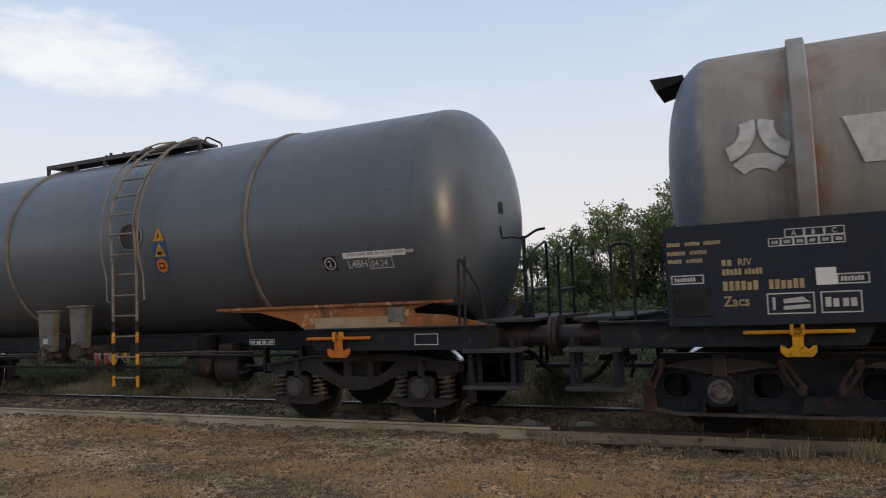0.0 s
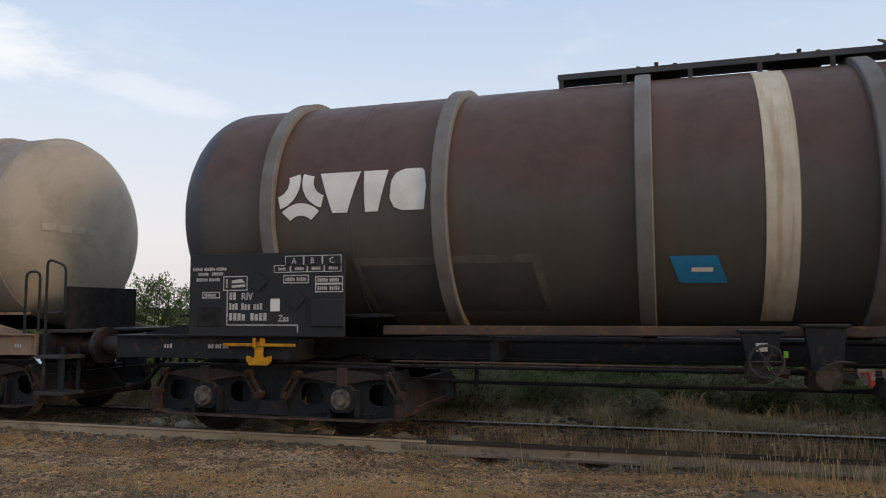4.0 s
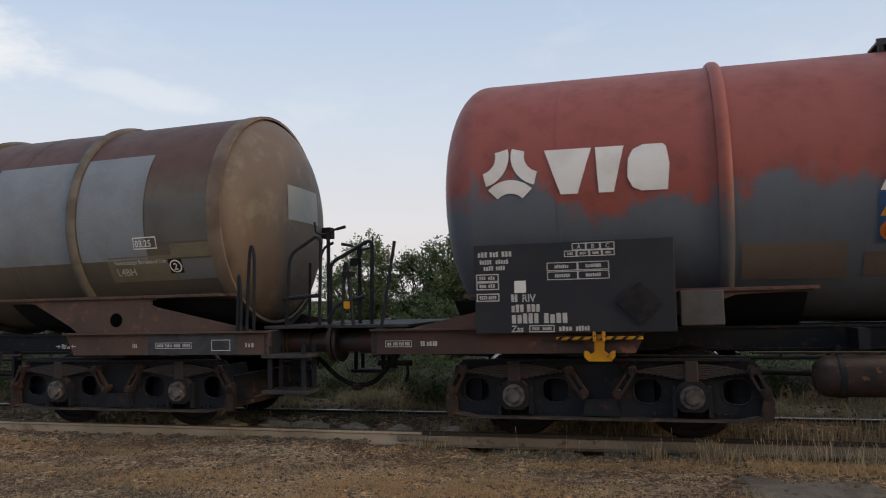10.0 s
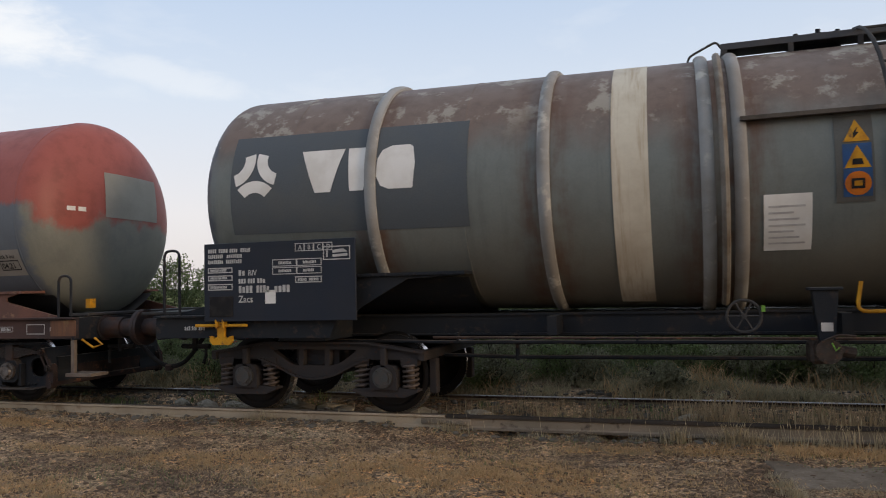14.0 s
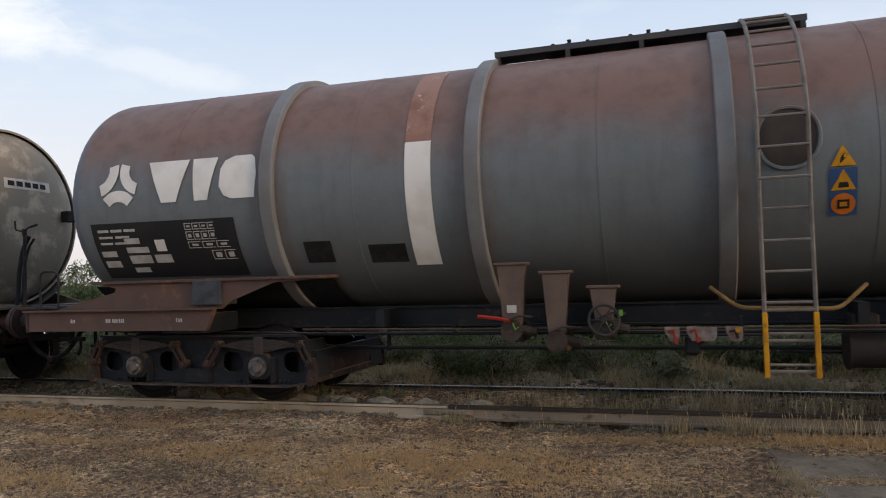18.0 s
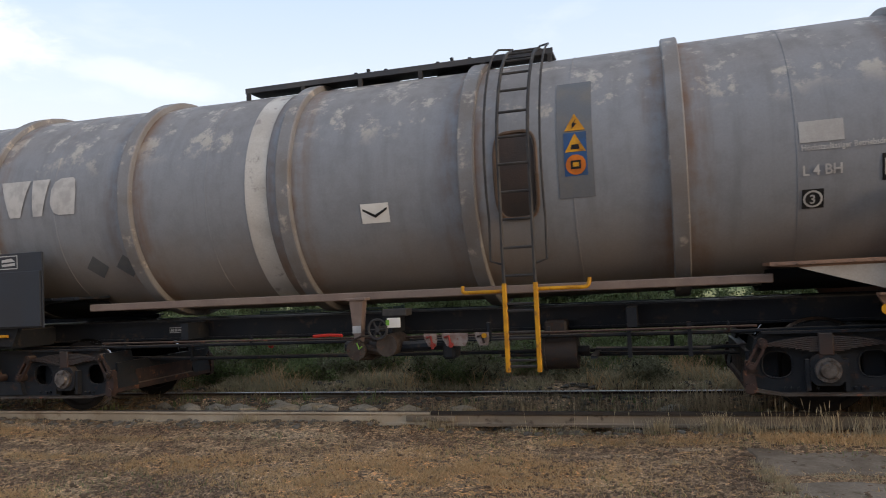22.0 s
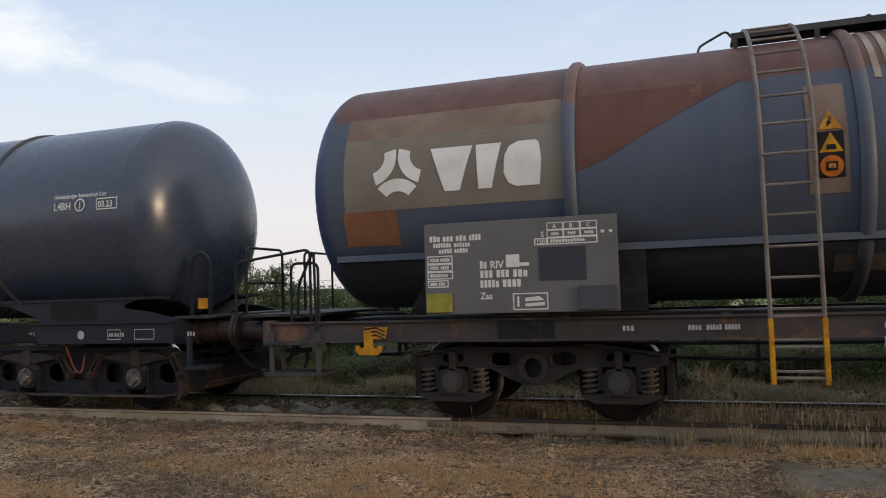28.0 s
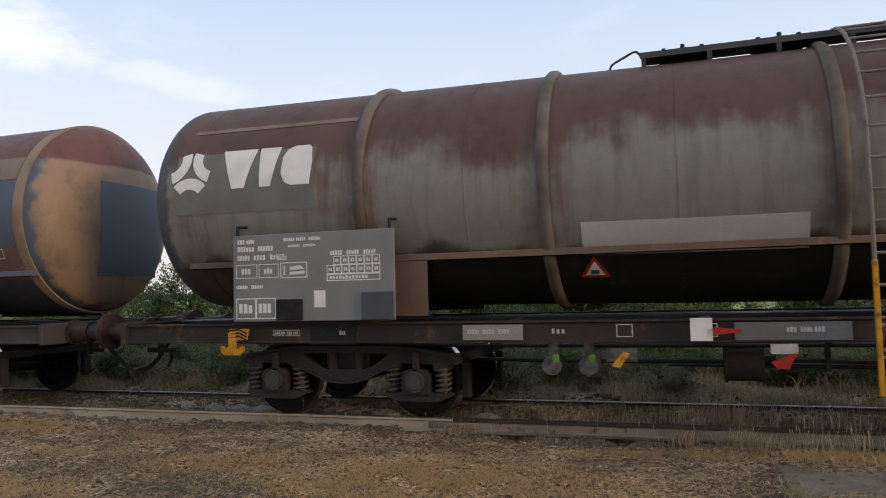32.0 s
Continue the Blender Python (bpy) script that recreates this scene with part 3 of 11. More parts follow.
def bars(bm, x, z, y, length, height, words):
    """A line of writing that cannot be read, as bars."""
    rest = random.Random(round(1000 * (x + z)))
    at = x
    for i in range(words):
        w = length / words * rest.uniform(0.74, 0.92)
        n = max(1, min(12, round(w / (height * 0.60))))
        for k in range(n):
            flat(bm, at + w * (k + 0.10) / n, at + w * (k + 0.84) / n, z, z + height * rest.choice((1.0, 1.0, 0.86)), y)
        at += length / words
    return bm

# ---- the bogies ----
SHARED = {}


def shared(name, make, *args):
    """A mesh that is built once."""
    key = (name, *args)
    if key not in SHARED:
        SHARED[key] = mesh_of(name, make(*args))
    return SHARED[key]


WHEEL_R = 0.46


def wheelset_mesh():
    bm = bmesh.new()
    for side in (-1, 1):
        prof = [(0.02, 0.0), (0.02, 0.10), (-0.03, 0.14), (-0.035, 0.36), (-0.055, 0.385), (-0.055, 0.426), (-0.042, 0.449), (0.045, WHEEL_R), (0.07, WHEEL_R + 0.028), (0.085, WHEEL_R + 0.02), (0.085, 0.385), (0.03, 0.37), (0.02, 0.14), (0.06, 0.10), (0.06, 0.0)]
        tmp = bmesh.new()
        revolve(tmp, prof, 0.0, 40)
        for v in tmp.verts:
            x, y, z = v.co
            v.co = (y, side * (0.76 - x), z)
        me = bpy.data.meshes.new("tmp")
        tmp.to_mesh(me)
        tmp.free()
        bm.from_mesh(me)
        bpy.data.meshes.remove(me)
        for k in range(6):
            q = k * math.pi / 3
            cyl(bm, (0.25 * math.cos(q), side * 0.79, 0.25 * math.sin(q)), (0.25 * math.cos(q), side * 0.81, 0.25 * math.sin(q)), 0.022, 8)
    cyl(bm, (0, -0.98, 0), (0, 0.98, 0), 0.075, 16)
    bm.normal_update()
    for f in bm.faces:
        c = f.calc_center_median()
        way = Vector((c.x, 0, c.z)).normalized()
        if math.hypot(c.x, c.z) > 0.44 and abs(f.normal.dot(way)) > 0.6:
            f.material_index = 1
    return bm


def plate(bm, outer, holes, y0, y1):
    """A flat plate of outline (x, z) with openings right through it."""
    tmp = bmesh.new()
    loops, edges = [], []
    for loop in [outer] + list(holes):
        vs = [tmp.verts.new((x, y0, z)) for x, z in loop]
        edges += [tmp.edges.new((a, b)) for a, b in zip(vs, vs[1:] + vs[:1])]
        loops.append(len(loop))
    bmesh.ops.triangle_fill(tmp, use_beauty=True, use_dissolve=False, edges=edges, normal=(0, -1, 0))
    pts = [tuple(v.co) for v in tmp.verts]
    tmp.verts.index_update()
    tris = [tuple(v.index for v in f.verts) for f in tmp.faces]
    tmp.free()
    n, at, sides = len(pts), 0, []
    for k in loops:
        sides += [(at + i, at + (i + 1) % k, at + (i + 1) % k + n, at + i + n) for i in range(k)]
        at += k
    add(bm, pts + [(x, y1, z) for x, _, z in pts], tris + [tuple(i + n for i in reversed(t)) for t in tris] + sides)
    return bm


def oval(x, z, rx, rz, n=16, square=2.6):
    """A rounded opening, between an ellipse and a rectangle."""
    out = []
    for k in range(n):
        c, q = math.cos(2 * math.pi * k / n), math.sin(2 * math.pi * k / n)
        out.append((x + rx * math.copysign(abs(c) ** (2 / square), c), z + rz * math.copysign(abs(q) ** (2 / square), q)))
    return out


def leaf_frame_mesh():
    """Pressed plate frame with window holes, for leaf springs."""
    bm = bmesh.new()
    for s in (-1, 1):
        y0, y1 = sorted((s * 0.98, s * 1.005))
        # one pressed plate: an opening on both sides of each axle, a notch below it
        edge = [(-1.64, 0.33), (-1.58, 0.285), (-1.30, 0.235)]
        for a in (-0.9, 0.9):
            edge += [(a - 0.17, 0.235), (a - 0.15, 0.40), (a - 0.10, 0.44), (a + 0.10, 0.44), (a + 0.15, 0.40), (a + 0.17, 0.235)]
        edge += [(1.30, 0.235), (1.58, 0.285), (1.64, 0.33), (1.53, 0.775), (1.46, 0.83), (-1.46, 0.83), (-1.53, 0.775)]
        plate(bm, edge, [oval(a + d * 0.43, 0.505, 0.135, 0.125) for a in (-0.9, 0.9) for d in (-1, 1)], y0, y1)
        for a in (-0.9, 0.9):
            for d in (-1, 1):
                rim = oval(a + d * 0.43, 0.505, 0.142, 0.132)
                tube(bm, [(x, s * 1.006, z) for x, z in rim + rim[:1]], 0.008, 5)
                box(bm, a + d * 0.17 - 0.02, a + d * 0.17 + 0.02, *sorted((s * 0.99, s * 1.08)), 0.26, 0.56)
                for k in range(3):
                    cyl(bm, (a + d * (0.25 + 0.06 * k), s * 1.0, 0.275), (a + d * (0.25 + 0.06 * k), s * 1.03, 0.275), 0.016, 6)
        # flanges along the lower and upper edge
        ya, yb = sorted((s * 1.005, s * 1.10))
        box(bm, -1.30, 1.30, ya, yb, 0.215, 0.235)
        for d in (-1, 1):
            prism(bm, [(d * 1.58, 0.26), (d * 1.30, 0.215), (d * 1.30, 0.235), (d * 1.58, 0.28)], ya, yb)
            prism(bm, [(d * 1.64, 0.32), (d * 1.58, 0.26), (d * 1.58, 0.28), (d * 1.63, 0.335)], ya, yb)
            # the ends bend inwards
            prism(bm, [(d * 1.645, 0.32), (d * 1.535, 0.775), (d * 1.505, 0.775), (d * 1.615, 0.32)], *sorted((s * 0.60, s * 1.09)))
        box(bm, -1.46, 1.46, ya, yb, 0.815, 0.84)
        # the bracket between the inner links
        prism(bm, [(-0.19, 0.255), (0.19, 0.255), (0.15, 0.415), (-0.15, 0.415)], *sorted((s * 1.0, s * 1.07)))
        for k in range(10):
            x = -1.26 + k * 0.28
            cyl(bm, (x, s * 1.0, 0.275), (x, s * 1.02, 0.275), 0.014, 6)
    box(bm, -0.30, 0.30, -1.0, 1.0, 0.50, 0.78)
    for d in (-1, 1):
        box(bm, d * 1.56 - 0.05, d * 1.56 + 0.05, -0.96, 0.96, 0.46, 0.64)
        box(bm, d * 1.45 - 0.03, d * 1.45 + 0.03, -0.9, 0.9, 0.32, 0.38)
        # added brake blocks, made wide to darken the window openings
        for s in (-1, 1):
            for x in (1.40, 0.44):
                box(bm, d * x - 0.10, d * x + 0.10, s * 0.78 - 0.07, s * 0.78 + 0.07, 0.30, 0.68, 0.01)
    return bm


def leaf_spring_mesh(s):
    """Eight leaves, arched, with the buckle; origin on the axle's middle line."""
    bm = bmesh.new()
    for s in (s,):
        for k in range(8):
            half = 0.57 - 0.060 * k
            z = 0.785 - 0.0185 * k
            n = 8
            top = [(half * (2 * i / n - 1), z - 0.085 * (2 * i / n - 1) ** 2 * (half / 0.585) ** 2) for i in range(n + 1)]
            prism(bm, top + [(x, zz - 0.0145) for x, zz in reversed(top)], s * 1.05 - 0.045, s * 1.05 + 0.045 - s * 0.004 * (k % 2))
        box(bm, -0.065, 0.065, s * 1.05 - 0.06, s * 1.05 + 0.06, 0.60, 0.815, 0.01)
    return bm


def lower_flange_mesh(s):
    """The outer lip along a plate frame's lower edge, paled for the light it catches, with the cast foot at both ends.
    """
    bm = bmesh.new()
    ya, yb = sorted((s * 1.095, s * 1.108))
    box(bm, -1.30, 1.30, ya, yb, 0.212, 0.236)
    for d in (-1, 1):
        prism(bm, [(d * 1.58, 0.258), (d * 1.30, 0.212), (d * 1.30, 0.236), (d * 1.58, 0.282)], ya, yb)
    return bm


def end_beam_mesh(d):
    """The low bar and the bent plate that tie the two side frames at their end."""
    bm = bmesh.new()
    box(bm, *sorted((d * 1.56, d * 1.64)), -1.06, 1.06, 0.26, 0.345, 0.012)
    box(bm, *sorted((d * 1.60, d * 1.615)), -0.62, 0.62, 0.345, 0.52)
    return bm


def end_foot_mesh(s, d):
    bm = bmesh.new()
    prism(bm, [(d * 1.655, 0.30), (d * 1.63, 0.235), (d * 1.57, 0.225), (d * 1.53, 0.27), (d * 1.545, 0.40), (d * 1.60, 0.56), (d * 1.632, 0.56), (d * 1.66, 0.42)], *sorted((s * 1.02, s * 1.095)))
    cyl(bm, (d * 1.595, s * 1.09, 0.285), (d * 1.595, s * 1.112, 0.285), 0.05, 12)
    return bm


def link_mesh(s, top, low):
    """One slanting spring link: a slotted shackle with pins at both ends."""
    bm = bmesh.new()
    way = (Vector((low[0], 0, low[1])) - Vector((top[0], 0, top[1]))).normalized()
    side = Vector((-way.z, 0, way.x))
    for off in (-0.034, 0.034):
        p, q = (Vector((top[0], s * 1.09, top[1])) + side * off, Vector((low[0], s * 1.09, low[1])) + side * off)
        box_between(bm, p, q, 0.013, 0.022)
    for p in (top, low):
        cyl(bm, (p[0], s * 0.99, p[1]), (p[0], s * 1.125, p[1]), 0.050, 12)
        cyl(bm, (p[0], s * 1.125, p[1]), (p[0], s * 1.15, p[1]), 0.028, 8)
    return bm


def box_between(bm, p0, p1, w, d):
    """A flat bar in the plane of the frame from p0 to p1."""
    p0, p1 = Vector(p0), Vector(p1)
    way = (p1 - p0).normalized()
    n = Vector((-way.z, 0, way.x)) * w
    y = Vector((0, d, 0))
    add(bm, [p + a * n + b * y for p in (p0, p1) for a in (-1, 1) for b in (-1, 1)], [(0, 1, 3, 2), (4, 6, 7, 5), (0, 4, 5, 1), (2, 3, 7, 6), (0, 2, 6, 4), (1, 5, 7, 3)])


def axle_box_mesh(s):
    bm = bmesh.new()
    prism(bm, [(-0.15, -0.10), (-0.10, -0.15), (0.10, -0.15), (0.15, -0.10), (0.15, 0.08), (0.09, 0.15), (-0.09, 0.15), (-0.15, 0.08)], s * 1.02 - 0.08, s * 1.02 + 0.075)
    return bm


def axle_cover_mesh(s):
    bm = bmesh.new()
    cyl(bm, (0, s * 1.09, 0), (0, s * 1.14, 0), 0.118, 20)
    cyl(bm, (0, s * 1.14, 0), (0, s * 1.17, 0), 0.085, 20, 0.07)
    for k in range(6):
        q = k * math.pi / 3 + 0.3
        cyl(bm, (0.10 * math.cos(q), s * 1.14, 0.10 * math.sin(q)), (0.10 * math.cos(q), s * 1.152, 0.10 * math.sin(q)), 0.012, 6)
    return bm


def bow(points, n=6):
    """A smooth line through a few points."""
    return [tuple(p)[:2] for p in rounded([(x, z, 0) for x, z in points], 0.2, n)]


def coil_frame_mesh(holes):
    """Side frames that sag between the axles: a pressed one with three windows, or a cast one with round holes."""
    bm = bmesh.new()
    top = [(-1.38, 0.74), (-1.06, 0.79), (-0.66, 0.845), (0.66, 0.845), (1.06, 0.79), (1.38, 0.74)]
    belly = bow([(-1.38, 0.645), (-0.72, 0.645), (-0.50, 0.565), (-0.24, 0.435), (0.0, 0.405), (0.24, 0.435), (0.50, 0.565), (0.72, 0.645), (1.38, 0.645)])
    for s in (-1, 1):
        y0, y1 = sorted((s * 0.95, s * 1.05))
        ya, yb = sorted((s * 1.05, s * 1.10))
        if holes:
            edge = [(-1.38, 0.70), (-1.08, 0.745), (-0.80, 0.815), (0.80, 0.815), (1.08, 0.745), (1.38, 0.70), (1.38, 0.615), (0.62, 0.60), (0.46, 0.575), (0.26, 0.475), (0.10, 0.41), (-0.10, 0.41), (-0.26, 0.475), (-0.46, 0.575), (-0.62, 0.60), (-1.38, 0.615)]
            plate(bm, edge, [oval(d * 0.335, 0.685, 0.14, 0.075) for d in (-1, 1)] + [oval(0.0, 0.595, 0.10, 0.10, 20, 2.0)] + [oval(a + d * 0.085, 0.70, 0.035, 0.045, 10) for a in (-0.9, 0.9) for d in (-1, 1)], y0, y1)
            for d in (-1, 1):
                rim = oval(d * 0.335, 0.685, 0.148, 0.083)
                tube(bm, [(x, s * 1.052, z) for x, z in rim + rim[:1]], 0.012, 5)
                for a in (-0.9, 0.9):
                    # arms that come down beside the axle box
                    prism(bm, [(a + d * 0.17, 0.66), (a + d * 0.24, 0.66), (a + d * 0.215, 0.44), (a + d * 0.25, 0.36), (a + d * 0.17, 0.36)], y0, y1)
            revolve_y(bm, 0.0, 0.595, 0.105, 0.165, s * 0.95, s * 1.09)
        else:
            prism(bm, top + [(1.38, 0.645), (0.72, 0.645), (0.52, 0.76), (-0.52, 0.76), (-0.72, 0.645), (-1.38, 0.645)], y0, y1)
            lower = [(x, z) for x, z in belly if abs(x) < 0.73]
            inner = bow([(-0.55, 0.75), (-0.40, 0.64), (-0.27, 0.575), (0.27, 0.575), (0.40, 0.64), (0.55, 0.75)])
            prism(bm, lower + inner[::-1], y0, y1)
            for x in (-0.17, 0.17):
                box(bm, x - 0.03, x + 0.03, y0, y1, 0.56, 0.77)
            prism(bm, lower + [(x, z + 0.022) for x, z in reversed(lower)], ya, yb)
            box(bm, -0.66, 0.66, ya, yb, 0.825, 0.85)
        for d in (-1, 1):
            prism(bm, [(d * 0.66, 0.825), (d * 1.38, 0.715), (d * 1.38, 0.74), (d * 0.66, 0.85)], ya, yb)
            box(bm, d * 1.36 - 0.03, d * 1.36 + 0.03, *sorted((s * 0.6, s * 1.08)), 0.64, 0.745)
        for a in (-0.9, 0.9):
            # the post over the axle box and the spring pots
            box(bm, a - 0.035, a + 0.035, *sorted((s * 1.04, s * 1.12)), 0.55, 0.78, 0.01)
            for d in (-1, 1):
                prism(bm, [(a + d * 0.19, 0.66), (a + d * 0.40, 0.66), (a + d * 0.39, 0.575), (a + d * 0.20, 0.575)], *sorted((s * 0.92, s * 1.06)))
    box(bm, -0.28, 0.28, -0.95, 0.95, 0.46, 0.80)
    for d in (-1, 1):
        box(bm, d * 1.34 - 0.05, d * 1.34 + 0.05, -0.95, 0.95, 0.64, 0.74)
        for s in (-1, 1):
            box(bm, d * 1.40 - 0.045, d * 1.40 + 0.045, s * 0.76 - 0.06, s * 0.76 + 0.06, 0.24, 0.64, 0.01)
    return bm


def revolve_y(bm, x, z, r0, r1, y0, y1, n=20):
    """A short pipe that lies across the wagon."""
    ring = [(math.cos(2 * math.pi * k / n), math.sin(2 * math.pi * k / n)) for k in range(n)]
    verts = [(x + r * c, y, z + r * s) for r, y in ((r0, y0), (r1, y0), (r1, y1), (r0, y1)) for c, s in ring]
    add(bm, verts, [(i * n + k, i * n + (k + 1) % n, (i + 1) % 4 * n + (k + 1) % n, (i + 1) % 4 * n + k) for i in range(4) for k in range(n)])


def coil_mesh(s, d):
    """One coil spring beside an axle box."""
    bm = bmesh.new()
    pts = [(d * 0.295 + 0.083 * math.cos(q), s * 1.0 + 0.083 * math.sin(q), -0.15 + 0.28 * q / (10 * math.pi)) for q in (k * math.pi / 6 for k in range(61))]
    tube(bm, pts, 0.017, 6)
    cyl(bm, (d * 0.295, s * 1.0, -0.18), (d * 0.295, s * 1.0, 0.13), 0.05, 10)
    return bm


def coil_box_mesh(s):
    """The axle box with the tray that carries its springs."""
    bm = bmesh.new()
    prism(bm, [(-0.165, -0.15), (0.165, -0.15), (0.165, 0.06), (0.12, 0.115), (0.05, 0.13), (-0.05, 0.13), (-0.12, 0.115), (-0.165, 0.06)], s * 1.03 - 0.09, s * 1.03 + 0.08)
    prism(bm, [(-0.40, -0.150), (-0.18, -0.13), (0.18, -0.13), (0.40, -0.150), (0.40, -0.175), (0.25, -0.235), (-0.25, -0.235), (-0.40, -0.175)], s * 1.0 - 0.08, s * 1.0 + 0.09)
    return bm


def coil_cover_mesh(s):
    bm = bmesh.new()
    cyl(bm, (0, s * 1.10, -0.01), (0, s * 1.15, -0.01), 0.118, 20)
    cyl(bm, (0, s * 1.15, -0.01), (0, s * 1.165, -0.01), 0.085, 20)
    for k in range(4):
        q = k * math.pi / 2 + 0.78
        cyl(bm, (0.10 * math.cos(q), s * 1.15, -0.01 + 0.10 * math.sin(q)), (0.10 * math.cos(q), s * 1.162, -0.01 + 0.10 * math.sin(q)), 0.015, 6)
    return bm


def hose_loop_mesh(thick):
    bm = bmesh.new()
    tube(bm, [(0, -1.36, 0.95), (0.01, -1.30, 0.80), (-0.01, -1.20, 0.62), (0.03, -1.16, 0.52), (0.09, -1.15, 0.54), (0.10, -1.13, 0.66), (0.07, -1.08, 0.74)], thick, 6, 0.05)
    cyl(bm, (0, -1.36, 0.91), (0, -1.36, 0.97), 0.020, 8)
    return bm


WHEELS = []


def bogie(wagon, x, kind, hose=None):
    leaf = kind == "leaf"
    holes = kind == "cast"
    f = part("bogie", shared("bogie_frame", leaf_frame_mesh) if leaf else shared("bogie_frame", coil_frame_mesh, holes), grime if leaf else cast_grime, wagon,
             "grimy plate-frame bogie with leaf springs" if leaf else "cast bogie with coil springs", Matrix.Translation((x, 0, 0)))
    for a in (-0.9, 0.9):
        w = part("wheelset", shared("wheelset", wheelset_mesh), wheel_dark, f, "", Matrix.Translation((a, 0, WHEEL_R)))
        if len(w.data.materials) < 2:
            w.data.materials.append(tread_bright)
        WHEELS.append(w)
        for s in (-1, 1):
            if leaf:
                part("axle_box", shared("axle_box", axle_box_mesh, s), grime, f, "", Matrix.Translation((a, 0, WHEEL_R)))
                part("axle_cover", shared("axle_cover", axle_cover_mesh, s), box_cover, f, "", Matrix.Translation((a, 0, WHEEL_R)))
                part("leaf_spring", shared("leaf_spring", leaf_spring_mesh, s), leaf_steel, f, "", Matrix.Translation((a, 0, 0)))
                part("spring_link", shared("spring_link", link_mesh, s, (math.copysign(1.465, a), 0.725), (math.copysign(1.585, a), 0.50)), rusty_grime, f)
                part("spring_link", shared("spring_link", link_mesh, s, (math.copysign(0.325, a), 0.72), (math.copysign(0.17, a), 0.48)), rusty_grime, f)
            else:
                part("axle_box", shared("coil_axle_box", coil_box_mesh, s), cast_grime, f, "", Matrix.Translation((a, 0, WHEEL_R)))
                part("axle_cover", shared("coil_axle_cover", coil_cover_mesh, s), cover_dark, f, "", Matrix.Translation((a, 0, WHEEL_R)))
                for d in (-1, 1):
                    part("coil_spring", shared("coil_spring", coil_mesh, s, d), spring_steel, f, "", Matrix.Translation((a, 0, WHEEL_R)))
    if leaf:
        for d in (-1, 1):
            part("end_beam", shared("end_beam", end_beam_mesh, d), rusty_grime, f)
        for s in (-1, 1):
            part("lower_flange", shared("lower_flange", lower_flange_mesh, s), lit_rusty_edge, f)
            for d in (-1, 1):
                part("end_foot", shared("end_foot", end_foot_mesh, s, d), rusty_grime, f)
    if hose:
        part("brake_hose", shared("hose_loop", hose_loop_mesh, 0.009 if hose is hose_pink else 0.012), hose, f)
    return f


# ---- what all the wagons have ----
def tank_profile(x0, x1, rad, head=0.50, left=None, full=0.72):
    """Left head, shell, right head: domed ends, fuller than a half-ellipse at the shoulder."""
    n = 14
    turn = [(math.sin(q), max(0.0, math.cos(q)) ** full) for q in (k / n * math.pi / 2 for k in range(n + 1))]
    turn[-1] = (1.0, 0.0)
    left = left or head
    ends_l = [(x0 + left - left * a, rad * c) for a, c in reversed(turn)]
    ends_r = [(x1 - head + head * a, rad * c) for a, c in turn]
    xa, xb = x0 + left, x1 - head
    return ends_l + [(xa + (xb - xa) * k / 12, rad) for k in range(1, 12)] + ends_r


def ring_mesh(zc, rad, x, width, high, round_top):
    bm = bmesh.new()
    w = width / 2
    prof = [(x - w, rad - 0.03), (x - w, rad + high * 0.5), (x - w * 0.55, rad + high * 0.93), (x, rad + high), (x + w * 0.55, rad + high * 0.93), (x + w, rad + high * 0.5), (x + w, rad - 0.03)] if round_top else \
        [(x - w, rad - 0.03), (x - w, rad + high * 0.85), (x - w * 0.85, rad + high), (x + w * 0.85, rad + high), (x + w, rad + high * 0.85), (x + w, rad - 0.03)]
    return revolve(bm, prof, zc, 72)


def buffers(wagon, x, d, mat=None):
    """Two buffers at the end x; d: the way they look."""
    for s in (-1, 1):
        y = s * 0.875
        bm = bmesh.new()
        cyl(bm, (x - d * 0.62, y, 1.03), (x - d * 0.30, y, 1.03), 0.138, 18)
        cyl(bm, (x - d * 0.64, y, 1.03), (x - d * 0.60, y, 1.03), 0.17, 18)
        b = part("buffer", bm, mat or buffer_steel, wagon)
        bm = bmesh.new()
        cyl(bm, (x - d * 0.32, y, 1.03), (x - d * 0.05, y, 1.03), 0.116, 18)
        cyl(bm, (x - d * 0.05, y, 1.03), (x - d * 0.006, y, 1.03), 0.235, 24, 0.225)
        part("buffer_head", bm, buffer_steel, b, "greasy round buffer head")


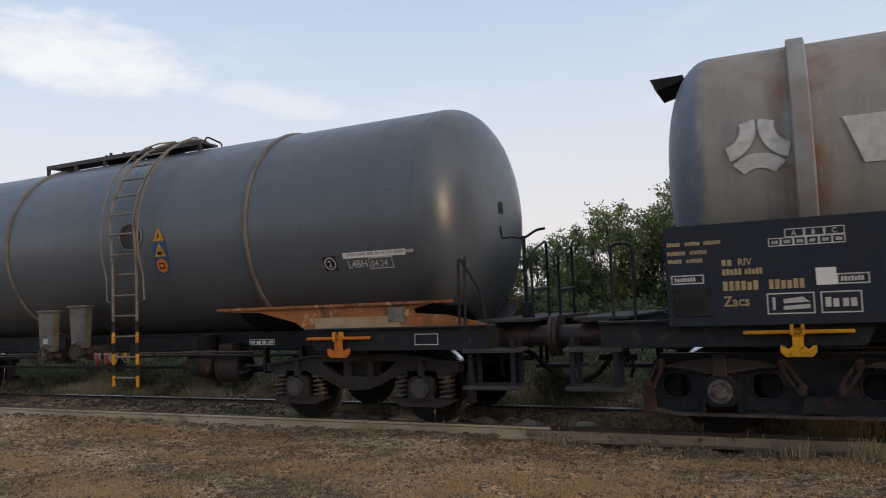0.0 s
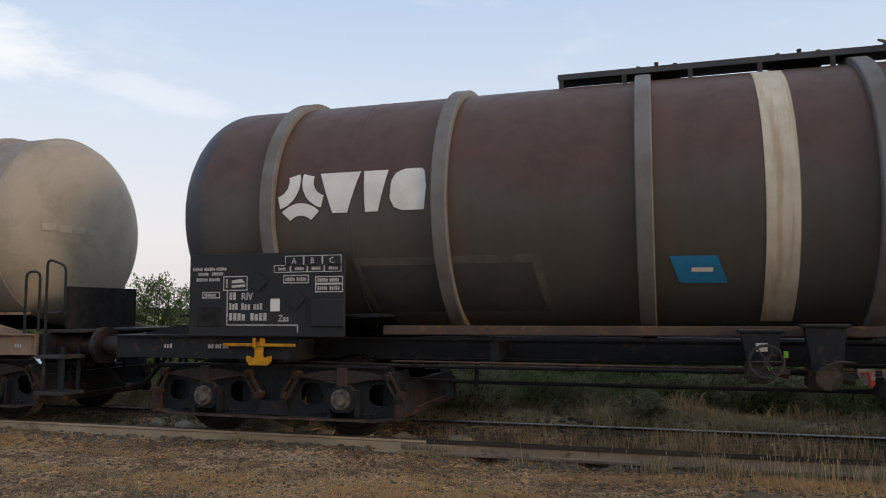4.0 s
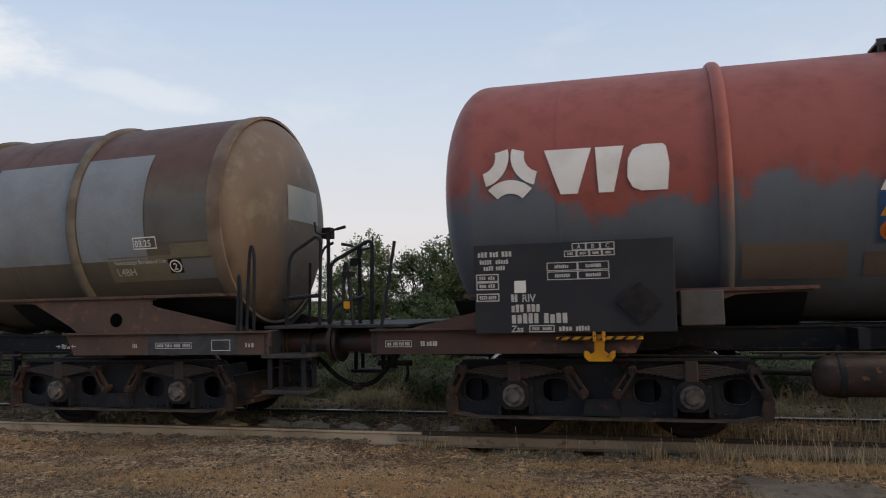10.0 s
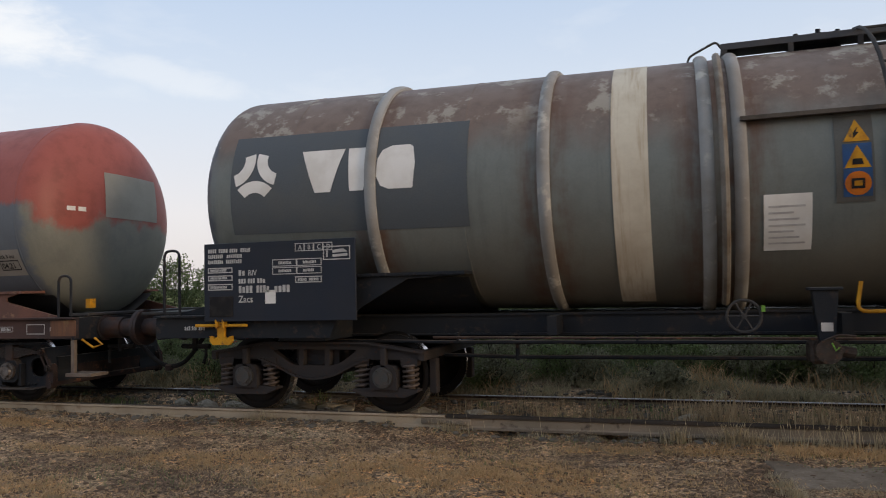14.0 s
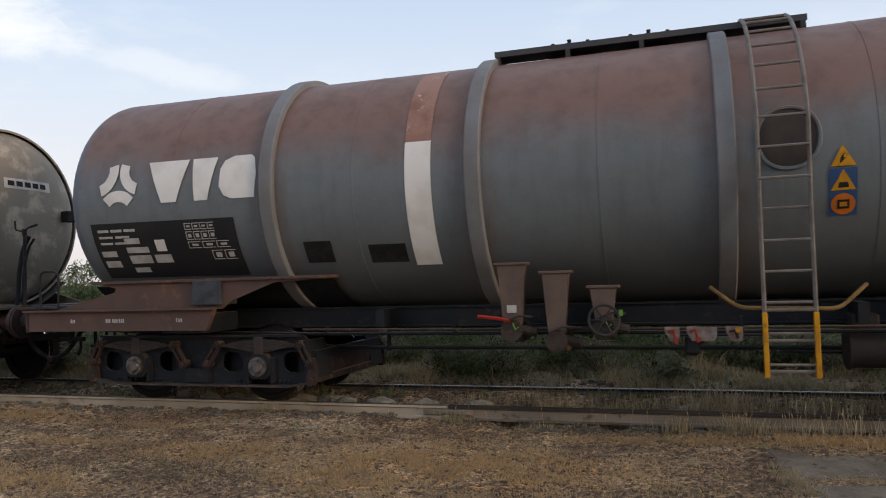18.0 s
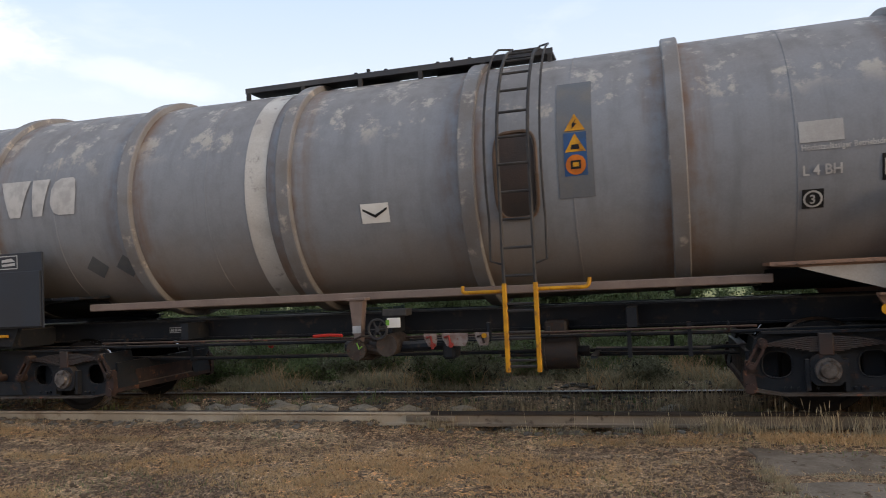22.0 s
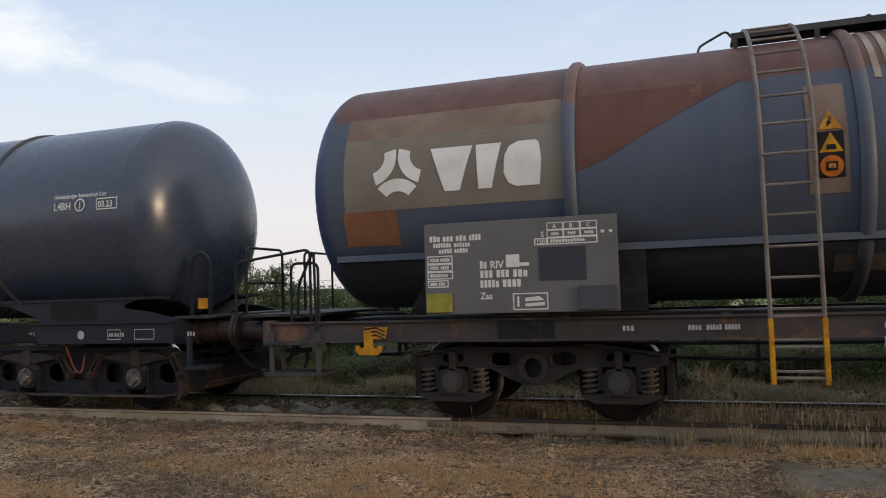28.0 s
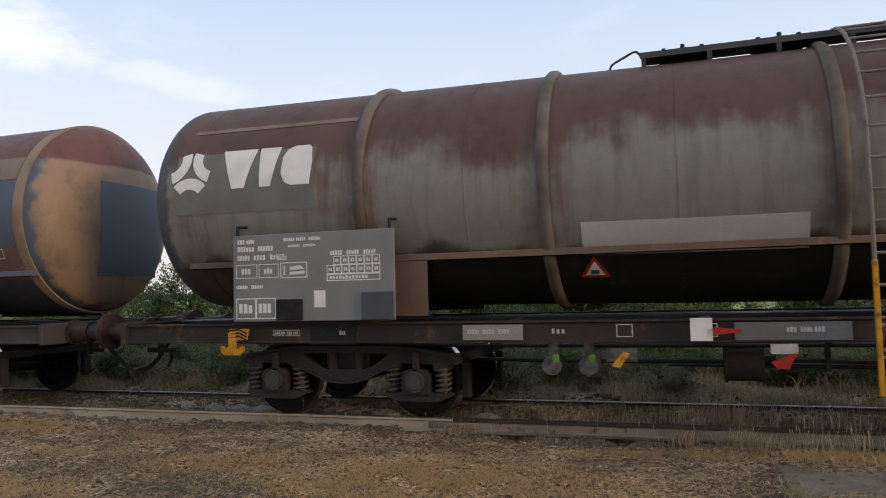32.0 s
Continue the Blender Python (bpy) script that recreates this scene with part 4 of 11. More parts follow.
def coupling(wagon, x, d):
    bm = bmesh.new()
    box(bm, min(x - d * 0.62, x - d * 0.42), max(x - d * 0.62, x - d * 0.42), -0.10, 0.10, 0.93, 1.12, 0.02)
    for s in (-0.09, 0.09):
        tube(bm, [(x - d * 0.44, s, 1.02), (x - d * 0.15, s, 0.93), (x, s * 0.8, 0.90)], 0.022, 6)
    cyl(bm, (x - d * 0.2, -0.14, 0.93), (x - d * 0.2, 0.14, 0.93), 0.04, 8)
    part("screw_coupling", bm, rusty_grime, wagon)
    # one hose hangs to the next wagon; beside it an end cock with its handle, and a blanked stub
    low = 0.46
    part("air_hose", a_tube([(x - d * 0.62, -0.42, 0.86), (x - d * 0.46, -0.42, 0.80), (x - d * 0.20, -0.44, low + 0.10), (x + d * 0.06, -0.45, low), (x + d * 0.28, -0.44, low + 0.05), (x + d * 0.44, -0.42, 0.68), (x + d * 0.58, -0.42, 0.86)], 0.030, 8, 0.16), hose_rubber, wagon)
    part("hose_coupling", a_box(x + 0.0, x + 0.11, -0.49, -0.41, low - 0.045, low + 0.045, r=0.02), rusty_grime, wagon)
    for e in (-1, 1):
        bm = bmesh.new()
        xe = x + e * 0.60
        cyl(bm, (xe - 0.20, -0.62, 0.76), (xe + 0.22, -0.62, 0.76), 0.032, 8)
        cyl(bm, (xe, -0.62, 0.92), (xe, -0.62, 0.70), 0.040, 8)
        tube(bm, [(xe + e * 0.16, -0.62, 0.78), (xe + e * 0.18, -0.64, 0.64), (xe + e * 0.15, -0.66, 0.54)], 0.020, 6)
        part("end_cock", bm, hose_rubber, wagon)


def steps(wagon, x0, x1, mat=None, low=0.50, edge=None):
    """Two footboards on hangers, at a corner."""
    for s in (-1, 1):
        holder = part("step", a_box(x0, x1, *sorted((s * 1.08, s * 1.45)), low - 0.02, low + 0.025, r=0.006), edge or grate_grey, wagon)
        part("footboard", a_box(x0, x1, *sorted((s * 1.08, s * 1.45)), 0.88, 0.925, r=0.006), edge or grate_grey, holder)
        for x in (x0 + 0.05, x1 - 0.10):
            for y in (1.38, 1.12):
                part("hanger", a_box(x, x + 0.05, s * y - 0.012, s * y + 0.012, low + 0.02, 1.02), mat or frame_black, holder)


def handrail(wagon, pts, mat=None, r=0.017, name="handrail"):
    return part(name, a_tube(pts, r, 8, 0.09), mat or frame_black, wagon)


def end_platform(wagon, x0, x1, style, d, tip=None):
    """Railing and brake crank at an end; x0 to x1 is the platform, d the way the end looks."""
    part("platform_grating", a_box(min(x0, x1), max(x0, x1), -1.2, 1.2, 1.20, 1.235, r=0.005), grate_grey, wagon)
    e = max(x0, x1) if d > 0 else min(x0, x1)
    i = min(x0, x1) if d > 0 else max(x0, x1)
    if style == "crank":
        bm = bmesh.new()
        tube(bm, [(e - d * 0.25, -0.62, 1.2), (e - d * 0.25, -0.62, 2.20)], 0.024, 8)
        tube(bm, [(e - d * 0.25, -0.62, 2.17), (e - d * 0.40, -0.62, 2.20), (e - d * 0.52, -0.62, 2.19), (e - d * 0.54, -0.62, 2.34)], 0.014, 6, 0.03)
        tube(bm, [(e - d * 0.25, -0.62, 2.17), (e - d * 0.08, -0.62, 2.26), (e + d * 0.02, -0.62, 2.27)], 0.016, 6, 0.03)
        box(bm, e - d * 0.25 - 0.05, e - d * 0.25 + 0.05, -0.67, -0.57, 1.24, 1.42, 0.01)
        part("brake_crank", bm, frame_black, wagon)
        for a, b in ((-0.95, -0.35), (0.1, 0.75)):
            handrail(wagon, [(e - d * 0.06, a, 1.22), (e - d * 0.06, a, 1.98), (e - d * 0.06, b, 2.15), (e - d * 0.06, b, 1.22)])
            handrail(wagon, [(e - d * 0.06, a, 1.55), (e - d * 0.06, b, 1.58)])
    elif style == "rail":
        handrail(wagon, [(i, -1.30, 1.05), (i, -1.30, 1.98), (e, -1.30, 1.86), (e, -1.30, 1.20)])
        handrail(wagon, [(e - d * 0.05, -1.15, 1.22), (e - d * 0.05, -1.15, 2.05), (e - d * 0.05, -0.3, 2.05), (e - d * 0.05, -0.3, 1.22)])
        handrail(wagon, [(e - d * 0.05, -1.15, 1.62), (e - d * 0.05, -0.3, 1.62)], r=0.013)
        handrail(wagon, [(e - d * 0.05, 0.3, 1.22), (e - d * 0.05, 0.3, 2.05), (e - d * 0.05, 1.15, 2.05), (e - d * 0.05, 1.15, 1.22)])
    if style in ("crank", "rail", "hoop"):
        # a hoop for those who step up at the corner
        handrail(wagon, [(i - d * 0.10, -1.36, 1.0), (i - d * 0.10, -1.36, 1.98), (i + d * 0.12, -1.36, 1.98), (i + d * 0.12, -1.36, 1.22)] if style == "hoop" else
                 [(i - d * 0.10, -1.36, 1.0), (i - d * 0.08, -1.36, 1.97), (i + d * 0.16, -1.30, 1.55), (i + d * 0.18, -1.28, 1.22)])
    if tip:
        part("lamp_bracket", a_box(e - d * 0.06 - 0.03, e - d * 0.06 + 0.03, -1.02, -0.95, 1.82, 1.90), tip, wagon)


def lines(wagon, y, *runs, r=0.020, y1=None):
    """Bent bars that stand across an end, each through points (x, z)."""
    for run in runs:
        last = len(run) - 1
        handrail(wagon, [(x, y + ((y1 - y) * k / last if y1 is not None else 0.0), z) for k, (x, z) in enumerate(run)], r=r)


def crank_post(wagon, x, z0, z1, d, stout=0.024, y=-0.62):
    """The hand brake's upright with its bent double crank; d: the way the wooden grip points."""
    bm = bmesh.new()
    tube(bm, [(x, y, z0), (x, y, z1)], stout, 8)
    cyl(bm, (x, y, z1 - 0.06), (x, y, z1 + 0.03), stout * 1.4, 8)
    tube(bm, [(x, y, z1), (x - d * 0.09, y, z1 + 0.01), (x - d * 0.17, y, z1 + 0.03), (x - d * 0.18, y, z1 + 0.16)], 0.013, 6, 0.03)
    tube(bm, [(x, y, z1), (x + d * 0.06, y, z1 + 0.045), (x + d * 0.12, y, z1 + 0.065)], 0.013, 6, 0.03)
    cyl(bm, (x + d * 0.11, y, z1 + 0.06), (x + d * 0.23, y, z1 + 0.085), 0.017, 6, 0.020)
    part("brake_crank", bm, frame_black, wagon)


def ladder(wagon, zc, rad, x0, x1, low, foot, guard=True, mat=None, foot_len=0.9):
    """Stiles that follow the tank up to its top, rungs, and a gaudy foot."""
    mat = mat or grate_grey
    reach = rad + 0.17
    root = None
    for x in (x0, x1):
        pts = [(x, -1.55, low + foot_len), (x, -1.55, 2.0)] + [(x, -reach * math.cos(q), zc + reach * math.sin(q)) for q in (radians(a) for a in range(8, 84, 8))] + [(x, -0.12, zc + rad + 0.13)]
        ob = part("ladder", a_tube(pts, 0.02, 6), mat, root or wagon) if root is None else part("stile", a_tube(pts, 0.02, 6), mat, root)
        root = root or ob
    z, v = low + 0.12, 0.0
    while z < 2.0:
        part("rung", a_tube([(x0, -1.55, z), (x1, -1.55, z)], 0.014, 6), mat, root)
        z += 0.285
    q = (z - zc) / reach
    while q < 1.3:
        part("rung", a_tube([(x0, -reach * math.cos(q), zc + reach * math.sin(q)), (x1, -reach * math.cos(q), zc + reach * math.sin(q))], 0.014, 6), mat, root)
        q += 0.285 / reach
    for x in (x0, x1):
        if foot == "striped":
            n = 6
            for k in range(n):
                a, b = low + foot_len * k / n, low + foot_len * (k + 1) / n
                part("foot_stripe", a_tube([(x, -1.55, a), (x, -1.55, b)], 0.024, 8), yellow if k % 2 == 0 else black_paint, root)
        else:
            part("ladder_foot", a_box(x - 0.022, x + 0.022, -1.575, -1.525, low, low + foot_len, r=0.006), yellow if foot == "yellow" else frame_black, root)
    if foot == "yellow":
        for k in range(3):
            part("rung", a_tube([(x0, -1.55, low + 0.06 + k * 0.28), (x1, -1.55, low + 0.06 + k * 0.28)], 0.016, 6), yellow if guard == "full" else mat, root)
    if guard:
        # the outer hand hoop beside the stiles
        for x, d in ((x0, -1), (x1, 1)):
            pts = [(x, -1.52, 1.62), (x + d * 0.13, -1.54, 1.66)] + [(x + d * 0.13, -(reach + 0.04) * math.cos(k), zc + (reach + 0.04) * math.sin(k)) for k in (radians(a) for a in range(-20, 74, 10))] + [(x, -reach * math.cos(radians(78)), zc + reach * math.sin(radians(78)) + 0.03)]
            part("hand_hoop", a_tube(pts, 0.013, 6), mat, root)
    return root


def walkway(wagon, zc, rad, x0, x1, hoop=1, domes=()):
    """Grating on legs along the top, with an edge rail and a hoop at one end."""
    top = zc + rad + 0.0
    root = part("roof_walkway", a_box(x0, x1, -0.46, -0.10, top + 0.035, top + 0.07, r=0.006), walk_grey, wagon, "dark steel grating walkway on the tank's top")
    part("roof_grating", a_box(x0, x1, 0.10, 0.46, top + 0.035, top + 0.07, r=0.006), walk_grey, root)
    for s in (-1, 1):
        part("edge_plate", a_box(x0 - 0.01, x1 + 0.01, s * 0.47 - 0.008, s * 0.47 + 0.008, top + 0.015, top + 0.085, r=0.003), walk_grey, root)
    n = max(3, round((x1 - x0) / 0.75))
    for k in range(n + 1):
        x = x0 + 0.03 + (x1 - x0 - 0.06) * k / n
        for s in (-1, 1):
            h = math.sqrt(rad * rad - 0.46 * 0.46)
            part("walkway_leg", a_box(x - 0.025, x + 0.025, s * 0.46 - 0.02, s * 0.46 + 0.02, zc + h - 0.03, top + 0.02), grate_grey, root)
    for end, d in ((x0, -1), (x1, 1)):
        if hoop == d or hoop == 2:
            for s in (-0.40, 0.40):
                part("walkway_hoop", a_tube([(end, s, top + 0.06), (end + d * 0.05, s, top + 0.14), (end + d * 0.34, s, top + 0.0), (end + d * 0.36, s, top - 0.10)], 0.013, 6, 0.05), grate_grey, root)
    for x in domes:
        bm = bmesh.new()
        cyl(bm, (x, 0, zc + rad - 0.06), (x, 0, zc + rad + 0.11), 0.27, 24)
        cyl(bm, (x, 0, zc + rad + 0.11), (x, 0, zc + rad + 0.14), 0.31, 24)
        for k in range(8):
            q = k * math.pi / 4
            cyl(bm, (x + 0.29 * math.cos(q), 0.29 * math.sin(q), zc + rad + 0.09), (x + 0.29 * math.cos(q), 0.29 * math.sin(q), zc + rad + 0.18), 0.025, 6)
        part("filling_dome", bm, frame_black, root)


def hook(wagon, x, z, mat=None, bar=0.46, striped=False, chevron=False):
    """The bright lifting hook under the sole bar, with its long bar."""
    z = z - 0.055 if chevron else z
    root = part("lifting_hook", prism(bmesh.new(), [(x + a, z + b) for a, b in ((-0.05, 0.09), (-0.045, -0.075), (-0.085, -0.105), (-0.115, -0.075), (-0.15, -0.07), (-0.15, -0.13), (-0.11, -0.175), (0.11, -0.175), (0.15, -0.13), (0.15, -0.07), (0.115, -0.075), (0.085, -0.105), (0.045, -0.075), (0.05, 0.09))], -1.47, -1.43), mat or yellow, wagon, "orange-yellow lifting hook")
    if bar:
        part("hook_bar", a_box(x - bar, x + bar, -1.48, -1.44, z + 0.035, z + 0.07, r=0.008), mat or yellow, root)
        for k in range(2):
            part("hook_clamp", a_box(x - 0.06 + 0.09 * k, x - 0.03 + 0.09 * k, -1.50, -1.42, z + 0.02, z + 0.13, r=0.006), yellow, root)
    if striped:
        for k in range(8):
            xa = x - bar + k * bar / 4
            part("hook_stripe", prism(bmesh.new(), [(xa, z + 0.035), (xa + 0.04, z + 0.035), (xa + 0.08, z + 0.07), (xa + 0.04, z + 0.07)], -1.486, -1.482), black_paint, root)
    if chevron:
        part("hook_plate", prism(bmesh.new(), [(x - 0.05, z + 0.0), (x + 0.20, z + 0.0), (x + 0.23, z + 0.13), (x - 0.04, z + 0.13)], -1.462, -1.45), yellow, root)
        for k in range(3):
            h = z - 0.01 + k * 0.04
            part("hook_stripe", prism(bmesh.new(), [(x - 0.04, h + 0.03), (x + 0.10, h + 0.045), (x + 0.20, h + 0.0), (x + 0.205, h + 0.015), (x + 0.10, h + 0.062), (x - 0.04, h + 0.047)], -1.47, -1.464), black_paint, root)


def logo(tank, zc, rad, x, v, size, word, mat=None):
    """The owner's mark as plain shapes: three arcs that turn their backs to each other, and a row of three slanted blocks.
    word: where the blocks begin and end, their middle and their height."""
    mat = mat or white_paint
    for k in range(3):
        q = -math.pi / 2 + k * 2 * math.pi / 3
        cx, cv = x + 0.68 * size * math.cos(q), v + 0.68 * size * math.sin(q)
        turn = [q + math.pi + radians(a) for a in range(-46, 47, 4)]
        pts = [(cx + 0.57 * size * math.cos(a), cv + 0.57 * size * math.sin(a)) for a in turn] + [(cx + 0.32 * size * math.cos(a), cv + 0.32 * size * math.sin(a)) for a in reversed(turn)]
        part("mark_arc", curved_shape(bmesh.new(), zc, rad, pts, 0.013), mat, tank)
    x0, x1, vm, h = word
    w = x1 - x0
    for form in (((0.0, 1.0), (0.13, 0.0), (0.27, 0.0), (0.39, 1.0)), ((0.42, 1.0), (0.44, 0.0), (0.56, 0.0), (0.65, 1.0)),
                 ((0.68, 0.70), (0.67, 0.30), (0.71, 0.08), (0.78, 0.0), (0.98, 0.0), (1.0, 0.55), (0.98, 0.93), (0.95, 1.0), (0.80, 1.0), (0.72, 0.90))):
        part("mark_block", curved_shape(bmesh.new(), zc, rad, [(x0 + a * w, vm - h / 2 + b * h) for a, b in form], 0.013), mat, tank)


def decals(tank, zc, rad, x0, x1, v0, v1, panel=None, style="std"):
    """Hazard signs one above another: lightning, tank, no open flame."""
    if panel:
        part("sign_panel", curved(bmesh.new(), zc, rad, *panel[:4], 0.005), panel[4], tank)
    h, w, xm = (v1 - v0) / 3, x1 - x0, (x0 + x1) / 2
    for k, back in ((2, None), (1, blue_paint), (0, blue_paint)):
        b = v0 + h * k
        if back:
            part("sign_back", curved(bmesh.new(), zc, rad, x0, x1, b, b + h, 0.009), black_paint if style == "black" else back, tank)
        if k:
            part("warning_triangle", curved_shape(bmesh.new(), zc, rad, [(x0 + 0.01, b + 0.02), (x1 - 0.01, b + 0.02), (xm, b + h * 0.95)], 0.013), white_paint if style == "white" and k == 2 else yellow, tank)
            part("sign_symbol", curved_shape(bmesh.new(), zc, rad, [(xm - w * 0.12, b + h * 0.18), (xm + w * 0.10, b + h * 0.42), (xm, b + h * 0.45), (xm + w * 0.09, b + h * 0.68), (xm - w * 0.10, b + h * 0.42), (xm + w * 0.02, b + h * 0.38)] if k == 2 else [(xm - w * 0.2, b + h * 0.2), (xm + w * 0.2, b + h * 0.2), (xm + w * 0.16, b + h * 0.42), (xm - w * 0.16, b + h * 0.42)], 0.017), black_paint, tank)
        else:
            ring = [(math.cos(2 * math.pi * i / 20), math.sin(2 * math.pi * i / 20)) for i in range(20)]
            r = min(w, h) * 0.46
            part("round_sign", curved_shape(bmesh.new(), zc, rad, [(xm + r * c, b + h / 2 + r * s) for c, s in ring], 0.013), orange_paint, tank)
            part("sign_symbol", curved(bmesh.new(), zc, rad, xm - r * 0.5, xm + r * 0.5, b + h / 2 - r * 0.42, b + h / 2 + r * 0.42, 0.017), black_paint, tank)
            part("sign_symbol", curved(bmesh.new(), zc, rad, xm - r * 0.3, xm + r * 0.3, b + h / 2 - r * 0.2, b + h / 2 + r * 0.22, 0.021), yellow, tank)


def band(tank, zc, rad, x0, x1, v0, v1, mat, name="paint_band", lift=0.006, slant=0.0, label=""):
    return part(name, curved(bmesh.new(), zc, rad, x0, x1, v0, v1, lift, slant), mat, tank, label)


def tank_marks(tank, zc, rad, x, v, code="L4BH", date="03.23", number="2", line=0.85, order="cod", mat=None, gap=0.42, words="", field=True):
    """The pressure line, the tank code, a ringed number and a boxed date."""
    mat = mat or ink_paint
    if line and words:
        verts, faces = lettering(words, 0.055)
        k = line / max(a for a, _ in verts)
        bm = bmesh.new()
        add(bm, [on_tank(zc, rad, x + a * k, v + 0.15 + b, 0.013) for a, b in verts], faces)
        part("pressure_line", bm, mat, tank)
    elif line:
        rest = random.Random(int(100 * x))
        at = x
        while at < x + line:
            w = rest.uniform(0.05, 0.14)
            part("pressure_mark", curved(bmesh.new(), zc, rad, at, at + w, v + 0.15, v + 0.185, 0.013), mat, tank)
            at += w + 0.018
    at = x
    for what in order:
        bm = bmesh.new()
        if what == "c":
            text_on_tank(bm, zc, rad, code, at, v, 0.10, 0.013)
            part("tank_code", bm, mat, tank)
        elif what == "o":
            n = 20
            out = [(at + 0.08 + 0.085 * math.cos(2 * math.pi * i / n), v + 0.05 + 0.085 * math.sin(2 * math.pi * i / n)) for i in range(n)]
            inn = [(at + 0.08 + 0.066 * math.cos(2 * math.pi * i / n), v + 0.05 + 0.066 * math.sin(2 * math.pi * i / n)) for i in range(n)]
            add(bm, [on_tank(zc, rad, a, b, 0.013) for a, b in out + inn], [(i, (i + 1) % n, (i + 1) % n + n, i + n) for i in range(n)])
            text_on_tank(bm, zc, rad, number, at + 0.05, v + 0.005, 0.09, 0.013)
            if field:
                part("number_field", curved(bmesh.new(), zc, rad, at - 0.015, at + 0.175, v - 0.045, v + 0.145, 0.009), black_paint, tank)
            part("ringed_number", bm, cream_paint if mat is black_paint else mat, tank)
        elif what == "d":
            text_on_tank(bm, zc, rad, date, at + 0.025, v, 0.085, 0.013)
            w = 0.33
            for a in ((at, at + w, v - 0.03, v - 0.015), (at, at + w, v + 0.105, v + 0.12), (at, at + 0.012, v - 0.015, v + 0.105), (at + w - 0.012, at + w, v - 0.015, v + 0.105)):
                curved(bm, zc, rad, *a, 0.013)
            part("test_date", bm, mat, tank)
        at += gap


def board(wagon, x0, x1, z0, z1, mat, ink=None, layout=1, kind="Zacs", y=-1.50, words=None):
    """The lettered sheet at an end. Lines that cannot be read, and numbers, are bars."""
    ink = ink or ink_paint
    root = part("lettering_board", a_box(x0, x1, y, y + 0.03, z0, z1, r=0.005), mat, wagon, "flat steel board with white lettering")
    f = y - 0.004
    w, h = x1 - x0, z1 - z0
    X = lambda u: x0 + u * w
    Z = lambda v: z0 + v * h
    for name, u, v, lu, hv, n in LAYOUTS[layout]:
        bm = bmesh.new()
        if name == "bars":
            part("lettering", bars(bm, X(u), Z(v), f, lu * w, hv * h, n), words or ink, root)
        elif name == "box":
            outline(bm, X(u), X(u + lu), Z(v), Z(v + hv), f)
            if n:
                bars(bm, X(u) + 0.03, Z(v + hv * 0.28), f, lu * w - 0.05, hv * h * 0.45, n)
            part("boxed_lettering", bm, ink, root)
        elif name == "agreement":
            bars(bm, X(u), Z(v), f, lu * w * 0.36, hv * h, 1)
            part("lettering", text_on_board(bm, "RIV", X(u + lu * 0.44), f, Z(v), hv * h), words or ink, root)
        elif name == "heads":
            for k in range(n):
                outline(bm, X(u + lu * k / n), X(u + lu * (k + 1) / n), Z(v), Z(v + hv), f, 0.009)
                text_on_board(bm, "ABCD"[k], X(u + lu * (k + 0.36) / n), f, Z(v + hv * 0.2), hv * h * 0.6)
            part("load_table", bm, ink, root)
        elif name == "grid":
            for k in range(n):
                outline(bm, X(u + lu * k / n), X(u + lu * (k + 1) / n), Z(v), Z(v + hv), f, 0.009)
                bars(bm, X(u + lu * (k + 0.25) / n), Z(v + hv * 0.3), f, lu * w / n * 0.6, hv * h * 0.4, 1)
            part("load_table", bm, ink, root)
        elif name == "sign":
            outline(bm, X(u), X(u + lu), Z(v), Z(v + hv), f)
            add(bm, [(X(u + lu * a), f, Z(v + hv * b)) for a, b in ((0.35, 0.2), (0.9, 0.25), (0.9, 0.45), (0.35, 0.38), (0.35, 0.5), (0.9, 0.55), (0.75, 0.8), (0.35, 0.7))], [(0, 1, 2, 3), (4, 5, 6, 7)])
            flat(bm, X(u + lu * 0.12), X(u + lu * 0.18), Z(v + hv * 0.2), Z(v + hv * 0.8), f)
            part("document_sign", bm, ink, root)
        elif name == "code":
            flat(bm, X(u), X(u + lu), Z(v), Z(v + hv), f)
            part("tag_plate", bm, white_paint, root)
        elif name == "rule":
            part("ruled_line", flat(bm, X(u), X(u + lu), Z(v), Z(v + hv), f), ink, root)
        elif name == "text":
            part("lettering", text_on_board(bm, n, X(u), f, Z(v), hv * h), ink, root)
        elif name == "stars":
            for k in range(n):
                xm, zm, tips = X(u + lu * k), Z(v), [(0.026 if i % 2 == 0 else 0.011, i * math.pi / 5) for i in range(10)]
                add(bm, [(xm, f, zm)] + [(xm + q * math.sin(a), f, zm + q * math.cos(a)) for q, a in tips], [(0, 1 + i, 1 + (i + 1) % 10) for i in range(10)])
            part("star_mark", bm, ink, root)
        elif name == "slate":
            part("paint_patch", a_box(X(u), X(u + lu), y - 0.006, y - 0.001, Z(v), Z(v + hv)), plain("board_navy_patch", (0.045, 0.055, 0.072), (0.05, 0.052, 0.06), 3.0), root)
        elif name == "dark":
            part("clip_frame", a_box(X(u), X(u + lu), y - 0.012, y - 0.002, Z(v), Z(v + hv), r=0.004), black_paint, root)
        elif name == "door":
            part("folding_sign", a_box(X(u), X(u + lu), y - 0.03, y - 0.003, Z(v), Z(v + hv), r=0.006), n if n else mat, root)
        elif name == "diamond":
            xm, zm, r = X(u), Z(v), lu * w
            part("placard_holder", prism(bmesh.new(), [(xm - r, zm), (xm, zm - r), (xm + r, zm), (xm, zm + r)], y - 0.018, y - 0.003), mat, root)
        elif name == "kind":
            part("lettering", text_on_board(bm, kind, X(u), f, Z(v), hv * h), words or ink, root)
    return root


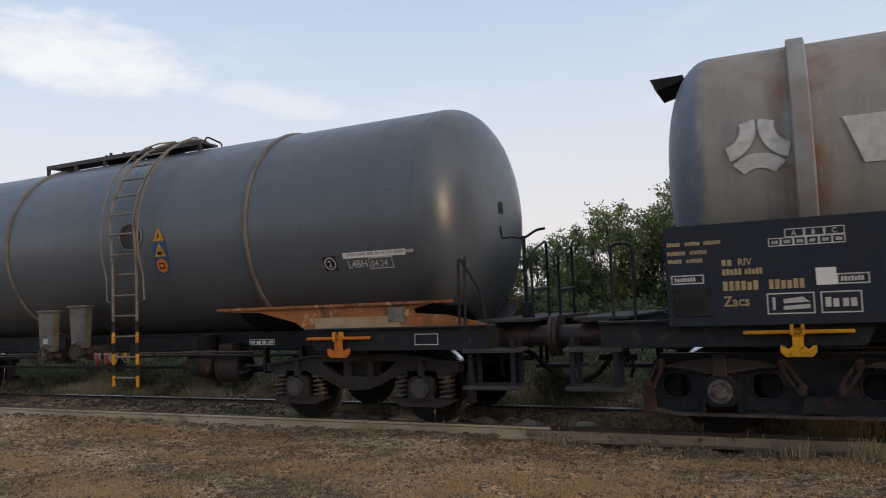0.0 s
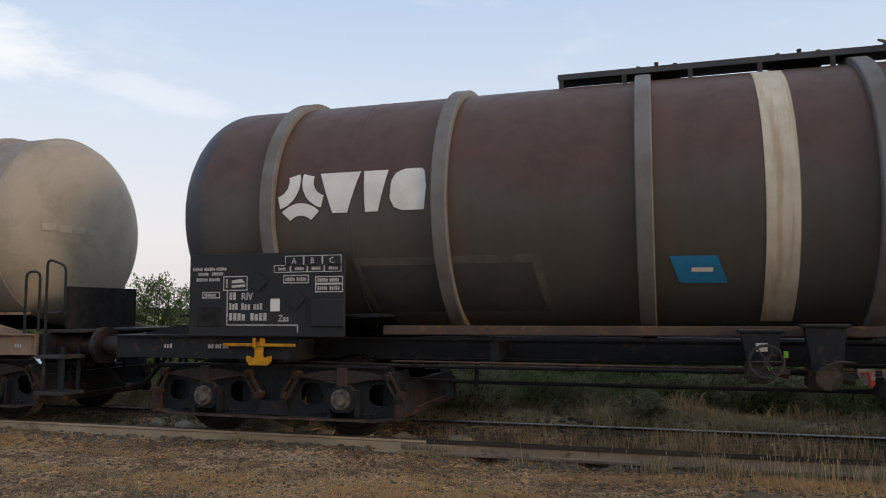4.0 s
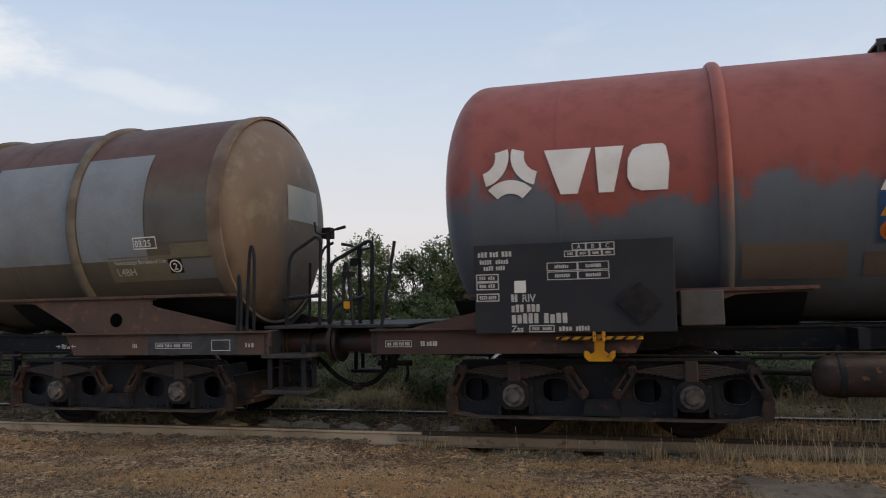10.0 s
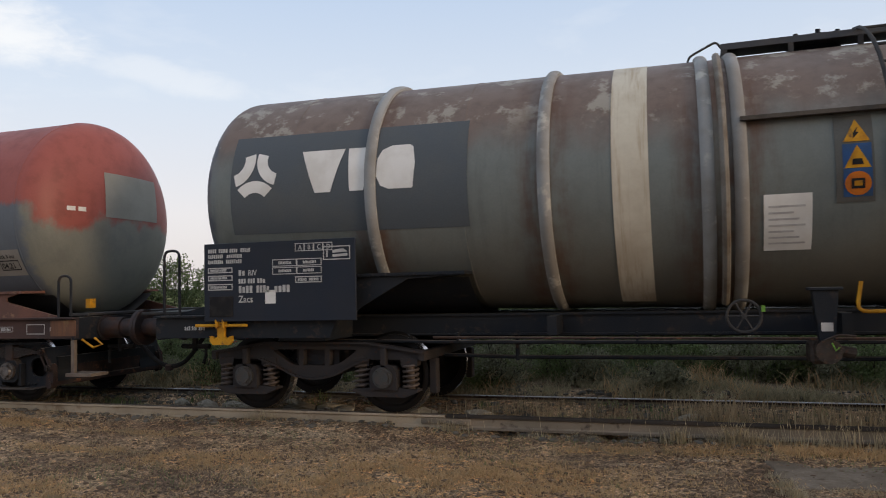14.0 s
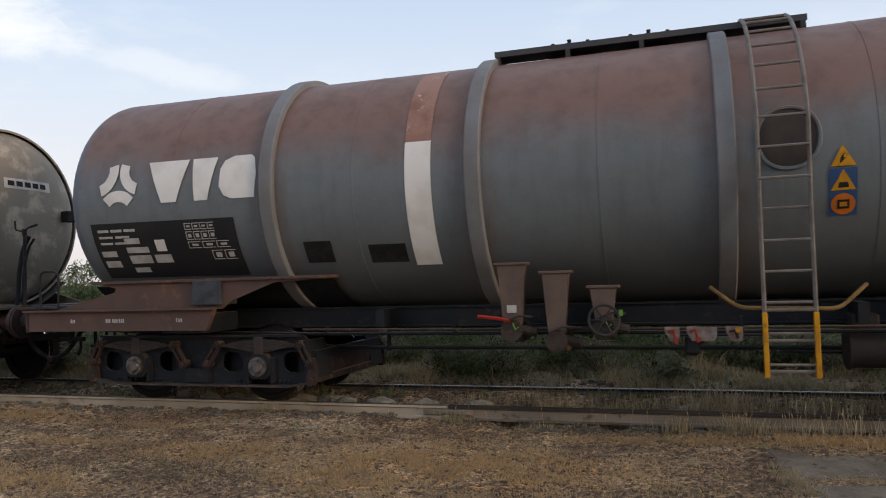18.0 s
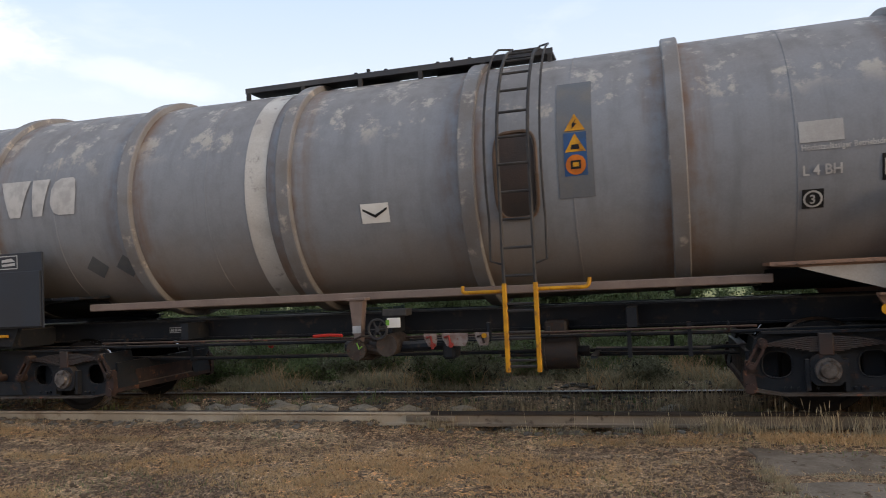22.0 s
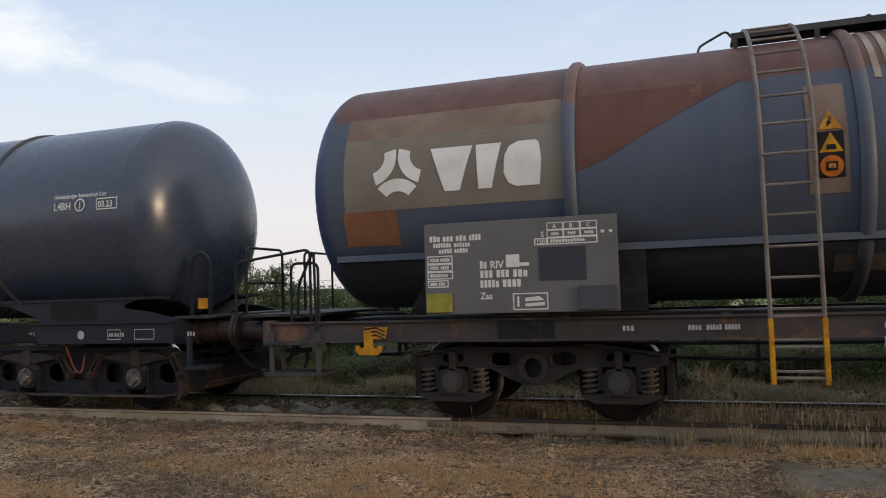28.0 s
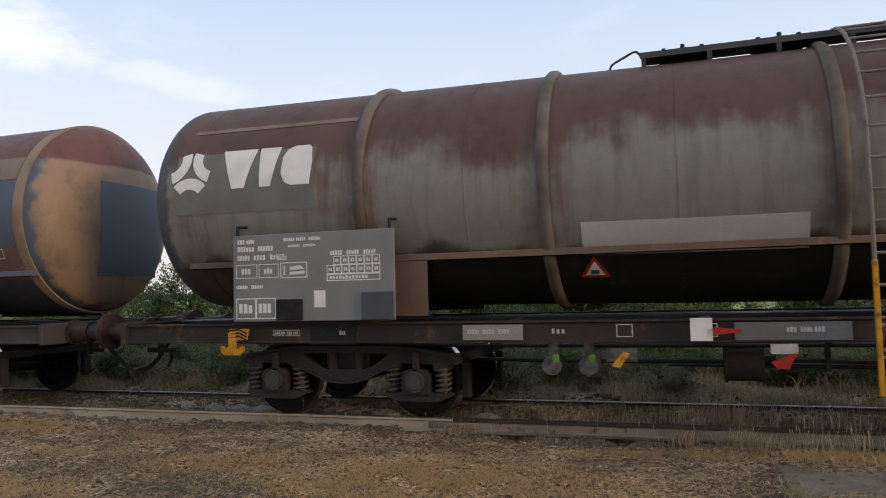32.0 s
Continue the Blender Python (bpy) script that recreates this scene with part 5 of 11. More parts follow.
LAYOUTS = {
    1: [("bars", 0.03, 0.88, 0.30, 0.05, 4), ("bars", 0.03, 0.81, 0.26, 0.05, 2), ("bars", 0.03, 0.74, 0.25, 0.05, 2), ("box", 0.03, 0.62, 0.17, 0.07, 1), ("box", 0.03, 0.52, 0.17, 0.07, 1), ("box", 0.03, 0.40, 0.17, 0.08, 1),
        ("agreement", 0.24, 0.58, 0.15, 0.07, 0), ("bars", 0.24, 0.48, 0.19, 0.06, 3), ("bars", 0.24, 0.36, 0.36, 0.09, 3), ("kind", 0.24, 0.24, 0, 0.09, 0), ("code", 0.42, 0.22, 0.07, 0.17, 0),
        ("heads", 0.62, 0.86, 0.24, 0.10, 4), ("grid", 0.47, 0.68, 0.32, 0.09, 2), ("grid", 0.47, 0.58, 0.32, 0.09, 2), ("box", 0.62, 0.47, 0.17, 0.08, 2), ("sign", 0.80, 0.74, 0.17, 0.17, 0), ("dark", 0.04, 0.06, 0.16, 0.26, 0)],
    2: [("bars", 0.01, 0.80, 0.22, 0.04, 3), ("bars", 0.01, 0.71, 0.18, 0.04, 2), ("bars", 0.01, 0.63, 0.15, 0.04, 2), ("box", 0.02, 0.42, 0.13, 0.09, 1), ("agreement", 0.22, 0.58, 0.14, 0.07, 0), ("bars", 0.22, 0.49, 0.17, 0.06, 2),
        ("bars", 0.22, 0.34, 0.34, 0.09, 2), ("kind", 0.22, 0.19, 0, 0.10, 0), ("code", 0.56, 0.36, 0.07, 0.16, 0), ("heads", 0.46, 0.82, 0.21, 0.08, 3), ("grid", 0.40, 0.74, 0.27, 0.08, 6), ("sign", 0.38, 0.10, 0.17, 0.20, 0),
        ("box", 0.57, 0.10, 0.14, 0.20, 2), ("box", 0.63, 0.36, 0.11, 0.10, 1), ("dark", 0.03, 0.10, 0.15, 0.28, 0)],
    3: [("bars", 0.02, 0.80, 0.24, 0.04, 3), ("bars", 0.06, 0.74, 0.18, 0.04, 2), ("bars", 0.05, 0.67, 0.17, 0.04, 2), ("sign", 0.23, 0.55, 0.16, 0.18, 0), ("box", 0.09, 0.46, 0.12, 0.08, 1), ("agreement", 0.27, 0.44, 0.18, 0.09, 0),
        ("bars", 0.27, 0.32, 0.24, 0.08, 3), ("bars", 0.27, 0.19, 0.28, 0.09, 2), ("kind", 0.59, 0.18, 0, 0.08, 0), ("code", 0.54, 0.30, 0.06, 0.15, 0), ("heads", 0.63, 0.84, 0.35, 0.12, 3), ("grid", 0.56, 0.76, 0.42, 0.09, 4),
        ("box", 0.62, 0.63, 0.16, 0.10, 2), ("box", 0.82, 0.62, 0.17, 0.09, 2), ("box", 0.82, 0.52, 0.17, 0.10, 2), ("door", 0.80, 0.12, 0.20, 0.32, 0), ("dark", 0.06, 0.12, 0.16, 0.24, 0), ("rule", 0.255, 0.13, 0.007, 0.42, 0), ("rule", 0.255, 0.13, 0.46, 0.013, 0), ("rule", 0.71, 0.05, 0.007, 0.08, 0), ("diamond", 0.46, 0.65, 0.06, 0, 0), ("diamond", 0.70, 0.44, 0.06, 0, 0)],
    4: [("bars", 0.03, 0.80, 0.29, 0.065, 4), ("bars", 0.05, 0.735, 0.23, 0.05, 2), ("bars", 0.08, 0.67, 0.17, 0.05, 2), ("box", 0.015, 0.555, 0.14, 0.09, 2), ("box", 0.015, 0.47, 0.14, 0.085, 2), ("box", 0.015, 0.385, 0.14, 0.085, 1), ("box", 0.015, 0.295, 0.115, 0.08, 2),
        ("agreement", 0.30, 0.485, 0.125, 0.085, 0), ("bars", 0.30, 0.385, 0.26, 0.08, 3), ("bars", 0.30, 0.28, 0.235, 0.08, 2), ("kind", 0.30, 0.155, 0, 0.075, 0), ("code", 0.44, 0.49, 0.07, 0.135, 0), ("code", 0.51, 0.50, 0.05, 0.035, 0), ("heads", 0.655, 0.865, 0.25, 0.08, 3),
        ("text", 0.625, 0.795, 0, 0.06, "S"), ("grid", 0.61, 0.785, 0.044, 0.08, 0), ("grid", 0.655, 0.785, 0.25, 0.08, 3), ("text", 0.60, 0.722, 0, 0.05, "120"), ("box", 0.59, 0.71, 0.065, 0.075, 0), ("box", 0.655, 0.71, 0.25, 0.075, 1), ("stars", 0.93, 0.825, 0.04, 0.02, 2), ("slate", 0.61, 0.335, 0.235, 0.35, 0), ("sign", 0.47, 0.03, 0.18, 0.18, 0)],
    5: [("bars", 0.03, 0.90, 0.12, 0.05, 2), ("bars", 0.03, 0.81, 0.27, 0.06, 2), ("bars", 0.03, 0.71, 0.32, 0.06, 3), ("bars", 0.33, 0.91, 0.24, 0.04, 3), ("bars", 0.36, 0.84, 0.19, 0.03, 2), ("grid", 0.02, 0.50, 0.14, 0.16, 1), ("grid", 0.17, 0.50, 0.13, 0.16, 1),
        ("sign", 0.31, 0.49, 0.17, 0.18, 0), ("bars", 0.62, 0.73, 0.30, 0.05, 3), ("grid", 0.64, 0.62, 0.28, 0.10, 6), ("grid", 0.60, 0.52, 0.32, 0.10, 7), ("box", 0.60, 0.44, 0.32, 0.08, 1), ("bars", 0.02, 0.38, 0.20, 0.04, 2), ("box", 0.02, 0.03, 0.13, 0.24, 1), ("box", 0.15, 0.03, 0.13, 0.24, 1), ("code", 0.52, 0.15, 0.07, 0.19, 0), ("dark", 0.28, 0.01, 0.17, 0.24, 0), ("kind", 0.29, 0.70, 0, 0.07, 0)],
    8: [("bars", 0.02, 0.86, 0.19, 0.06, 3), ("bars", 0.03, 0.78, 0.17, 0.05, 2), ("bars", 0.05, 0.71, 0.13, 0.05, 2), ("box", 0.01, 0.58, 0.12, 0.09, 2), ("box", 0.01, 0.49, 0.12, 0.09, 2), ("box", 0.01, 0.36, 0.12, 0.09, 2), ("code", 0.21, 0.45, 0.06, 0.135, 0), ("agreement", 0.19, 0.35, 0.13, 0.085, 0), ("bars", 0.19, 0.235, 0.16, 0.085, 2), ("bars", 0.19, 0.11, 0.33, 0.11, 2),
        ("kind", 0.19, 0.015, 0, 0.075, 0), ("box", 0.28, 0.01, 0.13, 0.08, 2), ("bars", 0.43, 0.02, 0.17, 0.055, 2), ("heads", 0.51, 0.90, 0.21, 0.08, 3), ("grid", 0.47, 0.83, 0.25, 0.07, 4), ("grid", 0.38, 0.68, 0.31, 0.095, 2), ("grid", 0.38, 0.58, 0.31, 0.095, 2), ("diamond", 0.83, 0.20, 0.06, 0, 0)],
    7: [("bars", 0.01, 0.78, 0.235, 0.055, 3), ("bars", 0.01, 0.71, 0.19, 0.05, 2), ("bars", 0.01, 0.64, 0.15, 0.05, 2), ("box", 0.035, 0.52, 0.12, 0.095, 2), ("box", 0.035, 0.42, 0.12, 0.095, 2), ("box", 0.035, 0.325, 0.12, 0.09, 2), ("dark", 0.02, 0.04, 0.135, 0.25, 0),
        ("slate", 0.235, 0.60, 0.20, 0.19, 0), ("box", 0.245, 0.63, 0.125, 0.10, 2), ("code", 0.275, 0.48, 0.06, 0.13, 0), ("agreement", 0.17, 0.44, 0.10, 0.075, 0), ("bars", 0.17, 0.31, 0.13, 0.08, 2), ("bars", 0.17, 0.17, 0.21, 0.10, 2), ("kind", 0.395, 0.04, 0, 0.075, 0), ("heads", 0.415, 0.83, 0.21, 0.085, 3), ("grid", 0.38, 0.745, 0.245, 0.085, 4), ("sign", 0.675, 0.79, 0.165, 0.18, 0), ("door", 0.66, 0.02, 0.335, 0.73, 0)],
    6: [("bars", 0.02, 0.82, 0.38, 0.06, 3), ("bars", 0.08, 0.73, 0.30, 0.06, 2), ("bars", 0.08, 0.64, 0.29, 0.06, 2), ("box", 0.02, 0.42, 0.19, 0.11, 1), ("box", 0.02, 0.31, 0.19, 0.11, 1), ("box", 0.235, 0.43, 0.19, 0.12, 1), ("box", 0.02, 0.09, 0.19, 0.12, 1), ("bars", 0.475, 0.43, 0.16, 0.11, 2),
        ("bars", 0.475, 0.305, 0.235, 0.10, 2), ("bars", 0.475, 0.145, 0.375, 0.13, 2), ("kind", 0.475, 0.02, 0, 0.11, 0), ("grid", 0.75, 0.88, 0.22, 0.09, 6), ("grid", 0.71, 0.78, 0.27, 0.09, 6), ("sign", 0.74, 0.34, 0.245, 0.24, 0), ("code", 0.885, 0.06, 0.09, 0.25, 0), ("dark", 0.235, 0.03, 0.20, 0.31, 0)],
}


def tanks_under(wagon, x0, x1, z, r, mat, y=-0.75):
    bm = bmesh.new()
    revolve(bm, [(x0, 0), (x0 + 0.03, r * 0.6), (x0 + 0.09, r * 0.93), (x0 + 0.14, r), (x1 - 0.14, r), (x1 - 0.09, r * 0.93), (x1 - 0.03, r * 0.6), (x1, 0)], z, 24, y)
    root = part("air_reservoir", bm, mat, wagon)
    for x in (x0 + 0.25, x1 - 0.25):
        bm = bmesh.new()
        revolve(bm, [(x - 0.025, r + 0.001), (x - 0.025, r + 0.012), (x + 0.025, r + 0.012), (x + 0.025, r + 0.001)], z, 24, y)
        box(bm, x - 0.025, x + 0.025, y - 0.03, y + 0.03, z + r, 0.95)
        part("reservoir_strap", bm, frame_black, root)


def brake_gear(wagon, x, d=1):
    """Brake cylinder, levers, rods and change-over handles under the middle."""
    bm = bmesh.new()
    cyl(bm, (x, -0.72, 0.66), (x + d * 0.34, -0.72, 0.66), 0.20, 20)
    cyl(bm, (x - d * 0.03, -0.72, 0.66), (x, -0.72, 0.66), 0.22, 20)
    cyl(bm, (x + d * 0.34, -0.72, 0.66), (x + d * 0.46, -0.72, 0.66), 0.05, 10)
    box(bm, x + d * 0.12 - 0.12, x + d * 0.12 + 0.12, -0.9, -0.5, 0.84, 1.0, 0.02)
    part("brake_cylinder", bm, cast_grime, wagon)
    bm = bmesh.new()
    box(bm, min(x + d * 0.5, x + d * 0.56), max(x + d * 0.5, x + d * 0.56), -1.05, -0.25, 0.60, 0.63)
    for y, z, a, b in ((-0.95, 0.70, 0.55, 1.7), (-0.6, 0.62, 0.55, 1.9), (-0.35, 0.58, -0.6, 2.2)):
        cyl(bm, (x + d * a, y, z), (x + d * b, y, z - 0.02), 0.018, 6)
    for k in (0.9, 1.5):
        box(bm, x + d * k - 0.02, x + d * k + 0.02, -1.0, -0.9, 0.60, 0.95)
    part("brake_rigging", bm, grime, wagon)


def changeover(wagon, x, z=0.86, y=-1.40, plates=3):
    """Small enamel plates with the goods-passenger and on-off handles."""
    dirty = plain("dirty_enamel", (0.30, 0.27, 0.25), (0.20, 0.13, 0.11), 12.0, 0.5, 0.0, 0.1, 60, (0.15, 0.08, 0.05))
    for k, (dx, wide, tip) in enumerate(((0.02, 0.14, dull_red), (0.22, 0.28, dull_red), (0.58, 0.15, yellow))[:plates]):
        xa = x + dx
        root = part("brake_plate", prism(bmesh.new(), [(xa, z + 0.01), (xa + 0.05, z - 0.075), (xa + wide * 0.9, z - 0.075), (xa + wide, z - 0.02), (xa + wide, z + 0.06), (xa, z + 0.065)], y, y + 0.015), dirty, wagon, "dirty white brake plate with a lever")
        lever = bmesh.new()
        tube(lever, [(xa + 0.03, y - 0.012, z + 0.02), (xa + 0.08, y - 0.025, z + 0.035), (xa + 0.10, y - 0.030, z - 0.05 - 0.05 * (k == 0))], 0.014, 6)
        part("brake_handle", lever, rusty_grime if k == 2 else tip, root)
        part("handle_knob", cyl(bmesh.new(), (xa + 0.105, y - 0.045, z + 0.03 if k == 2 else z - 0.06), (xa + 0.105, y - 0.01, z + 0.03 if k == 2 else z - 0.06), 0.026, 10), tip, root)
    part("handle_rod", cyl(bmesh.new(), (x + 0.02, -1.35, z - 0.02), (x + 0.9, -1.35, z - 0.02), 0.014, 6), grime, wagon)
    part("brake_valve", a_box(x + 0.20, x + 0.34, -1.36, -1.08, z - 0.22, z - 0.02, r=0.03), grime, wagon)
    part("rod_bracket", a_box(x + 0.70, x + 0.74, -1.37, -1.30, z - 0.04, z + 0.16, r=0.005), grime, wagon)


def valve_posts(wagon, xs, mat, wheel=None):
    """Brackets that hang from the tank to the outlet valves."""
    for k, (xa, xb, za, zb) in enumerate(xs):
        root = part("valve_bracket", prism(bmesh.new(), [(xa, za), (xb, za), (xb - 0.05, zb), (xa + 0.05, zb)], -1.40, -1.37), mat, wagon)
        for x, d in ((xa, 1), (xb, -1)):
            part("bracket_flange", prism(bmesh.new(), [(x, za), (x + d * 0.02, za), (x + d * 0.07, zb), (x + d * 0.05, zb)], -1.372, -1.28), mat, root)
        part("bracket_cap", a_box(xa - 0.035, xb + 0.035, -1.42, -1.26, za - 0.005, za + 0.025, r=0.006), mat, root)
        xm = (xa + xb) / 2
        bm = bmesh.new()
        cyl(bm, (xm, -1.42, zb - 0.06), (xm, -1.0, zb - 0.06), 0.085, 14)
        cyl(bm, (xm, -1.45, zb - 0.06), (xm, -1.42, zb - 0.06), 0.115, 14)
        for j in range(6):
            q = j * math.pi / 3
            cyl(bm, (xm + 0.095 * math.cos(q), -1.465, zb - 0.06 + 0.095 * math.sin(q)), (xm + 0.095 * math.cos(q), -1.44, zb - 0.06 + 0.095 * math.sin(q)), 0.014, 6)
        cyl(bm, (xm + 0.05, -1.30, zb - 0.05), (xm + 0.24, -1.30, zb - 0.09), 0.05, 10)
        box(bm, xm - 0.12, xm + 0.10, -1.2, -0.9, zb - 0.2, zb + 0.02, 0.03)
        part("outlet_valve", bm, valve_metal, root)
        part("valve_lever", a_tube([(xm - 0.02, -1.46, zb + 0.05), (xm + 0.08, -1.47, zb + 0.09), (xm + 0.22, -1.46, zb + 0.08)], 0.012, 6), valve_metal, root)
        if k != 1:
            part("seal_tag", a_tube([(xm + 0.02, -1.47, zb + 0.02), (xm + 0.05, -1.48, zb - 0.05), (xm + 0.08, -1.47, zb - 0.02)], 0.007, 5), pipe_green, root)
        if k == 0:
            part("tag_plate", a_box(xm - 0.05, xm + 0.05, -1.408, -1.401, zb + 0.12, zb + 0.20), ink_paint, root)
    if wheel:
        x, z, size = (*wheel, 0.15)[:3]
        bm = bmesh.new()
        n = 24
        tube(bm, [(x + size * math.cos(2 * math.pi * k / n), -1.48, z + size * math.sin(2 * math.pi * k / n)) for k in range(n + 1)], 0.014, 6)
        for k in range(3):
            q = k * math.pi / 3
            tube(bm, [(x - size * math.cos(q), -1.48, z - size * math.sin(q)), (x + size * math.cos(q), -1.48, z + size * math.sin(q))], 0.009, 5)
        cyl(bm, (x, -1.49, z), (x, -1.25, z), 0.03, 8)
        part("valve_handwheel", bm, grate_grey, wagon)
        part("seal_tag", a_box(x + size, x + size + 0.035, -1.50, -1.49, z + 0.04, z + 0.10), pipe_green, wagon)


def channel(x0, x1, y, s, z0, z1, flange=0.09, deep=0.035, t=0.022):
    """A channel beam along the wagon, its hollow side outwards."""
    prof = [(0, z1), (flange, z1), (flange, z0), (0, z0), (0, z0 + t), (deep, z0 + t), (deep, z1 - t), (0, z1 - t)]
    bm = bmesh.new()
    add(bm, [(x, y - s * a, z) for x in (x0, x1) for a, z in prof], [tuple(range(8)), tuple(range(15, 7, -1))] + [(i, (i + 1) % 8, (i + 1) % 8 + 8, i + 8) for i in range(8)])
    return bm


def underframe(wagon, xl, xr, bl, br, mat_end, mat_mid, full=False, end_z=(0.92, 1.17), mat_left=None):
    """Centre sill, sole bars and headstocks; the ends are wider than the middle."""
    z0, z1 = end_z
    hl, hr = xl + 0.62, xr - 0.62
    root = part("underframe", a_box(hl, hr, -0.32, 0.32, 0.86, 1.14, r=0.01), frame_black, wagon)
    for s in (-1, 1):
        if full:
            y = s * 1.36
            part("sole_bar", channel(hl, hr, y, s, z0, z1), mat_end, root)
        else:
            for a, b, tip in ((hl, bl + 0.5, 1), (br - 0.5, hr, -1)):
                y0, y1 = sorted((s * 1.40, s * 1.34))
                pts = [(a, z0), (b - 0.12, z0), (b, z1), (a, z1)] if tip == 1 else [(a + 0.12, z0), (b, z0), (b, z1), (a, z1)]
                m_end = (mat_left or mat_end) if tip == 1 else mat_end
                part("end_sole_bar", prism(bmesh.new(), pts, y0, y1), m_end, root)
                part("sole_flange", a_box(a, b, *sorted((s * 1.46, s * 1.34)), z1, z1 + 0.02), m_end, root)
            part("sole_bar", channel(bl + 0.3, br - 0.3, s * 0.64, s, 0.896, 1.141), mat_mid, root)
    for x, d in ((hl, 1), (hr, -1)):
        part("headstock", a_box(min(x, x + d * 0.07), max(x, x + d * 0.07), -1.40, 1.40, z0 - 0.02, z1 + 0.02, r=0.01), mat_end if full else mat_mid, root)
    for x in (bl, br):
        part("bolster", a_box(x - 0.3, x + 0.3, -1.34, 1.34, 0.88, 1.12, r=0.01), frame_black, root)
    part("brake_pipe", a_tube([(hl + 0.1, -0.42, 0.88), (bl - 1.2, -0.50, 0.84), (bl + 1.7, -0.95, 0.84), (br - 1.7, -0.95, 0.84), (br + 1.2, -0.50, 0.84), (hr - 0.1, -0.42, 0.88)], 0.022, 7, 0.2), grime, root)
    part("brake_pipe", a_tube([(bl + 1.5, -1.08, 0.90), (0.5 * (bl + br), -1.08, 0.88), (br - 1.5, -1.08, 0.90)], 0.014, 6), rusty_grime, root)
    part("brake_rod", a_tube([(bl + 0.6, -0.30, 0.66), (bl + 2.2, -0.34, 0.62), (br - 2.2, -0.34, 0.62), (br - 0.6, -0.30, 0.66)], 0.024, 7, 0.2), grime, root)
    for k in range(5):
        x = bl + 1.75 + (br - bl - 3.5) * k / 4
        part("pipe_clip", a_box(x - 0.012, x + 0.012, -0.975, -0.925, 0.835, 0.945), grime, root)
    for x in (bl + 2.3, br - 2.3):
        part("rod_hanger", a_box(x - 0.02, x + 0.02, -0.37, -0.31, 0.58, 0.90, r=0.005), grime, root)
    for k in range(1, 4):
        x = bl + (br - bl) * k / 4
        part("cross_bearer", a_box(x - 0.05, x + 0.05, -1.04, 1.04, 0.92, 1.12), frame_black, root)
    return root


def saddle(wagon, zc, rad, x0, x1, d, mat, hole=False, panels=(), top_z=1.56, foot_z=1.17, notch=None, short=None):
    """The plate that carries the tank over a bogie: a long arm inwards, a notch at the end. d: +1 at the right end."""
    w = x1 - x0
    if d > 0:
        pts = [(x0, top_z), (x0 + 0.02, top_z - 0.03), (x0 + w * 0.20, top_z - 0.06), (x0 + w * 0.36, foot_z + 0.10), (x0 + w * 0.40, foot_z), (x1 + 0.35, foot_z), (x1 + 0.35, foot_z + 0.03), (x1 - w * 0.04, foot_z + 0.14), (x1 - w * 0.155, top_z - 0.13), (x1 - w * 0.16, top_z - 0.08), (x1 - w * 0.06, top_z)]
    else:
        pts = [(x1, top_z), (x1 - 0.02, top_z - 0.03), (x1 - w * 0.20, top_z - 0.06), (x1 - w * 0.36, foot_z + 0.10), (x1 - w * 0.40, foot_z), (x0 - 0.35, foot_z), (x0 - 0.35, foot_z + 0.03), (x0 + w * 0.04, foot_z + 0.14), (x0 + w * 0.155, top_z - 0.13), (x0 + w * 0.16, top_z - 0.08), (x0 + w * 0.06, top_z)]
    short = w * 0.06 if short is None else short
    if notch:
        # a deep notch, its tip that far in from the end
        e, o = (x1, 1) if d > 0 else (x0, -1)
        pts = pts[:7] + [(e + o * 0.02, foot_z + 0.10), (e - o * (notch - 0.10), top_z - 0.14), (e - o * notch, top_z - 0.105), (e - o * notch, top_z - 0.06), (e - o * (notch - 0.10), top_z - 0.03), (e - o * short, top_z)]
    roots = []
    for s in (-1, 1):
        y0, y1 = sorted((s * 1.30, s * 1.27))
        ob = part("tank_saddle", prism(bmesh.new(), pts, y0, y1), mat, wagon)
        roots.append(ob)
        # the seat strip that meets the shell
        xa, xb = (x0, x1 - short) if d > 0 else (x0 + short, x1)
        yt = math.sqrt(max(0.01, rad * rad - (top_z - zc) ** 2))
        bm = bmesh.new()
        ya, yb = sorted((s * (yt - 0.02), s * 1.34))
        box(bm, xa, xb, ya, yb, top_z - 0.022, top_z + 0.012)
        n = int((xb - xa) / 0.16)
        for k in range(n):
            x = xa + (xb - xa) * (k + 0.5) / n
            cyl(bm, (x, s * 1.338, top_z - 0.005), (x, s * 1.352, top_z - 0.005), 0.013, 6)
        part("saddle_strip", bm, mat, ob)
    # an added dark sheet close under the shell, to blacken the belly there
    low = arc_of(zc, rad, top_z - 0.03)
    part("tank_cradle", curved(bmesh.new(), zc, rad, x0 + 0.02, x1 - 0.04, low, -math.pi * rad - low, 0.030), frame_black, wagon)
    if hole:
        # a flat black disc paints the dark inside of a round hole
        xm = x0 + w * 0.56 if d > 0 else x1 - w * 0.56
        bm = bmesh.new()
        revolve_y(bm, xm, 1.34, 0.0, 0.085, -1.308, -1.302, 18)
        part("saddle_hole", bm, plain("hole_shade", (0.004, 0.004, 0.0045), None, 4.0, 0.9, gloss=0.02), roots[0])
    for xa, xb, za, zb, pm in panels:
        part("paint_patch", a_box(xa, xb, -1.306, -1.301, za, zb), pm, roots[0])
    return roots[0]


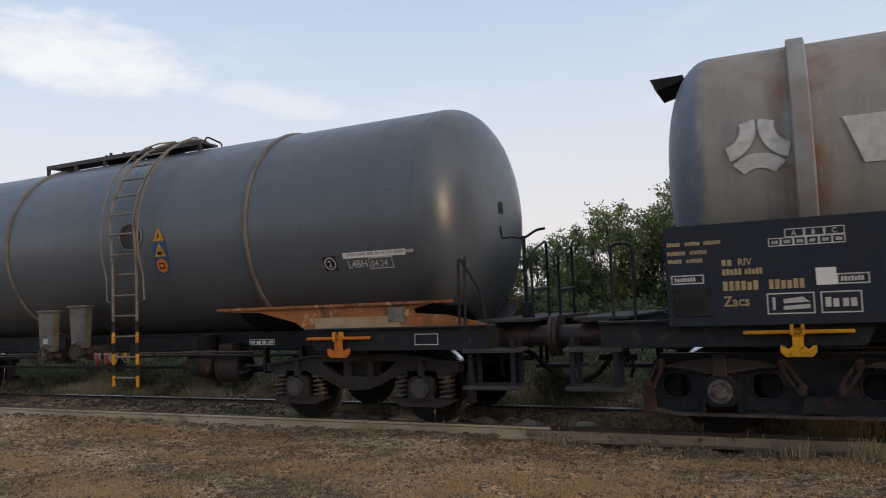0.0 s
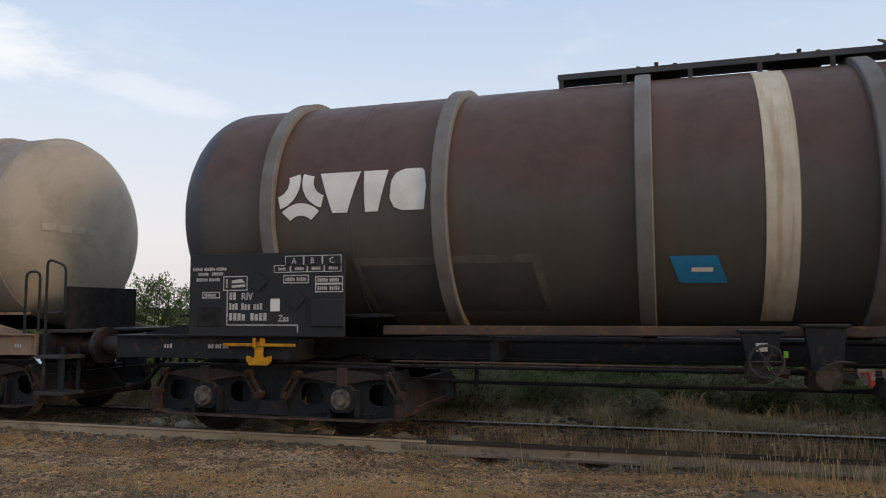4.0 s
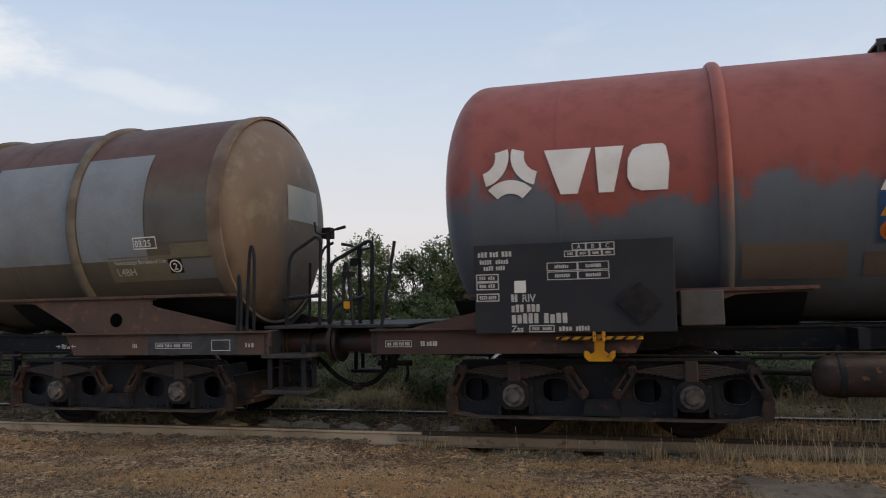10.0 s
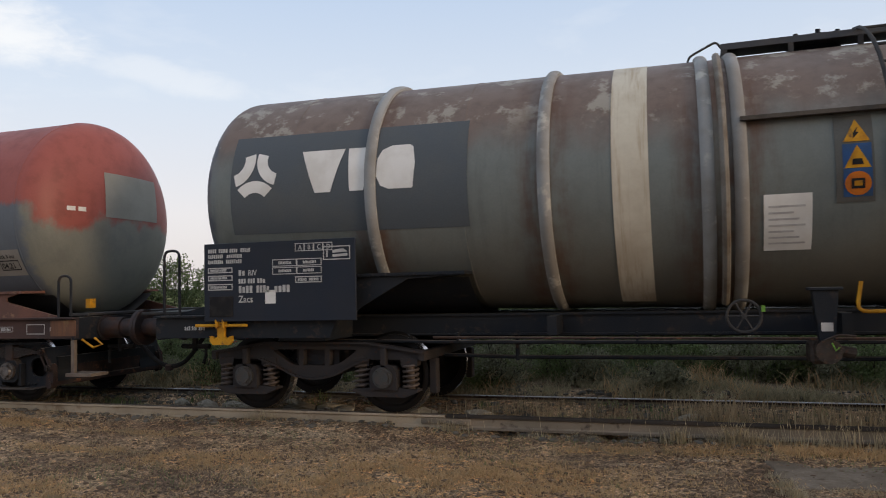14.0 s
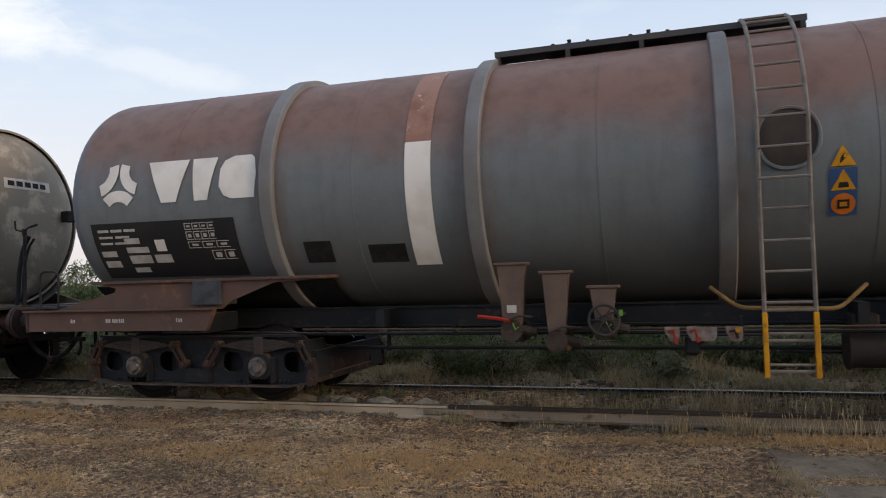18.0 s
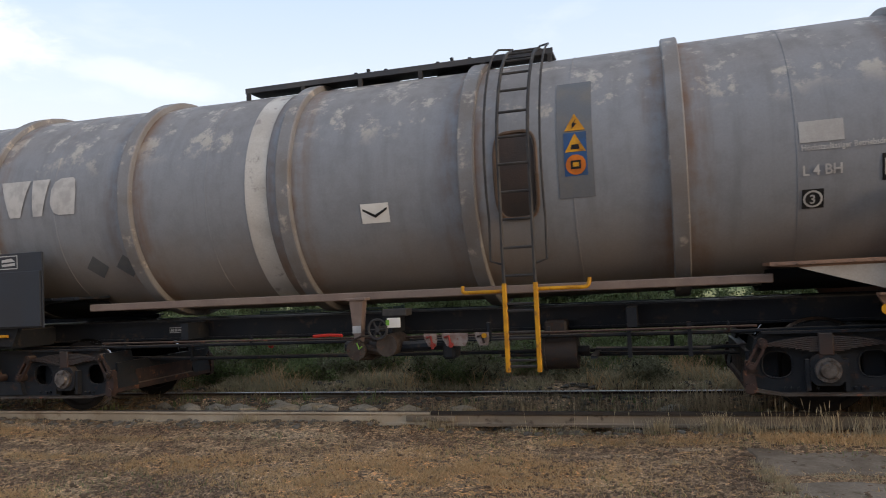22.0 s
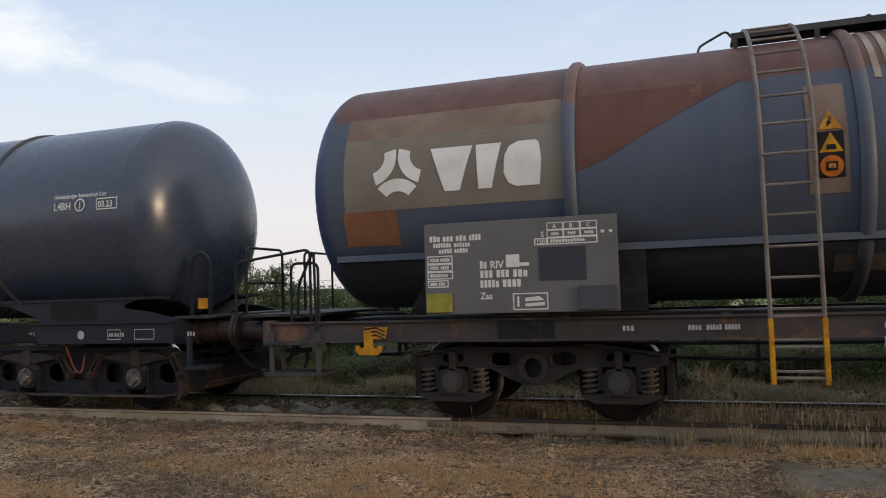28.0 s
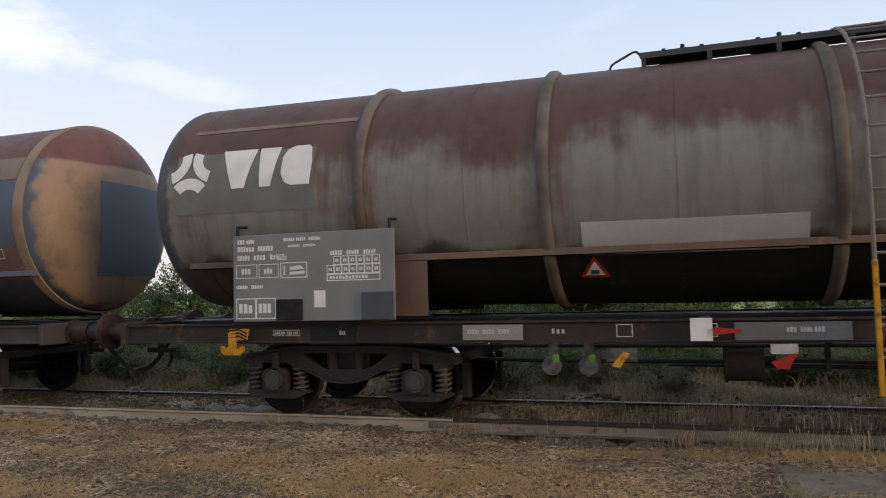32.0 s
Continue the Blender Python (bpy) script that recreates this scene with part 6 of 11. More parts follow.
def stencils(wagon, x, z, y, kinds, mat=None):
    """Small stencilled marks along the sole bar."""
    for dx, what, length in kinds:
        bm = bmesh.new()
        if what == "box":
            outline(bm, x + dx, x + dx + length, z - 0.065, z + 0.065, y, 0.01)
        elif what == "bar":
            outline(bm, x + dx, x + dx + length, z - 0.035, z + 0.035, y, 0.007)
            bars(bm, x + dx + 0.02, z - 0.018, y, length - 0.03, 0.036, 4)
        elif what == "word":
            bars(bm, x + dx, z - 0.025, y, length, 0.05, 3)
        elif what == "arrow":
            for e, o in ((x + dx + 0.07, -1), (x + dx + length - 0.07, 1)):
                # each arrow points at the figures between them
                add(bm, [(e, y, z), (e + o * 0.035, y, z + 0.028), (e + o * 0.025, y, z + 0.006), (e + o * 0.07, y, z + 0.006), (e + o * 0.07, y, z - 0.006), (e + o * 0.025, y, z - 0.006), (e + o * 0.035, y, z - 0.028)], [(0, 1, 2), (2, 3, 4, 5), (0, 2, 5), (0, 5, 6)])
            bars(bm, x + dx + 0.085, z - 0.028, y, (length - 0.17) * 0.6, 0.056, 4)
            bars(bm, x + dx + 0.085 + (length - 0.17) * 0.66, z - 0.028, y, (length - 0.17) * 0.34, 0.030, 1)
        elif what == "dot":
            n = 14
            add(bm, [(x + dx + 0.055 * math.cos(2 * math.pi * k / n), y, z + 0.055 * math.sin(2 * math.pi * k / n)) for k in range(n)], [tuple(range(n))])
        part("stencil", bm, yellow if what == "dot" and length < 0 else (mat or ink_paint), wagon)


def tank_body(wagon, zc, rad, x0, x1, mat, rings, ring_kind, ring_mat, seams=(), head=0.50, left=None):
    t = part("tank", revolve(bmesh.new(), tank_profile(x0, x1, rad, head, left), zc), mat, wagon, "", None, 50)
    width, high, rnd = {"wide": (0.17, 0.075, False), "round": (0.13, 0.06, True), "thin": (0.07, 0.03, True)}[ring_kind]
    for x in rings:
        part("tank_ring", ring_mesh(zc, rad, x, width, high, rnd), ring_mat, t)
    for x in seams:
        part("weld_seam", revolve(bmesh.new(), [(x - 0.012, rad - 0.01), (x - 0.008, rad + 0.004), (x + 0.008, rad + 0.004), (x + 0.012, rad - 0.01)], zc), mat, t)
    return t


def manhole(tank, zc, rad, x, v, rx, rv, mat):
    """A recessed-looking oval hatch: dark plate in a raised rim."""
    k = 2 / (4.5 if rv > 0.4 else 2.2)
    n = 32
    ring = [(math.copysign(abs(math.cos(q)) ** k, math.cos(q)), math.copysign(abs(math.sin(q)) ** k, math.sin(q))) for q in (2 * math.pi * i / n for i in range(n))]
    cover = plain("hatch_cover_dark", (0.040, 0.036, 0.035), (0.062, 0.046, 0.040), 3.0, 0.55, 0.1, 0.2, 50)
    part("hatch_cover", curved_shape(bmesh.new(), zc, rad, [(x + rx * c, v + rv * s) for c, s in ring], 0.004), cover, tank)
    part("hatch_rim", a_tube([on_tank(zc, rad, x + (rx + 0.02) * c, v + (rv + 0.02) * s, 0.006) for c, s in ring + ring[:1]], 0.02, 6), mat, tank)


def vent_sign(tank, zc, rad, x, v, w=0.32, dark=None):
    if dark:
        band(tank, zc, rad, x - w * 0.65, x, v - 0.12, v + 0.12, dark, "paint_patch")
    band(tank, zc, rad, x, x + w, v - 0.11, v + 0.11, white_paint, "vent_sign", 0.007)
    part("sign_symbol", curved_shape(bmesh.new(), zc, rad, [(x + 0.02, v + 0.035), (x + w / 2, v - 0.05), (x + w - 0.02, v + 0.035), (x + w - 0.02, v + 0.06), (x + w / 2, v - 0.015), (x + 0.02, v + 0.06)], 0.012), black_paint, tank)


def on_dome(zc, rad, x1, head, y, z, lift):
    """The point of the right-hand domed end over y, z."""
    k = min(0.999, math.hypot(y, z - zc) / rad) ** (1 / 0.72)
    return (x1 - head + head * math.sqrt(1 - k * k) + lift, y, z)


def dome_sheet(bm, zc, rad, x1, head, y0, y1, z0, z1, lift):
    ny, nz = max(2, int((y1 - y0) / 0.08)), max(2, int((z1 - z0) / 0.08))
    vs = [[bm.verts.new(on_dome(zc, rad, x1, head, y0 + (y1 - y0) * i / ny, z0 + (z1 - z0) * j / nz, lift)) for i in range(ny + 1)] for j in range(nz + 1)]
    for j in range(nz):
        for i in range(ny):
            bm.faces.new((vs[j][i], vs[j][i + 1], vs[j + 1][i + 1], vs[j + 1][i]))
    return bm


def dome_patch(tank, zc, rad, x1, head, y0, y1, z0, z1, mat, name="paint_patch", lift=0.006):
    return part(name, dome_sheet(bmesh.new(), zc, rad, x1, head, y0, y1, z0, z1, lift), mat, tank)


def dome_bars(tank, zc, rad, x1, head, y0, y1, z0, z1, words, mat):
    """Writing on the domed end, as bars."""
    bm = bmesh.new()
    w = (y1 - y0) / words
    for k in range(words):
        dome_sheet(bm, zc, rad, x1, head, y0 + k * w, y0 + k * w + w * 0.75, z0, z1, 0.011)
    return part("lettering", bm, mat, tank)


def bend_tank(tank, lift=0.0, left=0.0, right=0.0):
    """Tanks that drain towards their middle: the ends stand a little higher; left and right: how far each end is off."""
    for ob in [tank] + list(tank.children_recursive):
        for v in ob.data.vertices:
            x = v.co.x
            v.co.z += lift * max(0.0, abs(x) - 1.5) / 5.0 + left * max(0.0, -x) / 6.5 + right * max(0.0, x + 1.0) / 7.5

# ---- the train ----
TRAIN = []


def wagon_at(x, label):
    w = new("tank_wagon")
    w.location = (x, YC, 0)
    TRAIN.append((w, x))
    return tagged(w, label, "tank wagon", "train of tank wagons")


def chassis(w, xl, xr, bl, br, kind, mat_end, mat_mid=None, full=False, hoses=(None, None), end_z=(0.92, 1.17), left=None):
    underframe(w, xl, xr, bl, br, mat_end, mat_mid or frame_black, full, end_z, left)
    bogie(w, bl, kind, hoses[0])
    bogie(w, br, kind, hoses[1])
    for x, d in ((xl, -1), (xr, 1)):
        buffers(w, x, d)
    coupling(w, xr, 1)


def wagon_1():
    w = wagon_at(-10.397, "slate-grey tank wagon with thin rings and a rust-streaked saddle")
    zc, r = 2.55, 1.44
    V = lambda z: arc_of(zc, r, z)
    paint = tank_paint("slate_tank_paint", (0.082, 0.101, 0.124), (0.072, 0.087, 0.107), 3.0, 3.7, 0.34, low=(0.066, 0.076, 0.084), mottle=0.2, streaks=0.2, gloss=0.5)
    rust = plain("rust_streaked_saddle", (0.34, 0.13, 0.045), (0.16, 0.07, 0.035), 2.5, 0.75, 0.0, 0.2, 40, (0.40, 0.28, 0.15))
    chassis(w, -7.93, 7.93, -5.4, 5.4, "coil", frame_black)
    t = tank_body(w, zc, r, -7.25, 7.05, paint, (-4.0, -0.78, 3.99), "thin", plain("dull_ring", (0.17, 0.155, 0.13), (0.11, 0.10, 0.09), 4.0), (1.6, 6.42), 0.60)
    saddle(w, zc, r, 3.4, 6.9, 1, rust, panels=((4.95, 6.15, 1.19, 1.32, plain("pale_patch", (0.38, 0.30, 0.18), (0.30, 0.20, 0.10), 3.0)),), top_z=1.47)
    saddle(w, zc, r, -6.9, -3.4, -1, rust, top_z=1.47)
    ladder(w, zc, r, 1.70, 2.16, 0.47, "striped", True, plain("dull_ladder", (0.22, 0.20, 0.17), (0.14, 0.12, 0.10), 6.0))
    walkway(w, zc, r, -1.15, 2.35, 1, (0.2, 1.1))
    decals(t, zc, r, 2.36, 2.60, V(2.02), V(2.66))
    tank_marks(t, zc, r, 5.15, V(1.94), "L4BH", "04.24", "2", 0, "o")
    tank_marks(t, zc, r, 5.48, V(1.92), "L4BH", "04.24", "2", 0.85, "cd", gap=0.30)
    band(t, zc, r, 5.43, 6.30, V(2.03), V(2.10), white_paint, "pressure_label", 0.006)
    manhole(t, zc, r, 1.93, V(2.55), 0.20, 0.17, paint)
    dome_patch(t, zc, r, 7.05, 0.60, -0.22, -0.08, 2.55, 2.70, grate_grey, "tag_plate")
    hook(w, 5.39, 1.02, orange_paint, 0.45)
    steps(w, 7.0, 7.65)
    handrail(w, [(7.02, -1.36, 1.0), (7.05, -1.36, 1.95)], name="grab_post")
    end_platform(w, 7.05, 7.75, "crank", 1)
    tanks_under(w, 2.35, 2.9, 0.72, 0.2, rusty_grime)
    brake_gear(w, 3.0)
    changeover(w, 1.1)
    valve_posts(w, ((-0.1, 0.25, 1.55, 0.95), (0.6, 0.95, 1.6, 1.0)), plain("grey_bracket", (0.15, 0.145, 0.135), (0.10, 0.085, 0.07), 4.0))
    stencils(w, 4.0, 1.04, -1.405, ((0.0, "bar", 0.4), (2.4, "box", 0.3)))
    part("data_plate", a_box(6.0, 6.22, -1.312, -1.302, 1.24, 1.42), plain("grey_plate", (0.2, 0.19, 0.17), (0.12, 0.1, 0.08), 6.0), w)


def wagon_2():
    w = wagon_at(5.511, "beige-grey tank wagon with rust by its wide rings")
    zc, r = 2.62, 1.38
    V = lambda z: arc_of(zc, r, z)
    rings = (-5.37, -3.18, -1.03, 1.12, 3.30, 5.40)
    paint = tank_paint("beige_tank_paint", (0.262, 0.252, 0.226), (0.252, 0.205, 0.170), 2.9, 3.9, 0.55, rings, (0.20, 0.095, 0.045), 0.95, streaks=0.45, low=(0.235, 0.212, 0.172), ends=((-6.25, (0.13, 0.155, 0.20), (0.20, 0.20, 0.20)), (6.3, (0.34, 0.30, 0.245), (0.27, 0.25, 0.19))))
    endp = plain("rusty_beige_frame", (0.22, 0.15, 0.105), (0.30, 0.24, 0.19), 2.5, 0.75, 0.0, 0.2, 40, (0.24, 0.10, 0.045))
    chassis(w, -7.98, 7.84, -5.368, 5.368, "leaf", endp, None, False, (None, hose_red), left=frame_black)
    t = tank_body(w, zc, r, -6.72, 6.82, paint, rings, "wide", plain("beige_ring", (0.27, 0.27, 0.27), (0.21, 0.185, 0.16), 2.0, grit=0.3), (-4.3, 0.1, 2.2, 4.3, 6.38))
    saddle(w, zc, r, 3.75, 6.6, 1, endp, top_z=1.45)
    saddle(w, zc, r, -6.6, -3.75, -1, frame_black, top_z=1.45)
    part("tank_strap", prism(bmesh.new(), [(5.32, 2.2), (5.50, 2.2), (5.62, 1.17), (5.30, 1.17)], -1.46, -1.40), endp, w)
    for s in (-1, 1):
        part("side_beam", a_box(-3.7, 3.75, *sorted((s * 1.0, s * 1.2)), 1.26, 1.36, r=0.01), plain("dark_brown_beam", (0.075, 0.05, 0.04), (0.11, 0.075, 0.055), 3.0, spot=(0.15, 0.08, 0.05)), w)
    board(w, -6.66, -4.33, 1.12, 2.09, plain("navy_slate_board", (0.017, 0.024, 0.042), (0.021, 0.025, 0.034), 1.5), ink_paint, 2, words=gold_ink)
    logo(t, zc, r, -5.76, V(2.73), 0.56, (-5.04, -3.9, V(2.71), 0.44), ink_paint)
    panel = plain("slate_patch", (0.13, 0.145, 0.165), (0.17, 0.165, 0.16), 3.0)
    decals(t, zc, r, -2.31, -2.06, V(2.85), V(3.35) + 0.06, (-2.40, -1.92, V(2.72), V(3.5), panel))
    ladder(w, zc, r, -1.74, -1.39, 0.52, "striped", True)
    manhole(t, zc, r, -1.56, V(2.55), 0.21, 0.46, plain("rust_rim", (0.16, 0.10, 0.07), (0.10, 0.07, 0.05), 4.0))
    walkway(w, zc, r, -1.80, 2.25, 2, (0.2, 1.2))
    vent_sign(t, zc, r, 0.0, V(2.22), 0.33, plain("dark_patch", (0.10, 0.10, 0.10), (0.15, 0.14, 0.13), 4.0))
    band(t, zc, r, 1.46, 1.76, V(1.42), V(3.95), plain("worn_white_band", (0.62, 0.58, 0.52), (0.46, 0.40, 0.34), 2.2, 0.6, 0.0, 0.1, 50, (0.26, 0.22, 0.20), runs=(0.40, 0.27, 0.17)), "white_band")
    band(t, zc, r, -3.83, -2.45, V(1.52), V(1.80), plain("dark_patch", (0.10, 0.10, 0.10)), "paint_patch", slant=-0.1)
    band(t, zc, r, 4.35, 5.28, V(2.42), V(2.46), ink_paint, "pressure_label")
    tank_marks(t, zc, r, 4.34, V(2.02), "", "11.23", "2", 0, "o")
    band(t, zc, r, 4.82, 5.34, V(2.14), V(2.28), panel, "paint_patch")
    tank_marks(t, zc, r, 4.96, V(2.17), "", "11.23", "2", 0, "d", white_paint)
    dome_bars(t, zc, r, 6.82, 0.5, -0.9, 0.15, 2.54, 2.64, 4, plain("worn_mark", (0.40, 0.37, 0.32), (0.33, 0.30, 0.26), 5.0))
    hook(w, -5.54, 1.00)
    tanks_under(w, -3.39, -2.17, 0.68, 0.20, rusty_grime, -0.9)
    handrail(w, [(-2.27, -1.42, 1.335), (-1.78, -1.42, 1.33)], yellow, 0.02, "step_rail")
    handrail(w, [(-1.38, -1.42, 1.325), (-0.88, -1.42, 1.315)], yellow, 0.02, "step_rail")
    for x in (-2.26, -0.88):
        handrail(w, [(x, -1.42, 1.32), (x, -1.42, 1.54), (x + 0.05, -1.30, 1.55)], r=0.014, name="rail_post")
    changeover(w, -1.25)
    valve_posts(w, ((0.25, 0.6, 1.30, 1.0), (0.95, 1.15, 1.36, 0.95)), plain("grey_bracket", (0.15, 0.145, 0.135)), (0.47, 0.95, 0.10))
    brake_gear(w, 1.7)
    end_platform(w, 7.1, 7.75, "hoop", 1)
    handrail(w, [(7.33, -1.36, 1.0), (7.33, -1.36, 2.14), (7.62, -1.36, 2.05), (7.62, -1.36, 1.45), (7.36, -1.36, 1.45)])
    part("end_screen", a_box(7.30, 7.34, -1.0, 0.3, 1.25, 1.80), black_paint, w)
    steps(w, 7.28, 7.72, low=0.45)
    steps(w, -7.75, -7.15)
    end_platform(w, -7.7, -7.1, "hoop", -1)
    part("lamp_bracket", prism(bmesh.new(), [(-6.80, 3.72), (-6.50, 3.80), (-6.50, 3.86), (-6.86, 3.86)], -0.5, 0.1), black_paint, w)
    stencils(w, 5.0, 1.04, -1.405, ((0.0, "word", 0.12), (0.32, "dot", 1), (1.1, "bar", 0.55), (1.9, "word", 0.12)))
    part("placard_holder", prism(bmesh.new(), [(-4.25, 1.55), (-4.05, 1.75), (-3.85, 1.55), (-4.05, 1.35)], -1.30, -1.28), black_paint, w)
    part("placard_holder", prism(bmesh.new(), [(-3.75, 1.55), (-3.55, 1.75), (-3.35, 1.55), (-3.55, 1.35)], -1.30, -1.28), black_paint, w)
    part("tool_box", a_box(-4.30, -3.95, -1.45, -1.1, 1.02, 1.35, r=0.01), frame_black, w)
    bend_tank(t, left=0.08, right=0.04)


def wagon_3():
    w = wagon_at(21.248, "dark brown tank wagon with grey wide rings and a cream band")
    zc, r = 2.67, 1.45
    V = lambda z: arc_of(zc, r, z)
    rings = (-5.21, -3.16, -1.05, 1.11, 3.24)
    paint = tank_paint("dark_brown_tank_paint", (0.088, 0.080, 0.068), (0.090, 0.050, 0.040), 2.5, 3.1, 0.5, rings + (5.36,), (0.15, 0.075, 0.04), 0.5, low=(0.085, 0.085, 0.08), ragged=0.7, ends=((-6.05, (0.045, 0.050, 0.070), (0.06, 0.058, 0.064)), (6.3, (0.20, 0.105, 0.066), (0.25, 0.155, 0.085))))
    endp = plain("brown_black_frame", (0.065, 0.05, 0.045), (0.11, 0.075, 0.055), 2.5, 0.7, 0.0, 0.2, 40, (0.17, 0.09, 0.045))
    chassis(w, -7.9, 7.82, -5.338, 5.339, "leaf", endp, left=frame_black)
    t = tank_body(w, zc, r, -6.77, 6.78, paint, rings + (5.36,), "wide", plain("dull_grey_ring", (0.185, 0.183, 0.182), (0.145, 0.130, 0.120), 2.0, grit=0.35), (-4.2, 2.2, 4.3, 6.25), 0.50, 0.74)
    part("tank_shoulder", ring_mesh(zc, r, 6.30, 0.16, 0.02, True), plain("buff_shoulder", (0.22, 0.17, 0.125), (0.13, 0.09, 0.07), 2.0), t)
    saddle(w, zc, r, 3.9, 6.6, 1, endp, panels=((5.85, 6.25, 1.22, 1.36, plain("buff_patch", (0.34, 0.25, 0.16), (0.28, 0.16, 0.08), 3.0)),), top_z=1.42)
    saddle(w, zc, r, -6.6, -3.9, -1, frame_black, top_z=1.42)
    part("tank_strap", prism(bmesh.new(), [(5.29, 2.25), (5.45, 2.25), (5.56, 1.17), (5.24, 1.17)], -1.50, -1.44), endp, w)
    for s in (-1, 1):
        part("side_beam", a_box(-3.9, 3.95, *sorted((s * 1.0, s * 1.2)), 1.20, 1.30, r=0.01), endp, w)
    board(w, -6.20, -4.23, 1.18, 2.12, plain("black_board", (0.021, 0.024, 0.028), (0.028, 0.029, 0.031), 2.0), ink_paint, 3, kind="Zas")
    logo(t, zc, r, -4.8, V(2.74), 0.56, (-4.57, -3.31, V(2.78), 0.46), white_paint)
    slate = plain("dark_slate_panel", (0.055, 0.06, 0.062), (0.08, 0.075, 0.07), 3.0)
    band(t, zc, r, -4.12, -2.02, V(1.43), V(2.05), plain("faded_edge", (0.15, 0.14, 0.125), (0.10, 0.09, 0.08), 3.0), "paint_patch", 0.005, -0.1)
    band(t, zc, r, -4.05, -2.10, V(1.46), V(1.97), slate, "paint_patch", 0.009, -0.1)
    band(t, zc, r, 0.06, 0.36, V(1.36), V(4.0), cream_paint, "white_band")
    band(t, zc, r, -0.73, -0.28, V(1.74), V(2.0), sticker_blue, "blue_sticker", 0.008, -0.1)
    part("lettering", curved(bmesh.new(), zc, r, -0.62, -0.42, V(1.85), V(1.89), 0.014), white_paint, t)
    panel = plain("grey_patch", (0.20, 0.20, 0.195), (0.16, 0.145, 0.13), 3.0)
    ladder(w, zc, r, 1.43, 1.78, 0.66, "plain", True)
    part("ladder_post", a_tube([(1.80, -1.56, 0.6), (1.80, -1.56, 1.5)], 0.022, 6), yellow, w)
    handrail(w, [(1.2, -1.42, 1.42), (1.25, -1.42, 1.26), (1.9, -1.42, 1.24), (2.75, -1.35, 1.42)], yellow, 0.016, "step_rail")
    manhole(t, zc, r, 1.60, V(2.50), 0.19, 0.42, plain("rust_rim", (0.16, 0.10, 0.07)))
    decals(t, zc, r, 1.85, 2.09, V(2.20), V(2.85), (1.84, 2.12, V(2.12), V(2.95), panel))
    walkway(w, zc, r, -2.0, 2.35, 1, (-0.9, 0.6))
    band(t, zc, r, 3.58, 4.85, V(2.50), V(2.68), panel, "paint_patch")
    band(t, zc, r, 3.93, 4.80, V(2.63), V(2.70), white_paint, "pressure_label", 0.009)
    tank_marks(t, zc, r, 4.55, V(2.49), "", "", "2", 0, "o", white_paint)
    band(t, zc, r, 4.56, 4.82, V(2.74), V(2.90), panel, "paint_patch")
    band(t, zc, r, 4.15, 5.22, V(1.56), V(1.86), plain("olive_patch", (0.16, 0.155, 0.14), (0.12, 0.11, 0.10), 3.0), "paint_patch", slant=-0.08)
    band(t, zc, r, 5.58, 6.24, V(1.92), V(2.20), plain("slate_mark", (0.10, 0.105, 0.105), (0.13, 0.12, 0.11), 3.0), "paint_patch")
    tank_marks(t, zc, r, 5.72, V(2.04), "", "07.21", "", 0, "d")
    tank_marks(t, zc, r, 5.75, V(1.93), "L4BH", "", "", 0, "c")
    dome_patch(t, zc, r, 6.78, 0.5, -0.80, 0.85, 2.05, 2.66, plain("dome_grey", (0.185, 0.165, 0.145), (0.165, 0.125, 0.10), 1.6))
    dome_patch(t, zc, r, 6.78, 0.5, -1.14, -0.70, 2.36, 2.60, plain("dome_pale", (0.27, 0.25, 0.22), (0.23, 0.19, 0.155), 2.0), lift=0.010)
    part("lamp_holder", a_box(6.76, 6.88, -0.05, 0.10, 2.68, 2.86, r=0.01), black_paint, t)
    hook(w, 5.33, 1.03, yellow, 0.46)
    hook(w, -5.3, 1.03, yellow, 0.46)
    steps(w, 6.92, 7.50, edge=plain("ochre_edge", (0.30, 0.19, 0.08), (0.18, 0.13, 0.08), 6.0))
    end_platform(w, 6.95, 7.65, "crank", 1, red_paint)
    changeover(w, 0.75)
    valve_posts(w, ((-0.2, 0.15, 1.25, 0.95), (0.35, 0.7, 1.30, 0.9)), frame_black, (0.0, 0.98))
    brake_gear(w, 2.1)
    stencils(w, 4.9, 1.04, -1.405, ((0.0, "word", 0.16), (0.3, "word", 0.2), (1.2, "box", 0.24), (1.7, "word", 0.12)))
    stencils(w, -6.6, 1.06, -1.405, ((0.0, "word", 0.12), (0.6, "word", 0.3)))
    bend_tank(t, right=-0.05)


